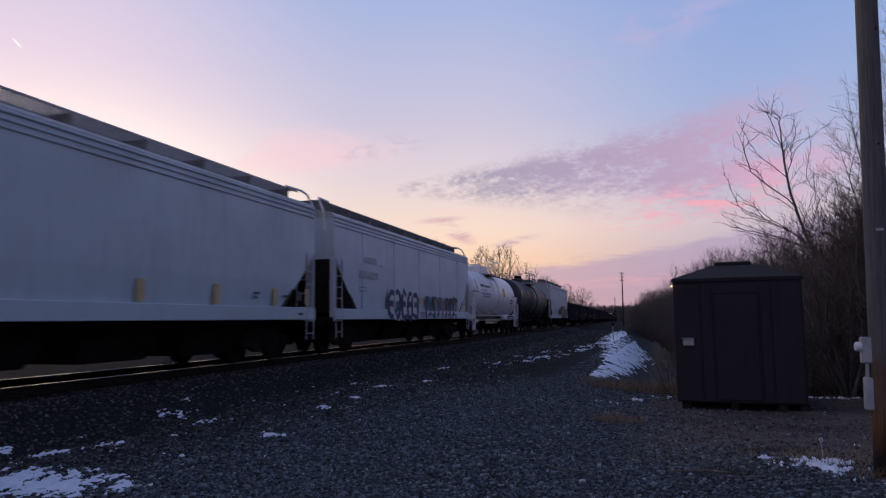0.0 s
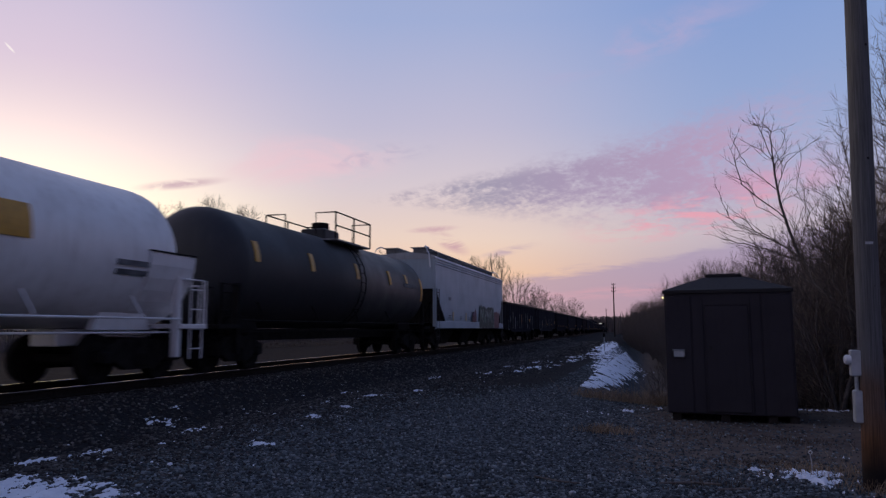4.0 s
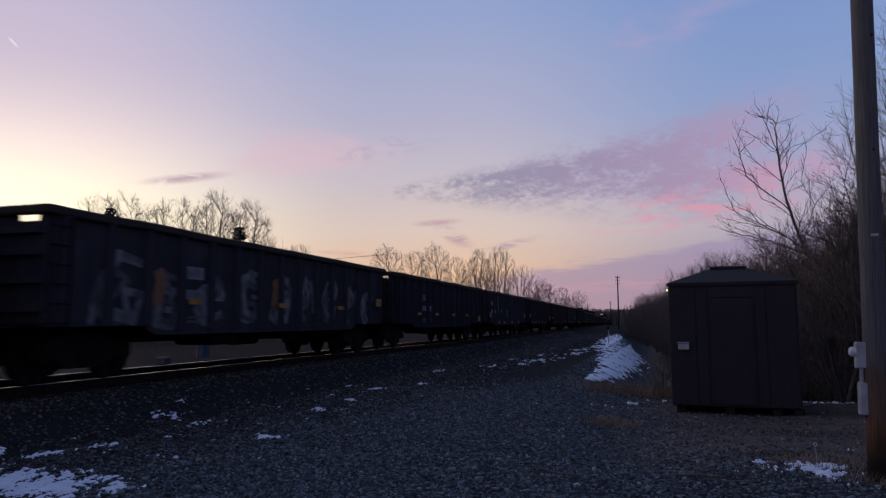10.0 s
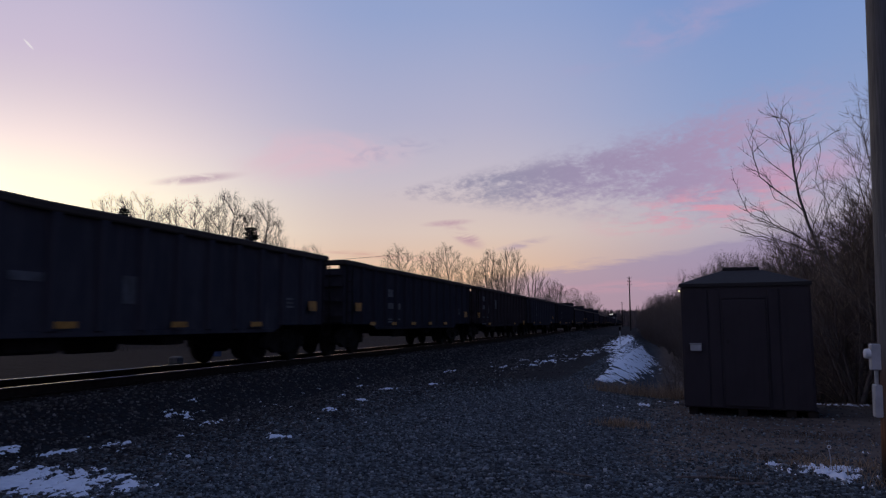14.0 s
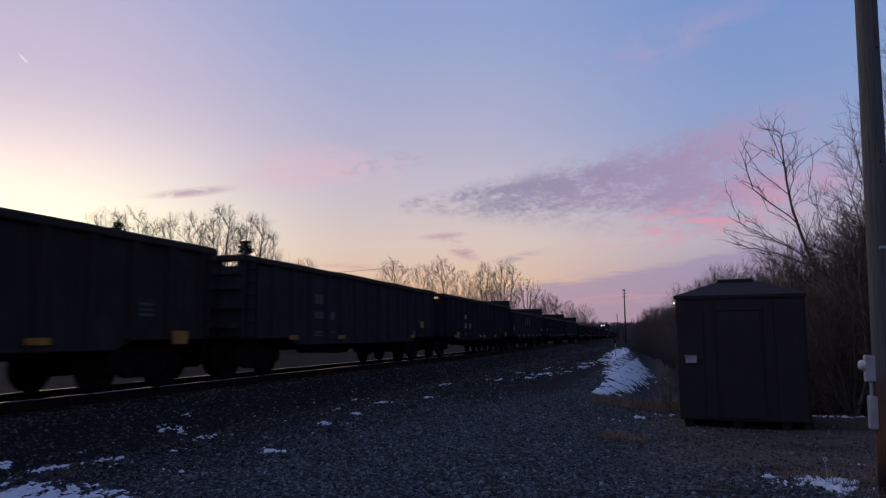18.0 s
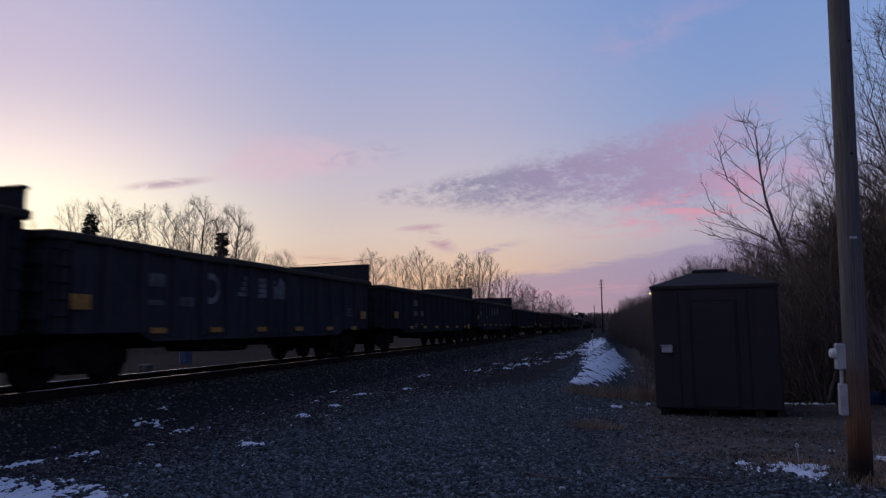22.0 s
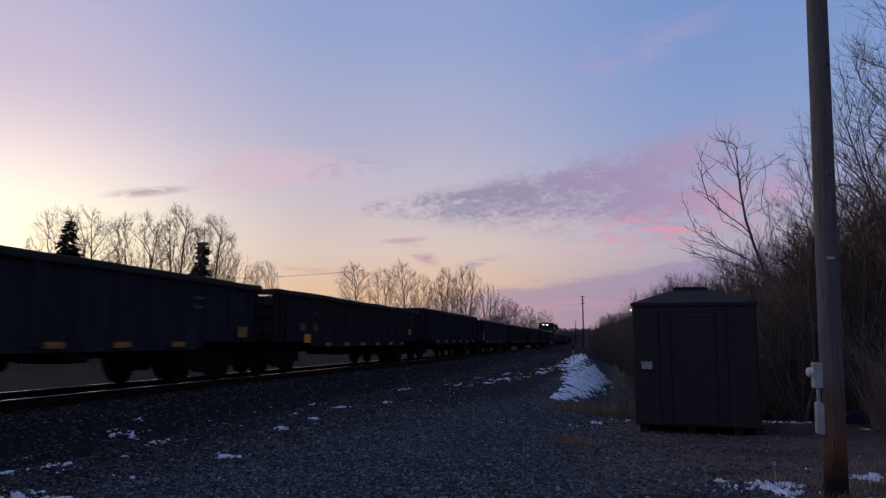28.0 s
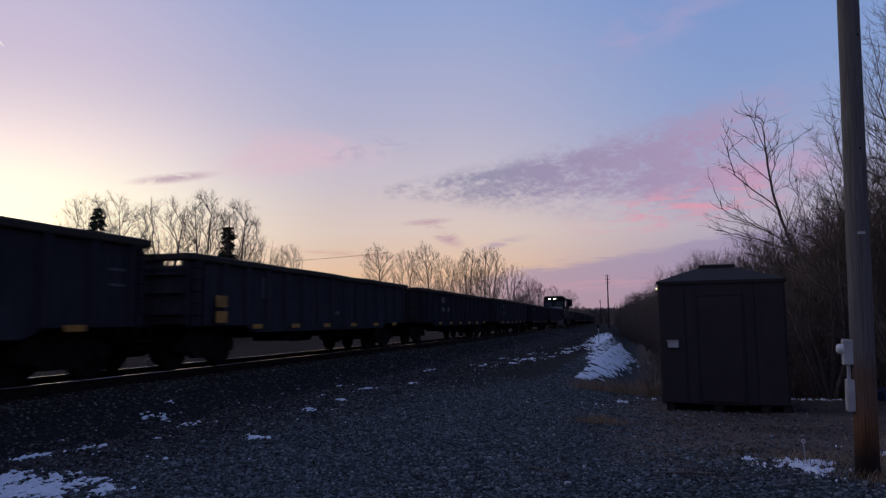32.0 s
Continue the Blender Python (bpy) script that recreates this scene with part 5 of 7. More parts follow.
# ---- shed, poles and small fixtures ----
def make_shed():
    shed = empty("equipment_shed", "dark brown panelled equipment shed on skids with hip roof", "shed")
    shed.matrix_basis = pose(12.12, 14.2, 0, 0, 0, -5.9)
    w, d, z0, z1 = 1.105, 1.9, -0.64, 1.60
    part("wall", Mesh().block(-w, w, 0.0, d, z0, z1, 0.012), SHED, shed, "dark brown front and side walls")
    for a, b in ((-w + 0.03, -0.64), (0.60, w - 0.03)):
        part("panel", Mesh().block(a, b, -0.018, 0.0, z0 + 0.02, z1 - 0.05, 0.008), SHED, shed)
    part("panel", Mesh().block(-0.61, -0.42, -0.016, 0.0, z0 + 0.02, z1 - 0.05, 0.006), SHED, shed)
    part("panel", Mesh().block(0.40, 0.57, -0.016, 0.0, z0 + 0.02, z1 - 0.05, 0.006), SHED, shed)
    door = part("door", Mesh().block(-0.38, 0.36, -0.03, -0.004, z0 + 0.05, z1 - 0.24, 0.01), SHED, shed, "flush brown door, closed")
    part("door_handle", Mesh().tube([(-0.30, -0.035, 0.58), (-0.30, -0.075, 0.58), (-0.30, -0.085, 0.58)], [0.02, 0.02, 0.035], 10), SHED_ROOF, door)
    for z in (-0.1, 0.5, 1.1):
        part("hinge", Mesh().block(0.345, 0.385, -0.045, -0.01, z, z + 0.1, 0.005), SHED_ROOF, door)
    for a, b in ((-0.41, -0.385), (0.365, 0.39)):
        part("door_trim", Mesh().box(a, b, -0.024, -0.002, z0 + 0.03, z1 - 0.2), SHED, shed)
    part("door_trim", Mesh().box(-0.41, 0.39, -0.026, -0.002, z1 - 0.225, z1 - 0.195), SHED, shed)
    o = 0.03
    roof = Mesh().add([(-w - o, -o, z1), (w + o, -o, z1), (w + o, d + o, z1), (-w - o, d + o, z1), (-w - o, -o, z1 + 0.06), (w + o, -o, z1 + 0.06), (w + o, d + o, z1 + 0.06), (-w - o, d + o, z1 + 0.06), (-0.40, d / 2 - 0.3, z1 + 0.33), (0.34, d / 2 - 0.3, z1 + 0.33), (0.34, d / 2 + 0.3, z1 + 0.33), (-0.40, d / 2 + 0.3, z1 + 0.33)],
                      [(3, 2, 1, 0), (0, 1, 5, 4), (1, 2, 6, 5), (2, 3, 7, 6), (3, 0, 4, 7), (4, 5, 9, 8), (5, 6, 10, 9), (6, 7, 11, 10), (7, 4, 8, 11), (8, 9, 10, 11)])
    part("roof", roof, SHED_ROOF, shed, "low dark hip roof")
    part("roof_cap", Mesh().block(-0.36, 0.30, d / 2 - 0.28, d / 2 + 0.28, z1 + 0.32, z1 + 0.40, 0.02), SHED_ROOF, shed, "flat roof vent cap")
    part("wall_box", Mesh().block(-0.96, -0.76, -0.10, -0.012, 0.40, 0.53, 0.015), GALV, shed, "small pale metal wall box")
    part("box_visor", Mesh().box(-0.98, -0.76, -0.12, -0.012, 0.53, 0.545), GALV, shed)
    part("corner_lamp", Mesh().tube([(-w - 0.02, -0.05, z1 - 0.09), (-w - 0.02, -0.05, z1 - 0.06)], 0.012, 8), YARD_LAMP, shed, "tiny glowing corner lamp")
    for x in (-0.95, -0.1, 0.7, 1.05):
        part("skid_block", Mesh().block(x - 0.08, x + 0.08, 0.04, 1.8, -0.86, z0, 0.01), TIE_WOOD, shed, "rough timber block")


make_shed()


def make_pole():
    pole = empty("utility_pole", "weathered grey wooden utility pole, rust-brown near its foot", "utility pole")
    pole.matrix_basis = pose(12.785, 8.1, -0.72, 0, 1.35, 0)
    m = Mesh()
    n, seg = 46, 18
    for i in range(n):
        z = 9.4 * i / (n - 1)
        r = 0.111 - 0.0016 * z
        for j in range(seg):
            a = 2 * math.pi * j / seg
            q = r * (1 + 0.035 * noise.noise((math.cos(a) * 2.5, math.sin(a) * 2.5, z * 0.5)))
            m.v.append((q * math.cos(a), q * math.sin(a), z))
    for i in range(n - 1):
        m.f += [(i * seg + j, i * seg + (j + 1) % seg, (i + 1) * seg + (j + 1) % seg, (i + 1) * seg + j) for j in range(seg)]
    m.f.append(tuple((n - 1) * seg + j for j in range(seg)))
    part("pole_shaft", m, POLE_WOOD, pole, "cracked weathered wood", smooth=True)
    for z, a, w in ((3.4, -1.3, 0.012), (4.6, -1.0, 0.014), (2.1, -1.1, 0.012)):
        part("knot", Mesh().tube([(0.085 * math.cos(a), 0.085 * math.sin(a), z), (0.107 * math.cos(a), 0.107 * math.sin(a), z)], w, 8), TIE_WOOD, pole)
    part("pole_tag", Mesh().box(-0.03, 0.04, -0.112, -0.104, 2.52, 2.545), GALV, pole, "small pale metal tag")
    box = part("meter_box", Mesh().block(-0.185, -0.085, -0.045, 0.045, 1.20, 1.46, 0.01), GALV, pole, "grey electric meter box")
    part("meter_glass", turned_x([(-0.24, 0.015), (-0.235, 0.036), (-0.22, 0.048), (-0.18, 0.052)], 18), WHITE_PAINT, box, "round meter cover", at=(0, 0, 1.36))
    part("switch_box", Mesh().block(-0.165, -0.085, -0.05, 0.05, 0.74, 1.06, 0.01), GALV, pole, "tall grey switch box")
    part("conduit", Mesh().tube([(-0.13, 0.0, 1.06), (-0.13, 0.0, 1.24)], 0.02, 8), GALV, pole)


make_pole()


def line_pole(x, y, z, h, arms):
    p = empty("line_pole", "thin dark wooden line pole beside the railway", "utility pole", "line poles by the railway")
    p.matrix_basis = pose(x, y, z)
    part("pole_shaft", Mesh().tube([(0, 0, 0), (0, 0, h)], [0.17, 0.10], 9), TIE_WOOD, p)
    for k in range(arms):
        zz = h - 0.35 - 0.7 * k
        arm = part("crossarm", Mesh().box(-0.4, 0.4, -0.05, 0.05, zz, zz + 0.08), TIE_WOOD, p)
        for q in (-0.38, 0.38):
            part("insulator", Mesh().tube([(q, 0, zz + 0.12), (q, 0, zz + 0.26)], 0.045, 7), UNDER, arm)


line_pole(4.6, 150, -1.4, 11.1, 3)
line_pole(-4.1, 290, -2.2, 10.0, 2)


def make_wire():
    a, b = Vector((-48.7, 98.0, 9.9)), Vector((-38.3, 137.0, 14.7))
    pts = [a.lerp(b, i / 16) - Vector((0, 0, 0.25 * math.sin(math.pi * i / 16))) for i in range(17)]
    tagged(part("overhead_wire", Mesh().tube(pts, 0.03, 5), UNDER), "thin dark overhead wire beyond the railway", "wire")


make_wire()


def make_marker():
    p = empty("marker_post", "short pale marker post with a dark red head", "marker post")
    p.matrix_basis = pose(7.69, 54.3, ground_z(7.69, 54.3) - 0.02)
    part("post", Mesh().block(-0.03, 0.03, -0.03, 0.03, 0, 1.12, 0.008), GALV, p, "pale post")
    part("head", Mesh().block(-0.08, 0.08, -0.05, 0.0, 1.05, 1.32, 0.02), RAIL_RUST, p, "dark red head")
    q = empty("ground_stake", "thin white survey stake with a round top", "stake")
    q.matrix_basis = pose(12.36, 8.82, ground_z(12.36, 8.82) - 0.06)
    part("rod", Mesh().tube([(0, 0, 0), (0.01, 0, 0.15), (-0.005, 0, 0.27)], 0.006, 6), GALV, q)
    ring = Mesh()
    pts = [(0.018 * math.cos(a * math.pi / 6), 0, 0.285 + 0.018 * math.sin(a * math.pi / 6)) for a in range(13)]
    ring.tube(pts, 0.005, 6)
    part("ring_top", ring, WHITE_PAINT, q, "white ring")


make_marker()


# ---- bare trees ----
class Growth:
    """The joints of a leafless tree: places, headings and parents, grown branch by branch."""

    def __init__(self, seed, tip):
        self.rng = random.Random(seed)
        self.p, self.d, self.up = np.zeros((0, 3)), np.zeros((0, 3)), []
        self.tip, self.axis = tip, 0.0  # axis: how far the middle of the crown shifts with height

    def line(self, pts, parent):
        """Adds joints along pts, hung on the joint parent (or -1)."""
        pts = np.asarray(pts, float)
        start = len(self.up)
        last = self.p[parent] if parent >= 0 else pts[0] - (0, 0, 0.1)
        heads = np.diff(np.vstack([last, pts]), axis=0)
        heads /= np.linalg.norm(heads, axis=1)[:, None] + 1e-9
        self.p, self.d = np.vstack([self.p, pts]), np.vstack([self.d, heads])
        self.up += [parent] + list(range(start, start + len(pts) - 1))
        return len(self.up) - 1

    def reach(self, end, rise, joint, bow=0.1, near=0.0):
        """A branch that leaves the nearest joint below its end and bends upwards to it."""
        end = np.asarray(end, float)
        gap = end - self.p
        flat = np.hypot(gap[:, 0], gap[:, 1])
        size = np.linalg.norm(gap, axis=1) + 1e-9
        ahead = (gap * self.d).sum(1) / size
        cost = size * (1 + 2.5 * np.maximum(0.0, 0.8 - ahead))
        inward = np.maximum(0.0, np.hypot(self.p[:, 0] - self.axis * self.p[:, 2], self.p[:, 1]) - np.hypot(end[0] - self.axis * end[2], end[1]))
        cost = cost + 5.0 * inward
        cost[(gap[:, 2] < rise * flat) | (ahead < 0.15) | (self.p[:, 2] < near) | (size < 0.4 * joint)] = 1e9
        k = int(cost.argmin())
        if cost[k] >= 1e9:
            return
        a, head, long = self.p[k], gap[k] / size[k], size[k]
        lead = self.d[k] * 0.28 + head
        lead /= np.linalg.norm(lead)
        tail = head + (0, 0, bow)
        tail /= np.linalg.norm(tail)
        c1, c2 = a + lead * long * 0.4, end - tail * long * 0.35
        n = max(2, int(long / joint + 0.5))
        pts = []
        for i in range(1, n + 1):
            t = i / n
            q = a * (1 - t) ** 3 + c1 * 3 * t * (1 - t) ** 2 + c2 * 3 * t * t * (1 - t) + end * t ** 3
            pts.append(q + np.array([self.rng.gauss(0, 0.05 * joint) for _ in range(3)]))
        self.line(pts, k)

    def meshes(self, fine, twig_long, power=0.47, split=0.3):
        """Trunk and limbs as one mesh, twigs as another."""
        rng, n, tip = self.rng, len(self.up), self.tip
        load, main = np.ones(n), [-1] * n
        kids = [[] for _ in range(n)]
        for k in range(n - 1, -1, -1):
            u = self.up[k]
            if kids[k]:
                load[k] = sum(load[j] for j in kids[k]) + 0.12
                main[k] = max(kids[k], key=lambda j: load[j])
            if u >= 0:
                kids[u].append(k)
        rad = tip * load ** power
        trunk, twig = Mesh(), Mesh()
        limit = rad.max() * split
        for k in range(n):
            u = self.up[k]
            if u >= 0 and main[u] == k:
                continue
            pts, rr = ([self.p[u]], [min(rad[k] * 1.15, rad[u])]) if u >= 0 else ([], [])
            j = k
            while j >= 0:
                pts.append(self.p[j])
                rr.append(rad[j])
                j = main[j]
            if len(pts) < 2:
                continue
            rr[-1] = tip * 0.4
            thick = rr[0] > limit
            (trunk if thick else twig).tube(pts, rr, 7 if thick else (4 if rr[0] > 2.2 * tip else 3), thick)
        for k in range(n):
            if load[k] > 14:
                continue
            for _ in range(fine):
                if rng.random() < 0.15:
                    continue
                head = Vector(self.d[k])
                side = head.cross(Vector((rng.gauss(0, 1), rng.gauss(0, 1), rng.gauss(0, 1)))).normalized()
                a = rng.uniform(0.35, 0.85)
                way = (head * math.cos(a) + side * math.sin(a) + Vector((0, 0, 0.12))).normalized()
                far = twig_long * rng.uniform(0.35, 1.0)
                q = Vector(self.p[k])
                mid = q + way * far * 0.5
                twig.tube([q, mid, mid + (way + Vector((0, 0, 0.2))).normalized() * far * 0.5], [tip * 0.7, tip * 0.55, tip * 0.3], 3, False)
        return trunk, twig


def broom(seed, height=9.0, low=0.25, ends=140, profile=((0.25, 0.06), (0.5, 0.2), (0.75, 0.22), (0.93, 0.12), (1.0, 0.02)), rise=0.8, stems=1, spread=0.06, tip=0.006, fine=3, twig=0.5, lean=0.0, bow=0.1):
    """A leafless tree whose limbs rise to fill a crown: profile gives half its width at parts of its height."""
    g = Growth(seed, tip)
    rng = g.rng
    g.axis = -lean * 0.7
    joint = 0.05 * height
    hs, ws = zip(*profile)

    def wide(f):
        return float(np.interp(f, hs, ws)) * height

    for s in range(stems):
        a = 6.283 * s / stems + rng.uniform(-0.5, 0.5)
        away = spread * height * (1 if stems > 1 else 0.3)
        tall = height * (rng.uniform(0.9, 0.97) if s == 0 else rng.uniform(0.72, 0.93))
        base = np.array([0.02 * away * math.cos(a), 0.02 * away * math.sin(a), -0.15])
        n, wob = 18, [rng.gauss(0, 0.010 * height) for _ in range(4)]
        pts = []
        for i in range(n + 1):
            t = i / n
            pts.append(base + np.array([away * math.cos(a) * t ** 1.1 - lean * height * t * t + wob[0] * math.sin(4 * t) + wob[1] * math.sin(9 * t) * 0.4, away * math.sin(a) * t ** 1.1 + wob[2] * math.sin(5 * t) + wob[3] * math.sin(8 * t) * 0.4, tall * t]))
        g.line(pts, -1)
    goals = []
    while len(goals) < ends:
        f = rng.uniform(hs[0], 1.0)
        if rng.random() * max(ws) > np.interp(f, hs, ws) ** 0.8 * max(ws) ** 0.2:
            continue
        r, a = wide(f) * (0.25 + 0.75 * rng.random() ** 0.5), rng.uniform(0, 6.283)
        goals.append((r * math.cos(a) - lean * height * f * f, r * math.sin(a), f * height, r / height + 0.25 * rng.random()))
    for x, y, z, _ in sorted(goals, key=lambda q: q[3]):
        g.reach((x, y, z), rise, joint, bow, low * height * 0.75)
    return g.meshes(fine, twig)


def leaning_tree():
    """The tree that leans out of the wood: a bent trunk, long rising limbs and fine straight twigs."""
    x0, y0 = 16.3, 23.5
    z0 = ground_z(x0, y0)
    ob = empty("bare_tree", "leafless leaning tree at the edge of the wood", "tree", "bare trees of the wood")
    ob.matrix_basis = pose(x0, y0, z0)
    g = Growth(41, 0.0065)
    g.axis = -0.2
    rng = g.rng
    trunk = [(16.3, -1.8), (16.1, 0.2), (15.61, 2.21), (15.20, 3.04), (14.92, 3.98), (14.73, 4.82), (14.63, 5.88), (14.60, 6.63), (14.5, 7.2)]
    line = []
    for (xa, za), (xb, zb) in zip(trunk, trunk[1:]):
        line += [(xa + (xb - xa) * k / 4 - x0, 0.05 * math.sin(za + k), za + (zb - za) * k / 4 - z0) for k in range(4)]
    g.line(line, -1)
    limbs = ((13.25, 5.66), (12.99, 4.40), (14.05, 7.37), (13.68, 7.03), (14.79, 7.42), (15.09, 6.75), (13.39, 6.30), (12.91, 3.98), (13.45, 4.69), (15.14, 5.22), (14.26, 6.77), (13.73, 6.16), (14.9, 6.2), (15.3, 4.6), (13.6, 4.1), (14.2, 5.5))
    for x, z in limbs:
        g.reach((x - x0, rng.uniform(-0.9, 0.9), z - z0), 0.18, 0.28, 0.06, 2.5)
    for k in range(60):
        x, z = rng.choice(limbs)
        g.reach((x - x0 + rng.gauss(0.1, 0.35), rng.uniform(-1.2, 1.2), z - z0 + rng.gauss(-0.05, 0.3)), 0.35, 0.22, 0.08, 3.5)
    t, w = g.meshes(2, 0.42, 0.47, 0.25)
    part("trunk", t, BARK, ob, smooth=True)
    part("crown", w, TWIG, ob, "bare twigs")


leaning_tree()
SPECIES = {}


TALL = {}


def tree(name, label, group, species, m, category="tree"):
    """Stands a tree of a known species at the pose m; the first of each is built, the others are copies."""
    if species not in SPECIES:
        t, w = broom(**KINDS[species])
        ob = empty(name, label, category, group)
        part("trunk", t, BARK, ob, smooth=True)
        part("crown", w, SAPLING if species == "scrub" else BRUSHWOOD if category == "bush" else TWIG, ob, "bare twigs")
        SPECIES[species] = ob
        TALL[species] = max(v[2] for v in t.v + w.v)
        ob.matrix_basis = m @ Matrix.Diagonal((*[1 / TALL[species]] * 3, 1))
        return ob
    m = m @ Matrix.Diagonal((*[1 / TALL[species]] * 3, 1))
    ob = copy_thing(SPECIES[species], m)
    ob.name = name
    ob.matrix_basis = m
    return tagged(ob, label, category, group)


EDGE = ((0.22, 0.10), (0.4, 0.19), (0.6, 0.22), (0.8, 0.17), (0.93, 0.09), (1.0, 0.02))
OVAL = ((0.28, 0.05), (0.42, 0.115), (0.62, 0.14), (0.82, 0.135), (0.94, 0.085), (1.0, 0.03))
DOME = ((0.34, 0.07), (0.5, 0.17), (0.7, 0.21), (0.86, 0.19), (0.95, 0.12), (1.0, 0.04))
BUSH = ((0.05, 0.10), (0.3, 0.26), (0.6, 0.34), (0.85, 0.26), (1.0, 0.06))
KINDS = {
    "maple": dict(seed=5, height=9.0, ends=210, profile=EDGE, lean=0.10, tip=0.0046, twig=0.62, rise=0.7),
    "birch": dict(seed=8, height=9.5, ends=230, profile=EDGE, lean=0.06, tip=0.0046, twig=0.62, rise=0.9, stems=2, spread=0.10),
    "hickory": dict(seed=33, height=9.5, ends=190, profile=EDGE, lean=0.14, tip=0.0046, twig=0.62, rise=0.55),
    "cherry": dict(seed=35, height=9.0, ends=220, profile=EDGE, lean=0.04, tip=0.0046, twig=0.62, rise=0.8, stems=3, spread=0.14),
    "brush": dict(seed=12, height=4.0, low=0.05, ends=300, profile=BUSH, tip=0.005, rise=0.5, stems=7, spread=0.2, fine=3, twig=0.42),
    "scrub": dict(seed=17, height=4.0, low=0.05, ends=260, profile=BUSH, tip=0.005, rise=0.7, stems=9, spread=0.22, fine=2, twig=0.45),
    "bramble": dict(seed=15, height=3.0, low=0.05, ends=280, profile=BUSH, tip=0.0045, rise=0.3, stems=8, spread=0.3, fine=3, twig=0.36, bow=0.0),
    "poplar": dict(seed=21, height=16.0, ends=420, profile=OVAL, tip=0.0105, rise=1.2, stems=2, spread=0.05, fine=5, twig=0.8),
    "aspen": dict(seed=23, height=16.0, ends=460, profile=((0.28, 0.06), (0.45, 0.16), (0.65, 0.20), (0.82, 0.18), (0.94, 0.11), (1.0, 0.04)), tip=0.0105, rise=1.1, stems=4, spread=0.12, fine=5, twig=0.8),
    "oak": dict(seed=24, height=16.0, low=0.3, ends=380, profile=DOME, tip=0.0105, rise=0.55, stems=2, spread=0.12, fine=5, twig=0.85),
    "willow": dict(seed=29, height=16.0, low=0.35, ends=360, profile=DOME, tip=0.0108, rise=0.5, stems=1, fine=5, twig=0.9, lean=0.05),
    "elm": dict(seed=27, height=11.0, low=0.1, ends=340, profile=BUSH, tip=0.0105, rise=0.7, stems=5, spread=0.18, fine=4, twig=0.75),
}


def stand(x, y, scale, turn, z=None, slim=1.0):
    """The pose of a tree that is scale metres high."""
    z = ground_z(x, y) if z is None else z
    return Matrix.LocRotScale((x, y, z), Euler((0, 0, turn)), (scale * slim, scale * slim, scale))


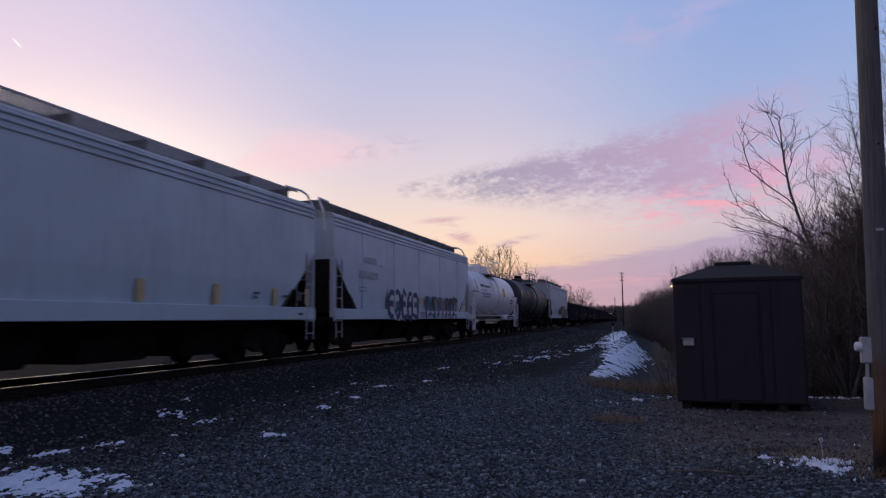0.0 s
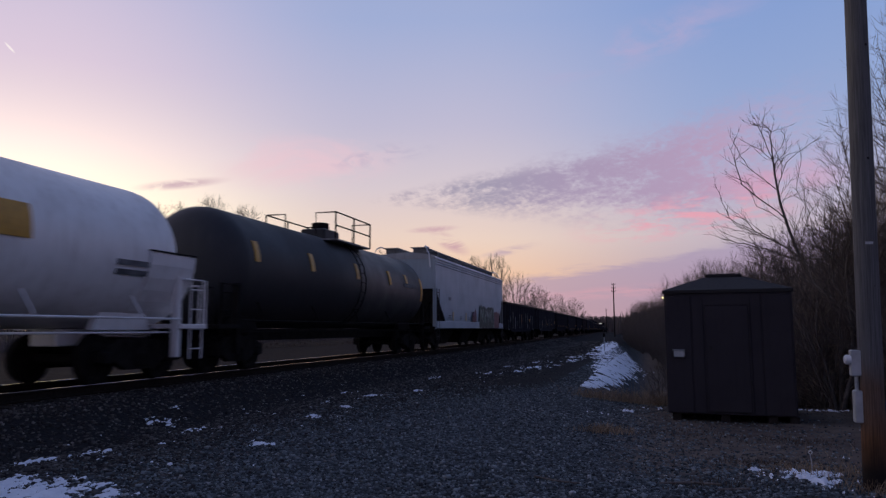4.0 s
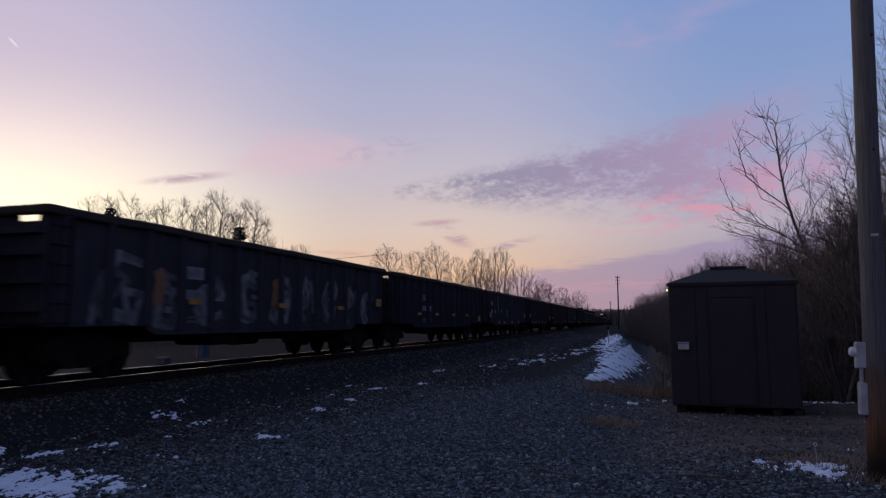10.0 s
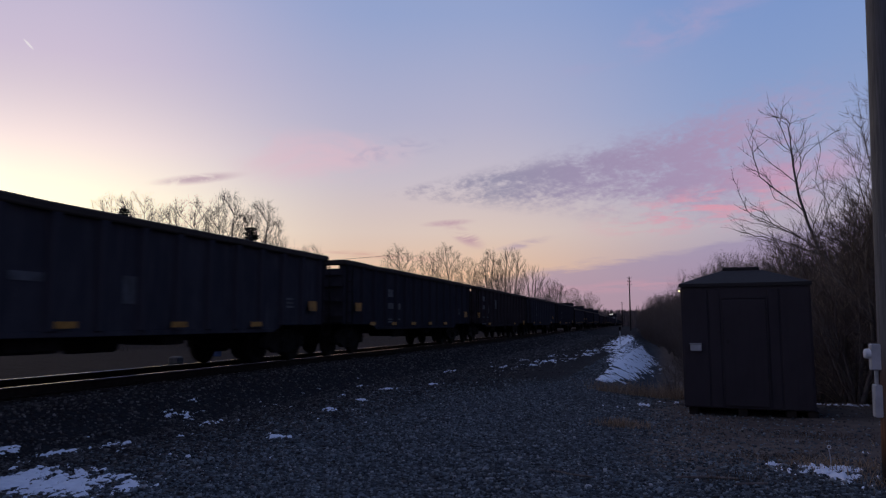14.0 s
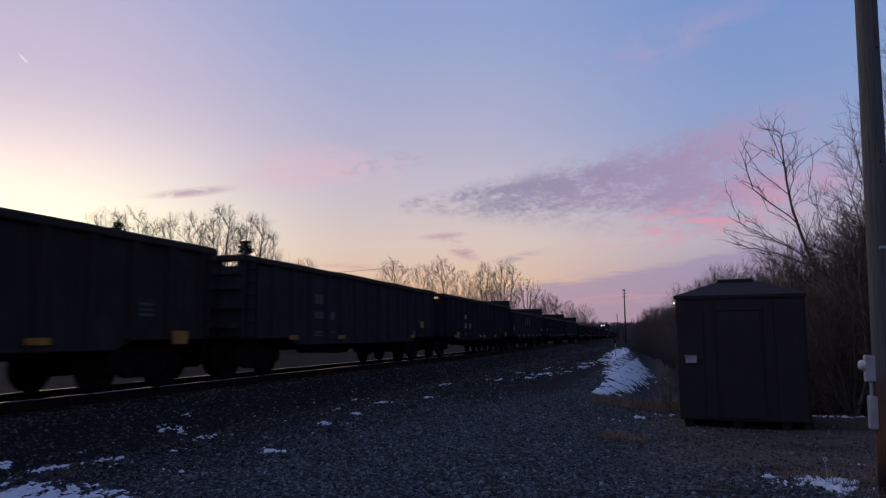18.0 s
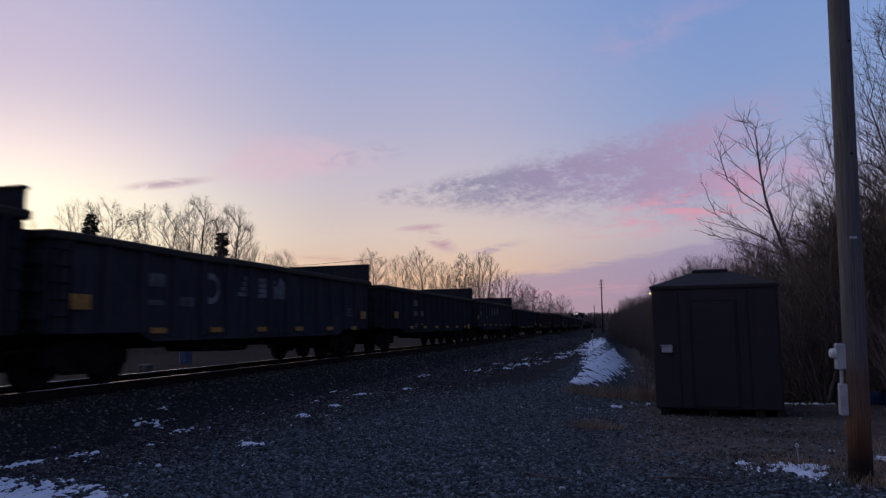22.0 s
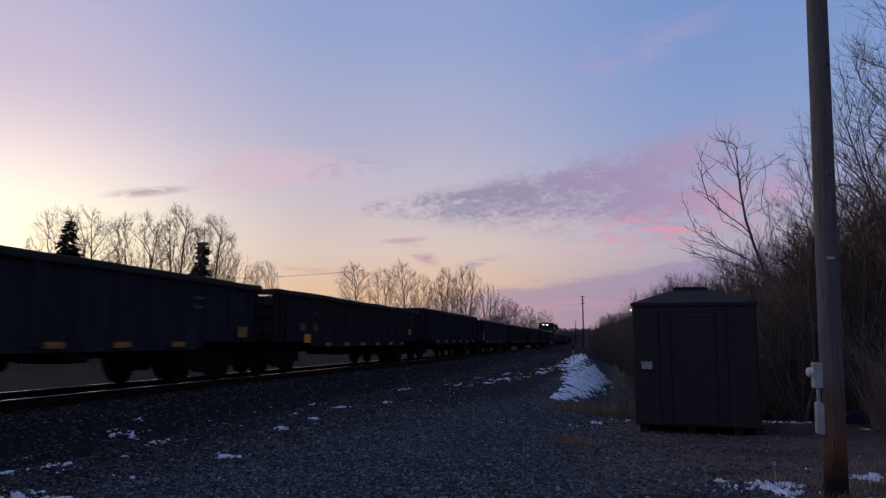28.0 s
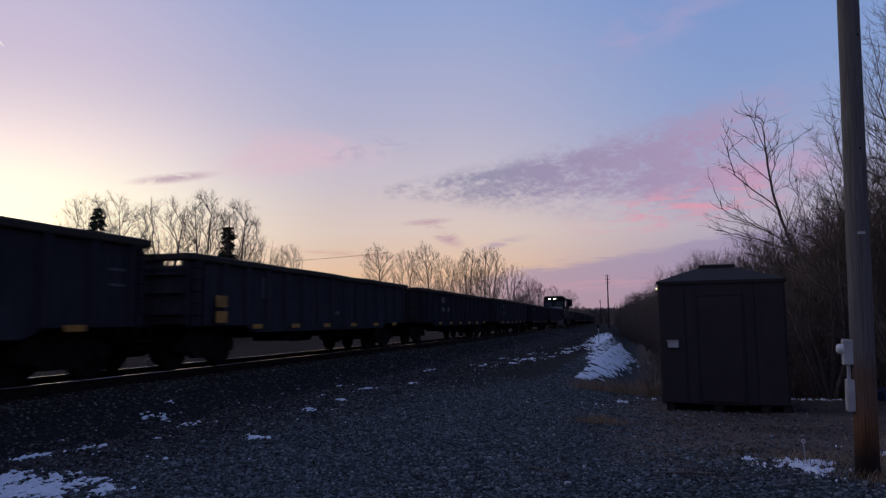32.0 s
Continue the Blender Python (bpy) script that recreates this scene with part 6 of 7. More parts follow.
def make_woods():
    rng = random.Random(31)
    wood = "bare trees of the wood"
    far = "bare trees beyond the railway"
    # the tall neighbours of the leaning tree, their crowns drawn towards the open yard
    for x, y, h, kind, turn in ((16.9, 22.4, 8.6, "hickory", 0.2), (16.6, 20.6, 8.6, "maple", -0.3), (17.4, 19.2, 9.6, "hickory", 0.1), (16.9, 17.4, 9.0, "birch", 0.4), (17.3, 15.4, 9.6, "hickory", -0.2), (16.6, 13.6, 9.0, "maple", 0.2), (18.2, 21.0, 9.8, "birch", 0.6), (18.6, 17.0, 10.6, "maple", -0.5), (18.9, 14.2, 10.4, "hickory", 0.3), (17.6, 24.6, 7.4, "cherry", 0.2)):
        tree("bare_tree", "tall leafless tree leaning out of the wood", wood, kind, stand(x, y, h, turn))
    for i in range(46):
        y = 13.5 + 34 * rng.random() ** 1.3
        x = 17.6 + rng.uniform(0, 9)
        tree("bare_tree", "slim leafless tree deep in the wood", wood, rng.choice(("maple", "birch", "hickory", "cherry")), stand(x, y, rng.uniform(6.2, 9.0) * (0.72 if x < 19.5 and y > 24 else 1.0), rng.uniform(-1.0, 1.0)))
    for i in range(34):
        y = rng.uniform(11.5, 22.0)
        x = 16.9 + 0.10 * (y - 11) + 5.5 * rng.random() ** 1.2
        tree("bare_tree", "slim leafless tree at the edge of the wood", wood, rng.choice(("hickory", "cherry", "maple", "birch")), stand(x, y, rng.uniform(5.5, 8.6) * (1 + 0.03 * (x - 17)), rng.uniform(-0.9, 0.9)))
    for i in range(26):
        tree("bare_tree", "slim leafless tree at the edge of the wood", wood, rng.choice(("hickory", "cherry", "maple")), stand(rng.uniform(15.9, 18.8), rng.uniform(16.0, 25.5), rng.uniform(3.6, 5.8), rng.uniform(-0.9, 0.9)))
    for i in range(70):
        y = rng.uniform(12.0, 40.0)
        x = 18.0 + 0.06 * (y - 12) + rng.uniform(0, 7)
        tree("bare_tree", "slim leafless tree deep in the wood", wood, rng.choice(("cherry", "birch", "maple")), stand(x, y, rng.uniform(4.6, 6.4), rng.uniform(0, 6.3), None, 1.25))
    for i in range(40):
        y = rng.uniform(17.5, 27.0)
        x = 15.9 + 0.02 * (27 - y) + rng.uniform(0, 3.0)
        tree("bare_tree", "slim leafless tree at the edge of the wood", wood, rng.choice(("cherry", "birch", "maple", "hickory")), stand(x, y, rng.uniform(4.4, 6.2), rng.uniform(-1.5, 1.5), None, 1.15))
    for i in range(44):
        y = 24.0 + 60 * rng.random() ** 1.4
        x = 14.6 - 0.03 * (y - 24) + track_x(y) + rng.uniform(0.3, 4.0)
        tree("bare_tree", "slim leafless tree above the bank", wood, rng.choice(("cherry", "birch", "maple")), stand(x, y, rng.uniform(5.4, 7.0) * (1 + 0.006 * (y - 24)), rng.uniform(0, 6.3), None, 1.2))
    for i in range(60):
        y = rng.uniform(11.5, 30.0)
        x = 16.6 + 0.04 * (y - 12) + rng.uniform(0, 4.5)
        tree("thicket_bush", "dense leafless brush inside the wood", "brush in the wood", "scrub", stand(x, y, rng.uniform(2.8, 4.6), rng.uniform(0, 6.3)), "bush")
    # the thicket that lines the bank
    for i in range(84):
        y = 17.2 + 118 * (i / 84) ** 1.5 + rng.uniform(-0.5, 0.5)
        edge = 13.5 + 0.5 * ease(22, 34, y) - 0.045 * (y - 17) + track_x(y)
        for k in range(2):
            x = edge + (rng.uniform(0.0, 1.2) if k == 0 else rng.uniform(1.6, 5.0))
            s = rng.uniform(3.0, 4.4) * (1.0 + 0.4 * k) * (1 + 0.25 * ease(30, 60, y))
            if y < 21 and x < 14.2:
                continue
            tree("thicket_bush", "dense leafless brush along the railway bank", "brush on the bank", "brush" if rng.random() < 0.6 else "bramble", stand(x, y, s, rng.uniform(0, 6.3)), "bush")
    for x, y, s in ((11.4, 17.9, 0.34), (11.0, 18.8, 0.3), (11.9, 19.6, 0.42), (12.6, 18.4, 0.5), (13.2, 18.6, 0.6), (14.6, 18.4, 0.75), (12.0, 21.5, 0.5), (12.4, 23.5, 0.6), (11.9, 25.5, 0.55), (12.6, 27.0, 0.7), (12.9, 20.6, 0.6), (17.3, 14.9, 0.85), (16.2, 18.4, 0.95), (17.2, 13.2, 0.9), (18.0, 15.6, 1.0), (15.0, 19.5, 0.9), (17.6, 12.0, 0.9)):
        tree("thicket_bush", "dense leafless brush at the wood's edge", "brush on the bank", "bramble" if s < 0.7 else "scrub", stand(x, y, s * 4.6, rng.uniform(0, 6.3)), "bush")
    # trees beyond the railway
    for x, y, top, kind, slim in ((-47.0, 64.0, 15.5, "oak", 1.0), (-44.3, 66.0, 15.9, "willow", 1.1), (-41.0, 69.0, 15.7, "aspen", 1.25), (-37.4, 71.5, 16.6, "poplar", 1.25), (-34.2, 73.5, 15.6, "poplar", 1.35), (-46.0, 60.0, 11.3, "elm", 0.7), (-43.2, 70.5, 11.0, "elm", 0.8), (-32.9, 76.0, 11.4, "elm", 0.8), (-35.9, 76.0, 10.6, "elm", 0.8), (-40.1, 97.0, 13.0, "aspen", 1.0), (-55.5, 62.0, 12.0, "elm", 1.0),
                                  (-39.8, 136.0, 17.0, "willow", 1.05), (-35.1, 138.0, 15.6, "oak", 0.9), (-30.6, 139.0, 17.3, "willow", 0.95), (-26.9, 140.0, 14.2, "oak", 0.9), (-22.4, 141.0, 15.7, "poplar", 1.2), (-18.4, 142.0, 16.2, "aspen", 1.05), (-24.9, 143.0, 12.2, "elm", 0.8), (-20.6, 144.0, 12.0, "elm", 0.8), (-14.2, 144.0, 12.4, "elm", 1.0), (-10.4, 147.0, 9.6, "elm", 1.0), (-28.5, 141.0, 9.5, "elm", 0.8), (-33.0, 142.0, 8.6, "elm", 0.8), (-19.5, 215.0, 12.4, "oak", 1.3), (-14.6, 218.0, 11.0, "oak", 1.1), (-24.0, 214.0, 11.0, "elm", 1.1), (-11.5, 236.0, 10.5, "elm", 1.1)):
        words = {"oak": "leafless spreading tree beyond the railway", "willow": "leafless round-crowned tree beyond the railway", "elm": "low leafless many-stemmed tree beyond the railway"}
        tree("bare_tree", words.get(kind, "tall slender leafless tree beyond the railway"), far, kind, stand(x, y, top + 0.8, rng.uniform(-0.4, 0.4), -0.8, slim))
    for i in range(16):
        x, y = -26 + 14 * i / 15 + rng.uniform(-1.5, 1.5), 142 + 6 * i + rng.uniform(0, 6)
        tree("thicket_bush", "leafless brush beyond the railway", "brush beyond the railway", "brush", stand(x, y, rng.uniform(6.0, 9.5), rng.uniform(0, 6.3), -0.9), "bush")


def make_spruce(x, y, top, wide, seed, name="spruce_tree", label="dark pointed spruce among bare trees", ragged=0.22, taper=0.9):
    t = empty(name, label, "tree", "evergreens beyond the railway")
    t.matrix_basis = pose(x, y, -0.8)
    part("trunk", Mesh().tube([(0, 0, 0), (0, 0, top)], [0.22, 0.03], 8), BARK, t)
    rng = random.Random(seed)
    m = Mesh()
    z, tall = 1.5, top + 0.6
    while z < tall - 0.2:
        f = (z - 1.5) / (tall - 1.5)
        reach = wide * (1 - f) ** taper + 0.08
        for k in range(13 if f < 0.75 else 7):
            a = rng.uniform(0, 6.283)
            long = reach * rng.uniform(1 - 2 * ragged, 1.0)
            if long < 0.05:
                continue
            c, s = math.cos(a), math.sin(a)
            for j in range(9):  # sprays of needles hang along the bough
                u = (j + rng.random()) / 9
                bx, bz = long * u, z + 0.05 * long * u - 0.30 * long * u * u
                w, h = 0.16 + 0.26 * (1 - u * 0.6), 0.10 + 0.14 * rng.random()
                e = rng.uniform(-0.5, 0.5)
                m.add([(c * bx, s * bx, bz + 0.06), (c * (bx + w) - s * w * (e + 0.5), s * (bx + w) + c * w * (e + 0.5), bz - 0.04), (c * (bx + w * 0.6), s * (bx + w * 0.6), bz - h), (c * (bx + w) + s * w * (0.6 - e), s * (bx + w) - c * w * (0.6 - e), bz - 0.02)], [(0, 1, 2), (0, 2, 3), (0, 3, 1)])
        z += 0.26
    part("crown", m, NEEDLE, t, "drooping dark needle boughs")


make_woods()
make_spruce(-42.6, 60.5, 13.1, 4.2, 6)
make_spruce(-35.1, 72.6, 12.5, 2.2, 7, "evergreen_tree", "narrow ragged dark evergreen among bare trees", 0.5, 0.5)


def quick(name, verts, quads, mat):
    """One mesh from arrays of corners and of four-sided faces."""
    me = bpy.data.meshes.new(name)
    me.vertices.add(len(verts))
    me.vertices.foreach_set("co", np.asarray(verts, np.float32).ravel())
    me.loops.add(quads.size)
    me.loops.foreach_set("vertex_index", quads.astype(np.int32).ravel())
    me.polygons.add(len(quads))
    me.polygons.foreach_set("loop_start", (np.arange(len(quads)) * quads.shape[1]).astype(np.int32))
    me.update(calc_edges=True)
    me.materials.append(mat)
    return new(name, me)


def sticks(rng, base, height, width, lean):
    """Upright slivers, each of three joints, for far woods and grass."""
    n = len(base)
    a = rng.uniform(0, 2 * np.pi, n)
    out = rng.normal(0, lean, (n, 2)) * height[:, None]
    side = np.stack([np.cos(a), np.sin(a), np.zeros(n)], 1) * width[:, None]
    v = np.zeros((n, 6, 3))
    for k, (f, w) in enumerate(((0.0, 1.0), (0.55, 0.8), (1.0, 0.25))):
        mid = base.copy()
        mid[:, :2] += out * f ** 1.6
        mid[:, 2] += height * f
        v[:, 2 * k] = mid - side * w
        v[:, 2 * k + 1] = mid + side * w
    q = np.array([[0, 1, 3, 2], [2, 3, 5, 4]])
    return v.reshape(-1, 3), (np.arange(n)[:, None, None] * 6 + q[None]).reshape(-1, 4)


def make_far_wood():
    rng = np.random.default_rng(9)
    n = 26000
    ang = rng.uniform(-math.pi, math.pi, n)
    dist = rng.uniform(330, 420, n)
    b = np.stack([EYE[0] + dist * np.sin(ang), dist * np.cos(ang), np.full(n, -3.0)], 1)
    top = np.array([7.8 + 3.5 * noise.noise((a * 9.0, 2.0, 0.3)) + 2.0 * noise.noise((a * 40.0, 1.0, 0.3)) for a in ang])
    keep = np.abs(b[:, 0] - track_x(np.clip(b[:, 1], 0, 500))) > 6
    v, q = sticks(rng, b[keep], (top * rng.uniform(0.6, 1.15, n))[keep] + 2.0, rng.uniform(0.10, 0.35, n)[keep], 0.08)
    # and a dense stand that closes the view behind the far end of the line, with a hedge across the field
    n = 5000
    b = np.stack([rng.uniform(-150, 10, n), rng.uniform(645, 690, n), np.full(n, -5.0)], 1)
    v2, q2 = sticks(rng, b, rng.uniform(9.0, 15.0, n), rng.uniform(0.3, 0.9, n), 0.06)
    n = 9000
    y = rng.uniform(-30, 130, n)
    b = np.stack([-44 + rng.normal(0, 3, n) + track_x(y), y, np.full(n, -1.2)], 1)
    v3, q3 = sticks(rng, b, rng.uniform(0.5, 1.7, n), rng.uniform(0.02, 0.07, n), 0.2)
    q = np.concatenate([q, q2 + len(v), q3 + len(v) + len(v2)])
    v = np.concatenate([v, v2, v3])
    tagged(quick("far_wood", v, q, ASH), "brown leafless woods along the horizon", "woods", kind="stuff")
    # the inside of the wood: thin stems and saplings past counting
    n = 9000
    y = 13.0 + 110 * rng.uniform(0, 1, n) ** 1.4
    x = 15.0 - 0.03 * (y - 17) + track_x(y) + rng.uniform(0.4, 16, n) ** 1.0
    keep = (y > 19) | (x > 17.0)
    b = np.stack([x, y, [ground_z(p, r) - 0.05 for p, r in zip(x, y)]], 1)[keep]
    hgt = rng.uniform(0.6, 3.4, n)[keep]
    v, q = sticks(rng, b, hgt, rng.uniform(0.005, 0.016, n)[keep], 0.38)
    tagged(quick("saplings", v, q, BRUSHWOOD), "thin brown saplings and stems filling the wood", "undergrowth", kind="stuff")
    n = 8000
    y = rng.uniform(11.0, 20.0, n)
    x = 15.4 + rng.uniform(0, 1, n) ** 1.5 * 6 + 0.15 * np.abs(15 - y)
    b = np.stack([x, y, [ground_z(p, r) - 0.05 for p, r in zip(x, y)]], 1)
    v, q = sticks(rng, b, rng.uniform(0.25, 2.3, n), rng.uniform(0.003, 0.008, n), 0.42)
    tagged(quick("undergrowth", v, q, SAPLING), "tan dead stems and saplings at the wood's edge", "undergrowth", kind="stuff")
    # brown weeds across the field beyond the railway
    n = 9000
    y = rng.uniform(-6, 110, n)
    x = -22.0 - 42 * rng.uniform(0, 1, n) ** 1.6 + track_x(y)
    b = np.stack([x, y, [ground_z(p, r) - 0.03 for p, r in zip(x, y)]], 1)
    v, q = sticks(rng, b, rng.uniform(0.12, 0.4, n), rng.uniform(0.006, 0.016, n), 0.6)
    tagged(quick("field_weeds", v, q, WEED), "tall dry brown weeds beyond the railway", "weeds", kind="stuff")


make_far_wood()

# ---- snow, stones and grass ----
# x, y, half width, half length of each snow patch
DRIFTS_NEAR = [(3.66, 10.04, 0.25, 0.44), (2.51, 11.17, 0.15, 0.30), (2.86, 10.45, 0.20, 0.24), (2.79, 10.13, 0.14, 0.22), (4.04, 8.86, 0.18, 0.26), (3.63, 7.98, 0.25, 0.46), (3.38, 7.45, 0.28, 0.44),
               (5.42, 9.14, 0.28, 0.16), (4.73, 12.33, 0.22, 0.22), (4.26, 16.03, 0.20, 0.5), (3.88, 14.65, 0.16, 0.34), (3.58, 12.46, 0.24, 0.16), (3.97, 13.51, 0.12, 0.18), (3.37, 16.94, 0.16, 0.44),
               (4.87, 17.98, 0.15, 0.55), (3.88, 22.75, 0.22, 0.8), (4.97, 30.2, 0.32, 1.3), (4.66, 7.72, 0.16, 0.10), (5.02, 7.66, 0.22, 0.08), (4.62, 5.85, 0.82, 0.55), (5.07, 6.44, 0.22, 0.12),
               (3.87, 13.02, 0.14, 0.14), (4.67, 13.86, 0.18, 0.14), (2.97, 7.0, 0.2, 0.25)]
DRIFTS_FAR = [(11.85, 8.9, 0.3, 0.14), (12.1, 8.55, 0.4, 0.22), (12.35, 8.74, 0.4, 0.2), (12.47, 8.33, 0.45, 0.24), (12.72, 8.42, 0.4, 0.2), (12.72, 8.2, 0.35, 0.16), (12.42, 7.92, 0.22, 0.2), (12.95, 8.62, 0.3, 0.12),
              (13.5, 8.25, 0.4, 0.16), (9.8, 14.5, 0.4, 0.2), (10.2, 15.2, 0.5, 0.2), (10.6, 15.9, 0.45, 0.2), (13.75, 16.45, 0.5, 0.3), (14.3, 16.4, 0.5, 0.22), (15.3, 15.45, 0.34, 0.25), (6.75, 32.46, 0.5, 1.2), (4.34, 32.29, 0.24, 1.0),
              (6.62, 43.38, 0.55, 2.7), (7.1, 49.2, 0.55, 3.5), (5.9, 27.05, 0.3, 0.8), (13.42, 9.75, 0.4, 0.35), (4.94, 43.4, 0.3, 1.8), (5.6, 36.0, 0.7, 2.4), (6.9, 38.0, 0.8, 2.6), (6.0, 30.0, 0.8, 1.8), (5.0, 26.0, 0.6, 1.6), (12.65, 15.85, 0.5, 0.12)]


def drape(name, x0, x1, y0, y1, step, depth_of, label):
    nx, ny = int((x1 - x0) / step[0]) + 1, int((y1 - y0) / step[1]) + 1
    depth = np.zeros((ny, nx))
    verts = np.zeros((ny, nx, 3))
    for j in range(ny):
        for i in range(nx):
            x, y = x0 + i * step[0], y0 + j * step[1]
            d = depth_of(x, y)
            depth[j, i] = d
            verts[j, i] = (x, y, ground_z(x, y) + min(0.035, 0.06 * d) if d > 0 else ground_z(x, y) - 0.01)
    j, i = np.nonzero((depth[:-1, :-1] > 0) | (depth[1:, :-1] > 0) | (depth[:-1, 1:] > 0) | (depth[1:, 1:] > 0))
    a = j * nx + i
    return verts.reshape(-1, 3), np.stack([a, a + 1, a + nx + 1, a + nx], 1)


def make_snow():
    allv, allq, k = [], [], 0

    def add(v, q):
        nonlocal k
        if len(q):
            used, inv = np.unique(q, return_inverse=True)
            allv.append(v[used])
            allq.append(inv.reshape(-1, 4) + k)
            k += len(used)

    for x, y, a, b in DRIFTS_NEAR + DRIFTS_FAR:
        def depth(px, py):
            r = math.hypot((px - x) / a, (py - y) / b)
            return (1.05 if a == 0.82 else (0.30 if 7.7 < y < 10 and x > 9 else 0.0 if y > 7.7 and x > 9 else -0.05 if y > 25 else 0.34 if a > 0.19 else 0.22)) - r + 1.2 * noise.noise((px * 5.0, py * 1.8, x)) + 1.1 * noise.noise((px * 19, py * 7, 2.0)) + 0.6 * noise.noise((px * 55, py * 22, 4.0))
        add(*drape("snow", x - a * 1.6, x + a * 1.6, y - b * 1.6, y + b * 1.6, (max(0.012, a / 34), max(0.02, b / 30)), depth, ""))

    specks = random.Random(91)
    for _ in range(70):
        x, y = specks.uniform(2.6, 6.2), 6.3 + 26 * specks.random() ** 1.3
        a, b = specks.uniform(0.02, 0.07), specks.uniform(0.02, 0.05) * (1 + 0.05 * y)

        def fleck(px, py):
            return 0.3 * (0.55 - math.hypot((px - x) / a, (py - y) / b) + 1.3 * noise.noise((px * 37, py * 19, x)))
        add(*drape("snow", x - a * 1.5, x + a * 1.5, y - b * 1.5, y + b * 1.5, (a / 3.5, b / 3.5), fleck, ""))

    def bank(px, py):
        # the snow lies between two ragged lines that run along the slope
        u = px - track_x(py)
        lo = float(np.interp(py, (19.5, 27.5, 38.0, 58.0, 87.0), (8.9, 8.6, 8.0, 6.9, 6.0)))
        hi = float(np.interp(py, (19.5, 23.5, 30.0, 37.0, 50.0, 60.0, 71.0, 87.0), (9.1, 9.5, 10.0, 10.3, 10.8, 10.3, 9.4, 8.7)))
        k = (u - lo) / (hi - lo)
        d = 0.50 - 4.6 * max(0.0, abs(k - 0.50) - 0.26) - 1.2 * max(0.0, 20.6 - py) - 0.05 * max(0.0, py - 70.0)
        bare = 0.75 + 0.5 * max(0.0, 0.6 - k)
        return d + 0.5 * noise.noise((px * 0.5, py * 0.35, 5.0)) + bare * noise.noise((px * 1.2, py * 0.8, 1.0)) + 0.9 * noise.noise((px * 3.0, py * 1.7, 1.0)) + 1.4 * noise.noise((px * 5, py * 3.4, 3.0)) - 0.2
    add(*drape("snow", 5.0, 11.4, 18.0, 96.0, (0.055, 0.11), bank, ""))
    ob = quick("snow_patches", np.concatenate(allv), np.concatenate(allq), SNOW)
    for p in ob.data.polygons:
        p.use_smooth = True
    tagged(ob, "thin ragged patches of old snow", "snow", kind="stuff")


make_snow()


def rocks(name, rng, xy, size, lift, mat, label):
    """Crushed stones, each a jittered six-sided block."""
    n = len(xy)
    cube = np.array([(x, y, z) for z in (-1, 1) for y in (-1, 1) for x in (-1, 1)], float)
    v = cube[None] * rng.uniform(0.45, 1.0, (n, 8, 3)) * rng.uniform(0.6, 1.25, (n, 1, 3))
    a, b = rng.uniform(0, 6.283, n), rng.uniform(-0.6, 0.6, n)
    ca, sa, cb, sb = np.cos(a), np.sin(a), np.cos(b), np.sin(b)
    x, y, z = v[..., 0], v[..., 1], v[..., 2]
    y, z = y * cb[:, None] - z * sb[:, None], y * sb[:, None] + z * cb[:, None]
    x, y = x * ca[:, None] - y * sa[:, None], x * sa[:, None] + y * ca[:, None]
    v = np.stack([x, y, z * 0.7], -1) * size[:, None, None]
    v[..., 0] += xy[:, None, 0]
    v[..., 1] += xy[:, None, 1]
    v[..., 2] += np.array([ground_z(p, q) for p, q in xy])[:, None] + (lift * size)[:, None]
    q = np.array([(0, 2, 3, 1), (4, 5, 7, 6), (0, 1, 5, 4), (2, 6, 7, 3), (0, 4, 6, 2), (1, 3, 7, 5)])
    quads = (np.arange(n)[:, None, None] * 8 + q[None]).reshape(-1, 4)
    return tagged(quick(name, v.reshape(-1, 3), quads, mat), label, "stones", kind="stuff")


def make_stones():
    rng = np.random.default_rng(2)
    n = 150000
    y = 4.8 + 75 * rng.uniform(0, 1, n) ** 3.2
    x = 4.2 + 9.3 * rng.uniform(0, 1, n) + rng.normal(0, 0.4, n)
    keep = ((y < 15 + 7 * rng.random(n)) | (x > 8.0)) & ((x < 10.6 + rng.normal(0, 0.7, n)) | (y < 9.2 + rng.normal(0, 0.5, n)) | (rng.random(n) < 0.3)) & ((y < 19) | (x < 8.8))
    xy = np.stack([x, y], 1)[keep]
    rocks("yard_stones", rng, xy, rng.uniform(0.007, 0.021, len(xy)) * (1 + np.maximum(0.0, xy[:, 1] - 14) * 0.03) * (1 + 0.7 * (rng.random(len(xy)) > 0.95)), 0.25, STONE, "loose blue-grey crushed stone of the yard")
    n = 90000
    y = 3.5 + 90 * rng.uniform(0, 1, n) ** 2.3
    x = np.where(rng.random(n) < 0.66, rng.uniform(-2.6, 3.6, n), 3.4 + np.abs(rng.normal(0, 1.3, n))) + track_x(y)
    xy = np.stack([x, y], 1)
    rocks("ballast_stones", rng, xy, rng.uniform(0.013, 0.030, n) * (1 + np.maximum(0.0, y - 14) * 0.03), 0.2, BALLAST, "dark crushed stone ballast beside the rails")


make_stones()


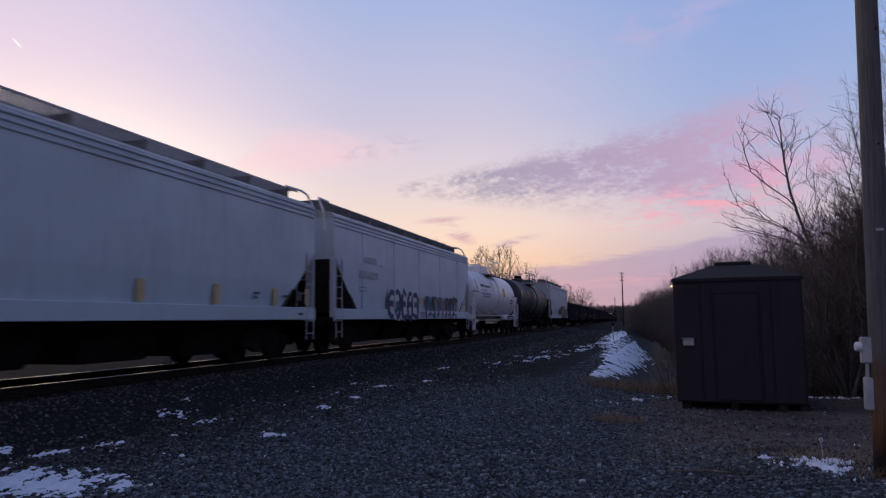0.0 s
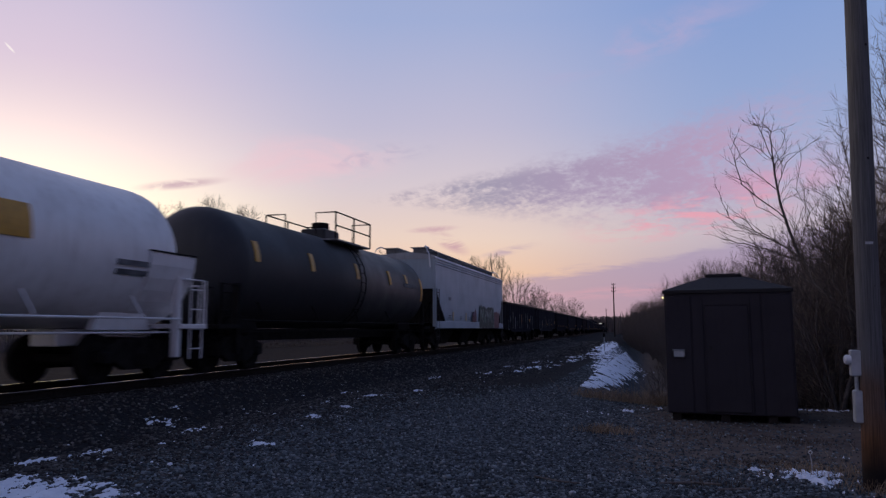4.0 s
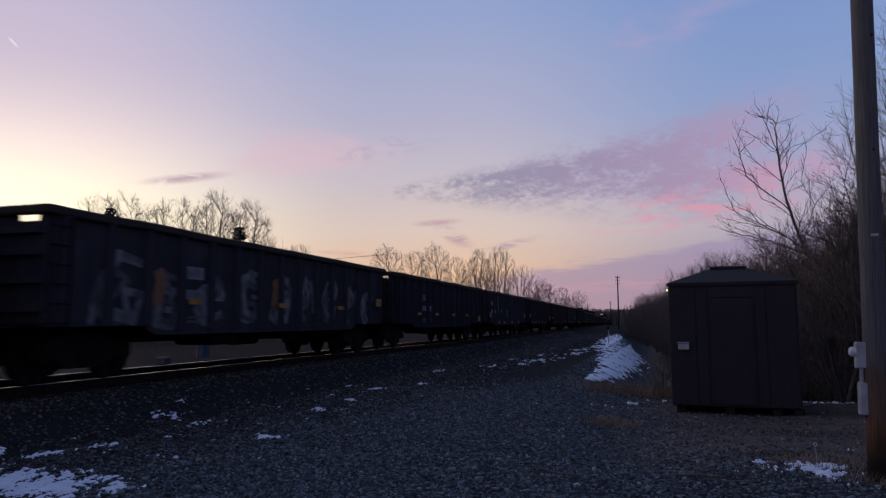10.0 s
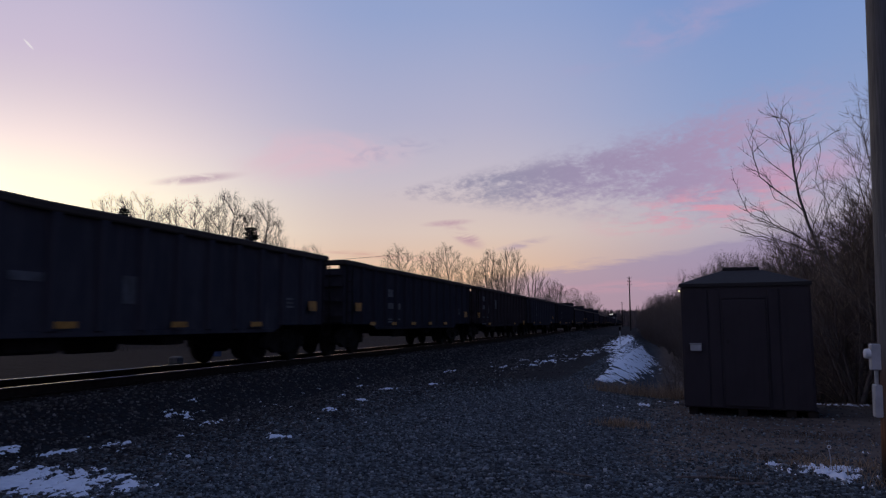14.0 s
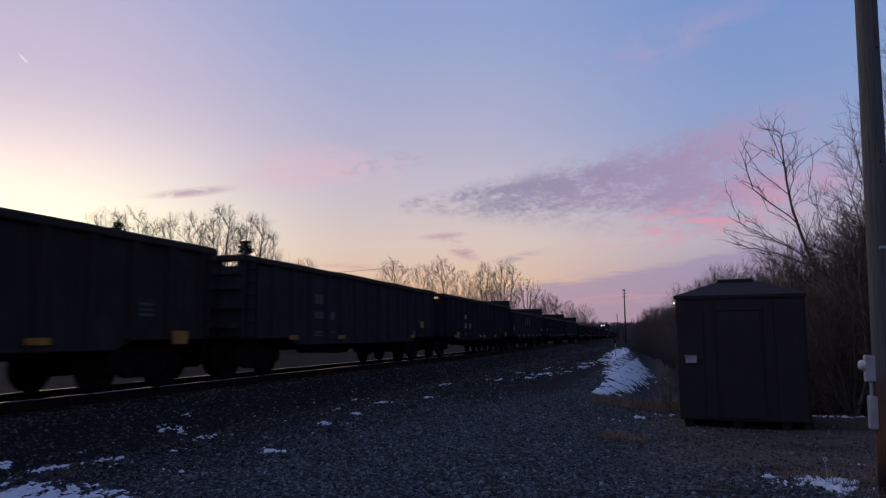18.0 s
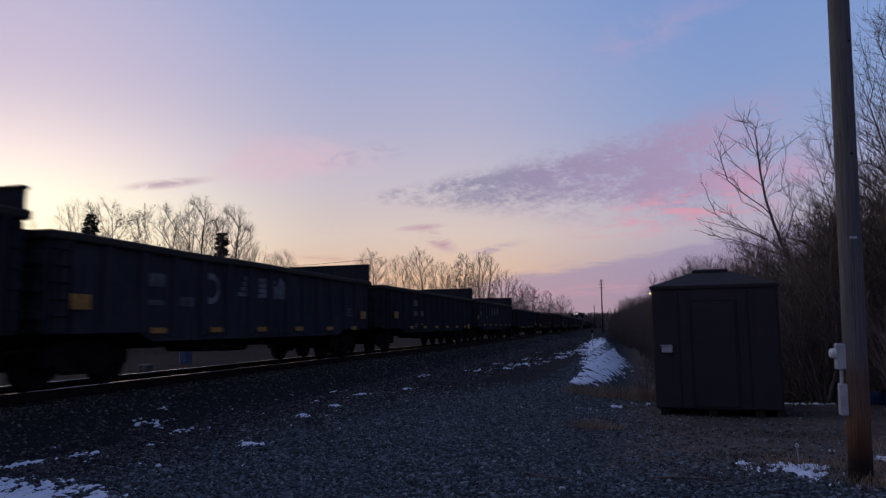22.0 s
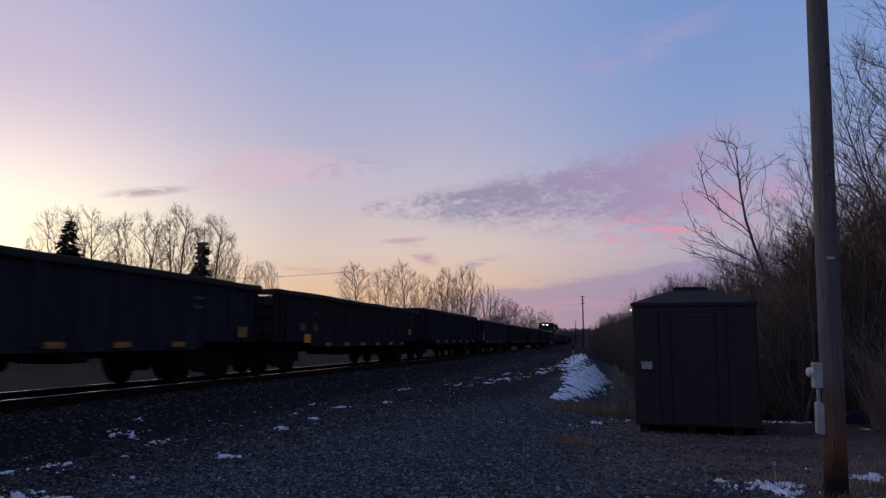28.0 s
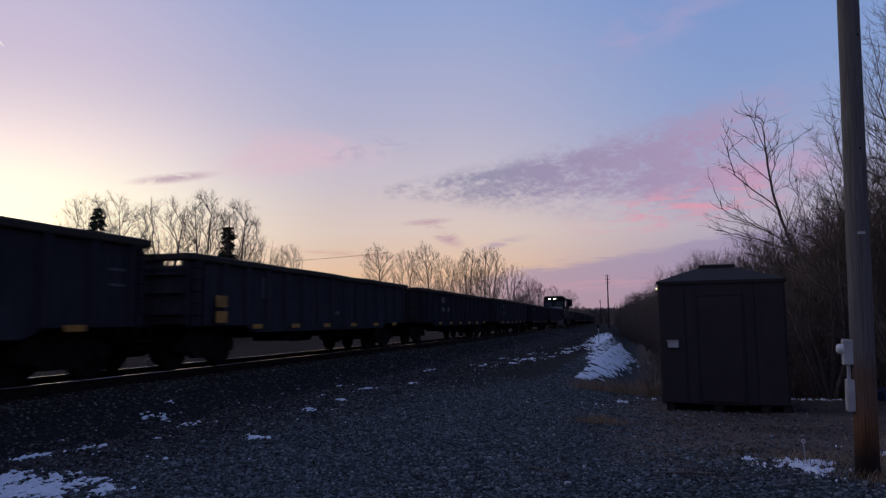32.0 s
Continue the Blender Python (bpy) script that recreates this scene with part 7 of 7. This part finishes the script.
def make_bank_weeds():
    rng = np.random.default_rng(14)
    n = 1100
    y = rng.uniform(17.0, 30.0, n)
    x = np.where(rng.random(n) < 0.6, rng.normal(11.2, 0.5, n), rng.normal(10.2, 0.7, n))
    keep = (x > 10.4) | (y < 19.2)
    b = np.array([(p, r, ground_z(p, r) - 0.02) for p, r in zip(x, y)])[keep]
    v, q = sticks(rng, b, rng.uniform(0.15, 0.7, n)[keep], rng.uniform(0.002, 0.005, n)[keep], 0.4)
    tagged(quick("bank_weeds", v, q, STRAW), "dry brown weeds on the snowy bank", "weeds", kind="stuff")


make_bank_weeds()


def tuft(x, y, r, n, h, seed):
    rng = np.random.default_rng(seed)
    b = rng.normal(0, r * 0.5, (n, 2)) * (1.3, 0.9) + (x, y)
    base = np.array([(p, q, ground_z(p, q) - 0.01) for p, q in b])
    v, q = sticks(rng, base, rng.uniform(0.4, 1.0, n) * h, rng.uniform(0.002, 0.0045, n), 0.45)
    tagged(quick("grass_tuft", v, q, STRAW if h > 0.12 else WEED), "tuft of dry straw-coloured grass", "grass", kind="stuff")


for k, (x, y, r, n, h) in enumerate(((10.0, 11.7, 0.30, 420, 0.16), (10.15, 17.2, 0.55, 600, 0.34), (9.4, 17.6, 0.35, 300, 0.3), (10.9, 16.6, 0.4, 380, 0.36), (13.0, 8.0, 0.35, 500, 0.14), (12.5, 8.9, 0.5, 420, 0.13), (11.9, 9.4, 0.5, 260, 0.10), (13.6, 8.9, 0.6, 520, 0.16), (14.2, 10.4, 0.7, 420, 0.2), (12.6, 11.6, 0.7, 260, 0.10), (11.4, 8.0, 0.35, 180, 0.09), (11.2, 12.0, 0.7, 200, 0.09))):
    tuft(x, y, r, n, h, 50 + k)


def make_litter():
    rng = np.random.default_rng(77)
    n = 2200
    x, y = rng.uniform(10.6, 15.5, n), rng.uniform(7.4, 17, n)
    b = np.array([(p, q, ground_z(p, q) + 0.012) for p, q in zip(x, y)])
    v, q = sticks(rng, b, rng.uniform(0.008, 0.03, n), rng.uniform(0.003, 0.010, n), 1.4)
    tagged(quick("leaf_litter", v, q, WEED), "scattered dead leaves and straw on the dirt", "leaf litter", kind="stuff")
    for pts, r in (([(10.75, 7.95), (11.05, 8.05), (11.35, 7.95)], 0.014), ([(9.45, 7.9), (9.7, 7.75), (9.95, 7.7)], 0.010), ([(11.3, 7.7), (11.6, 7.78)], 0.012)):
        m = Mesh().tube([(p, q, ground_z(p, q) + 0.02) for p, q in pts], r, 6)
        tagged(part("fallen_branch", m, BARK), "dark fallen branch lying on the stones", "branch", "fallen branches")
    for x, y, s in ((9.92, 7.25, 0.034), (10.95, 7.9, 0.022), (10.5, 7.6, 0.02)):
        m = Mesh().block(-s, s, -s * 0.8, s * 0.8, -0.01, s * 1.1, s * 0.35)
        tagged(part("pale_rock", m, GALV, at=(x, y, ground_z(x, y))), "pale chunk of rock among dark stones", "rock", "pale rocks")


make_litter()


def make_junk():
    """Things left in the field beyond the rails and at the wood's edge."""
    for x, y, w, d, h, mat, label in ((-12.1, 33.0, 0.5, 0.5, 0.7, BLUE_TARP, "blue plastic bin standing in the weeds"), (-9.2, 26.0, 0.5, 0.4, 0.3, DULL_BOX, "pale scrap box in the weeds")):
        m = Mesh().block(-w / 2, w / 2, -d / 2, d / 2, -0.05, h, 0.06)
        tagged(part("field_container", m, mat, at=(x, y, ground_z(x, y))), label, "container", "containers in the field")
    m = Mesh()
    for i in range(7):
        m.block(-0.5 + 0.13 * i, -0.36 + 0.13 * i, -0.2, 0.2, -0.05, 0.2 + 0.07 * math.sin(i * 1.3), 0.03)
    tub = Mesh().tube([(0, 0, -0.02), (0, 0, 0.05), (0, 0, 0.34), (0, 0, 0.38)], [0.17, 0.18, 0.21, 0.215], 16)
    tagged(part("white_tub", tub, WHITE_PAINT, at=(16.3, 17.4, ground_z(16.3, 17.4))), "white plastic tub standing by the wood", "tub")
    tagged(part("blue_tarp", m, BLUE_TARP, at=(15.75, 16.7, ground_z(15.75, 16.7))), "crumpled blue tarp on the ground by the wood", "tarp")


make_junk()


def motions():
    """The train rolls by at an almost even speed; its wheels turn with it."""
    times = [2.0 * k for k in range(17)]

    def place(s, t):
        y = s - SPEED * t - GAIN * t * t / 2
        return Matrix.Translation((track_x(y), y, track_z(y))) @ Matrix.Rotation(-math.atan(BEND * min(y, BEND_END)), 4, "Z") @ Matrix.Rotation(math.atan(track_z(y + 0.5) - track_z(y - 0.5)), 4, "X")

    for car, s in TRAIN:
        walk(car, [(t, place(s, t)) for t in times])
    turn = SPEED / 0.457
    for w in WHEELS:
        at = w.location.copy()
        walk(w, [(k / 15, Matrix.Translation(at) @ Matrix.Rotation(turn * k / 15, 4, "X")) for k in range(481)])


motions()
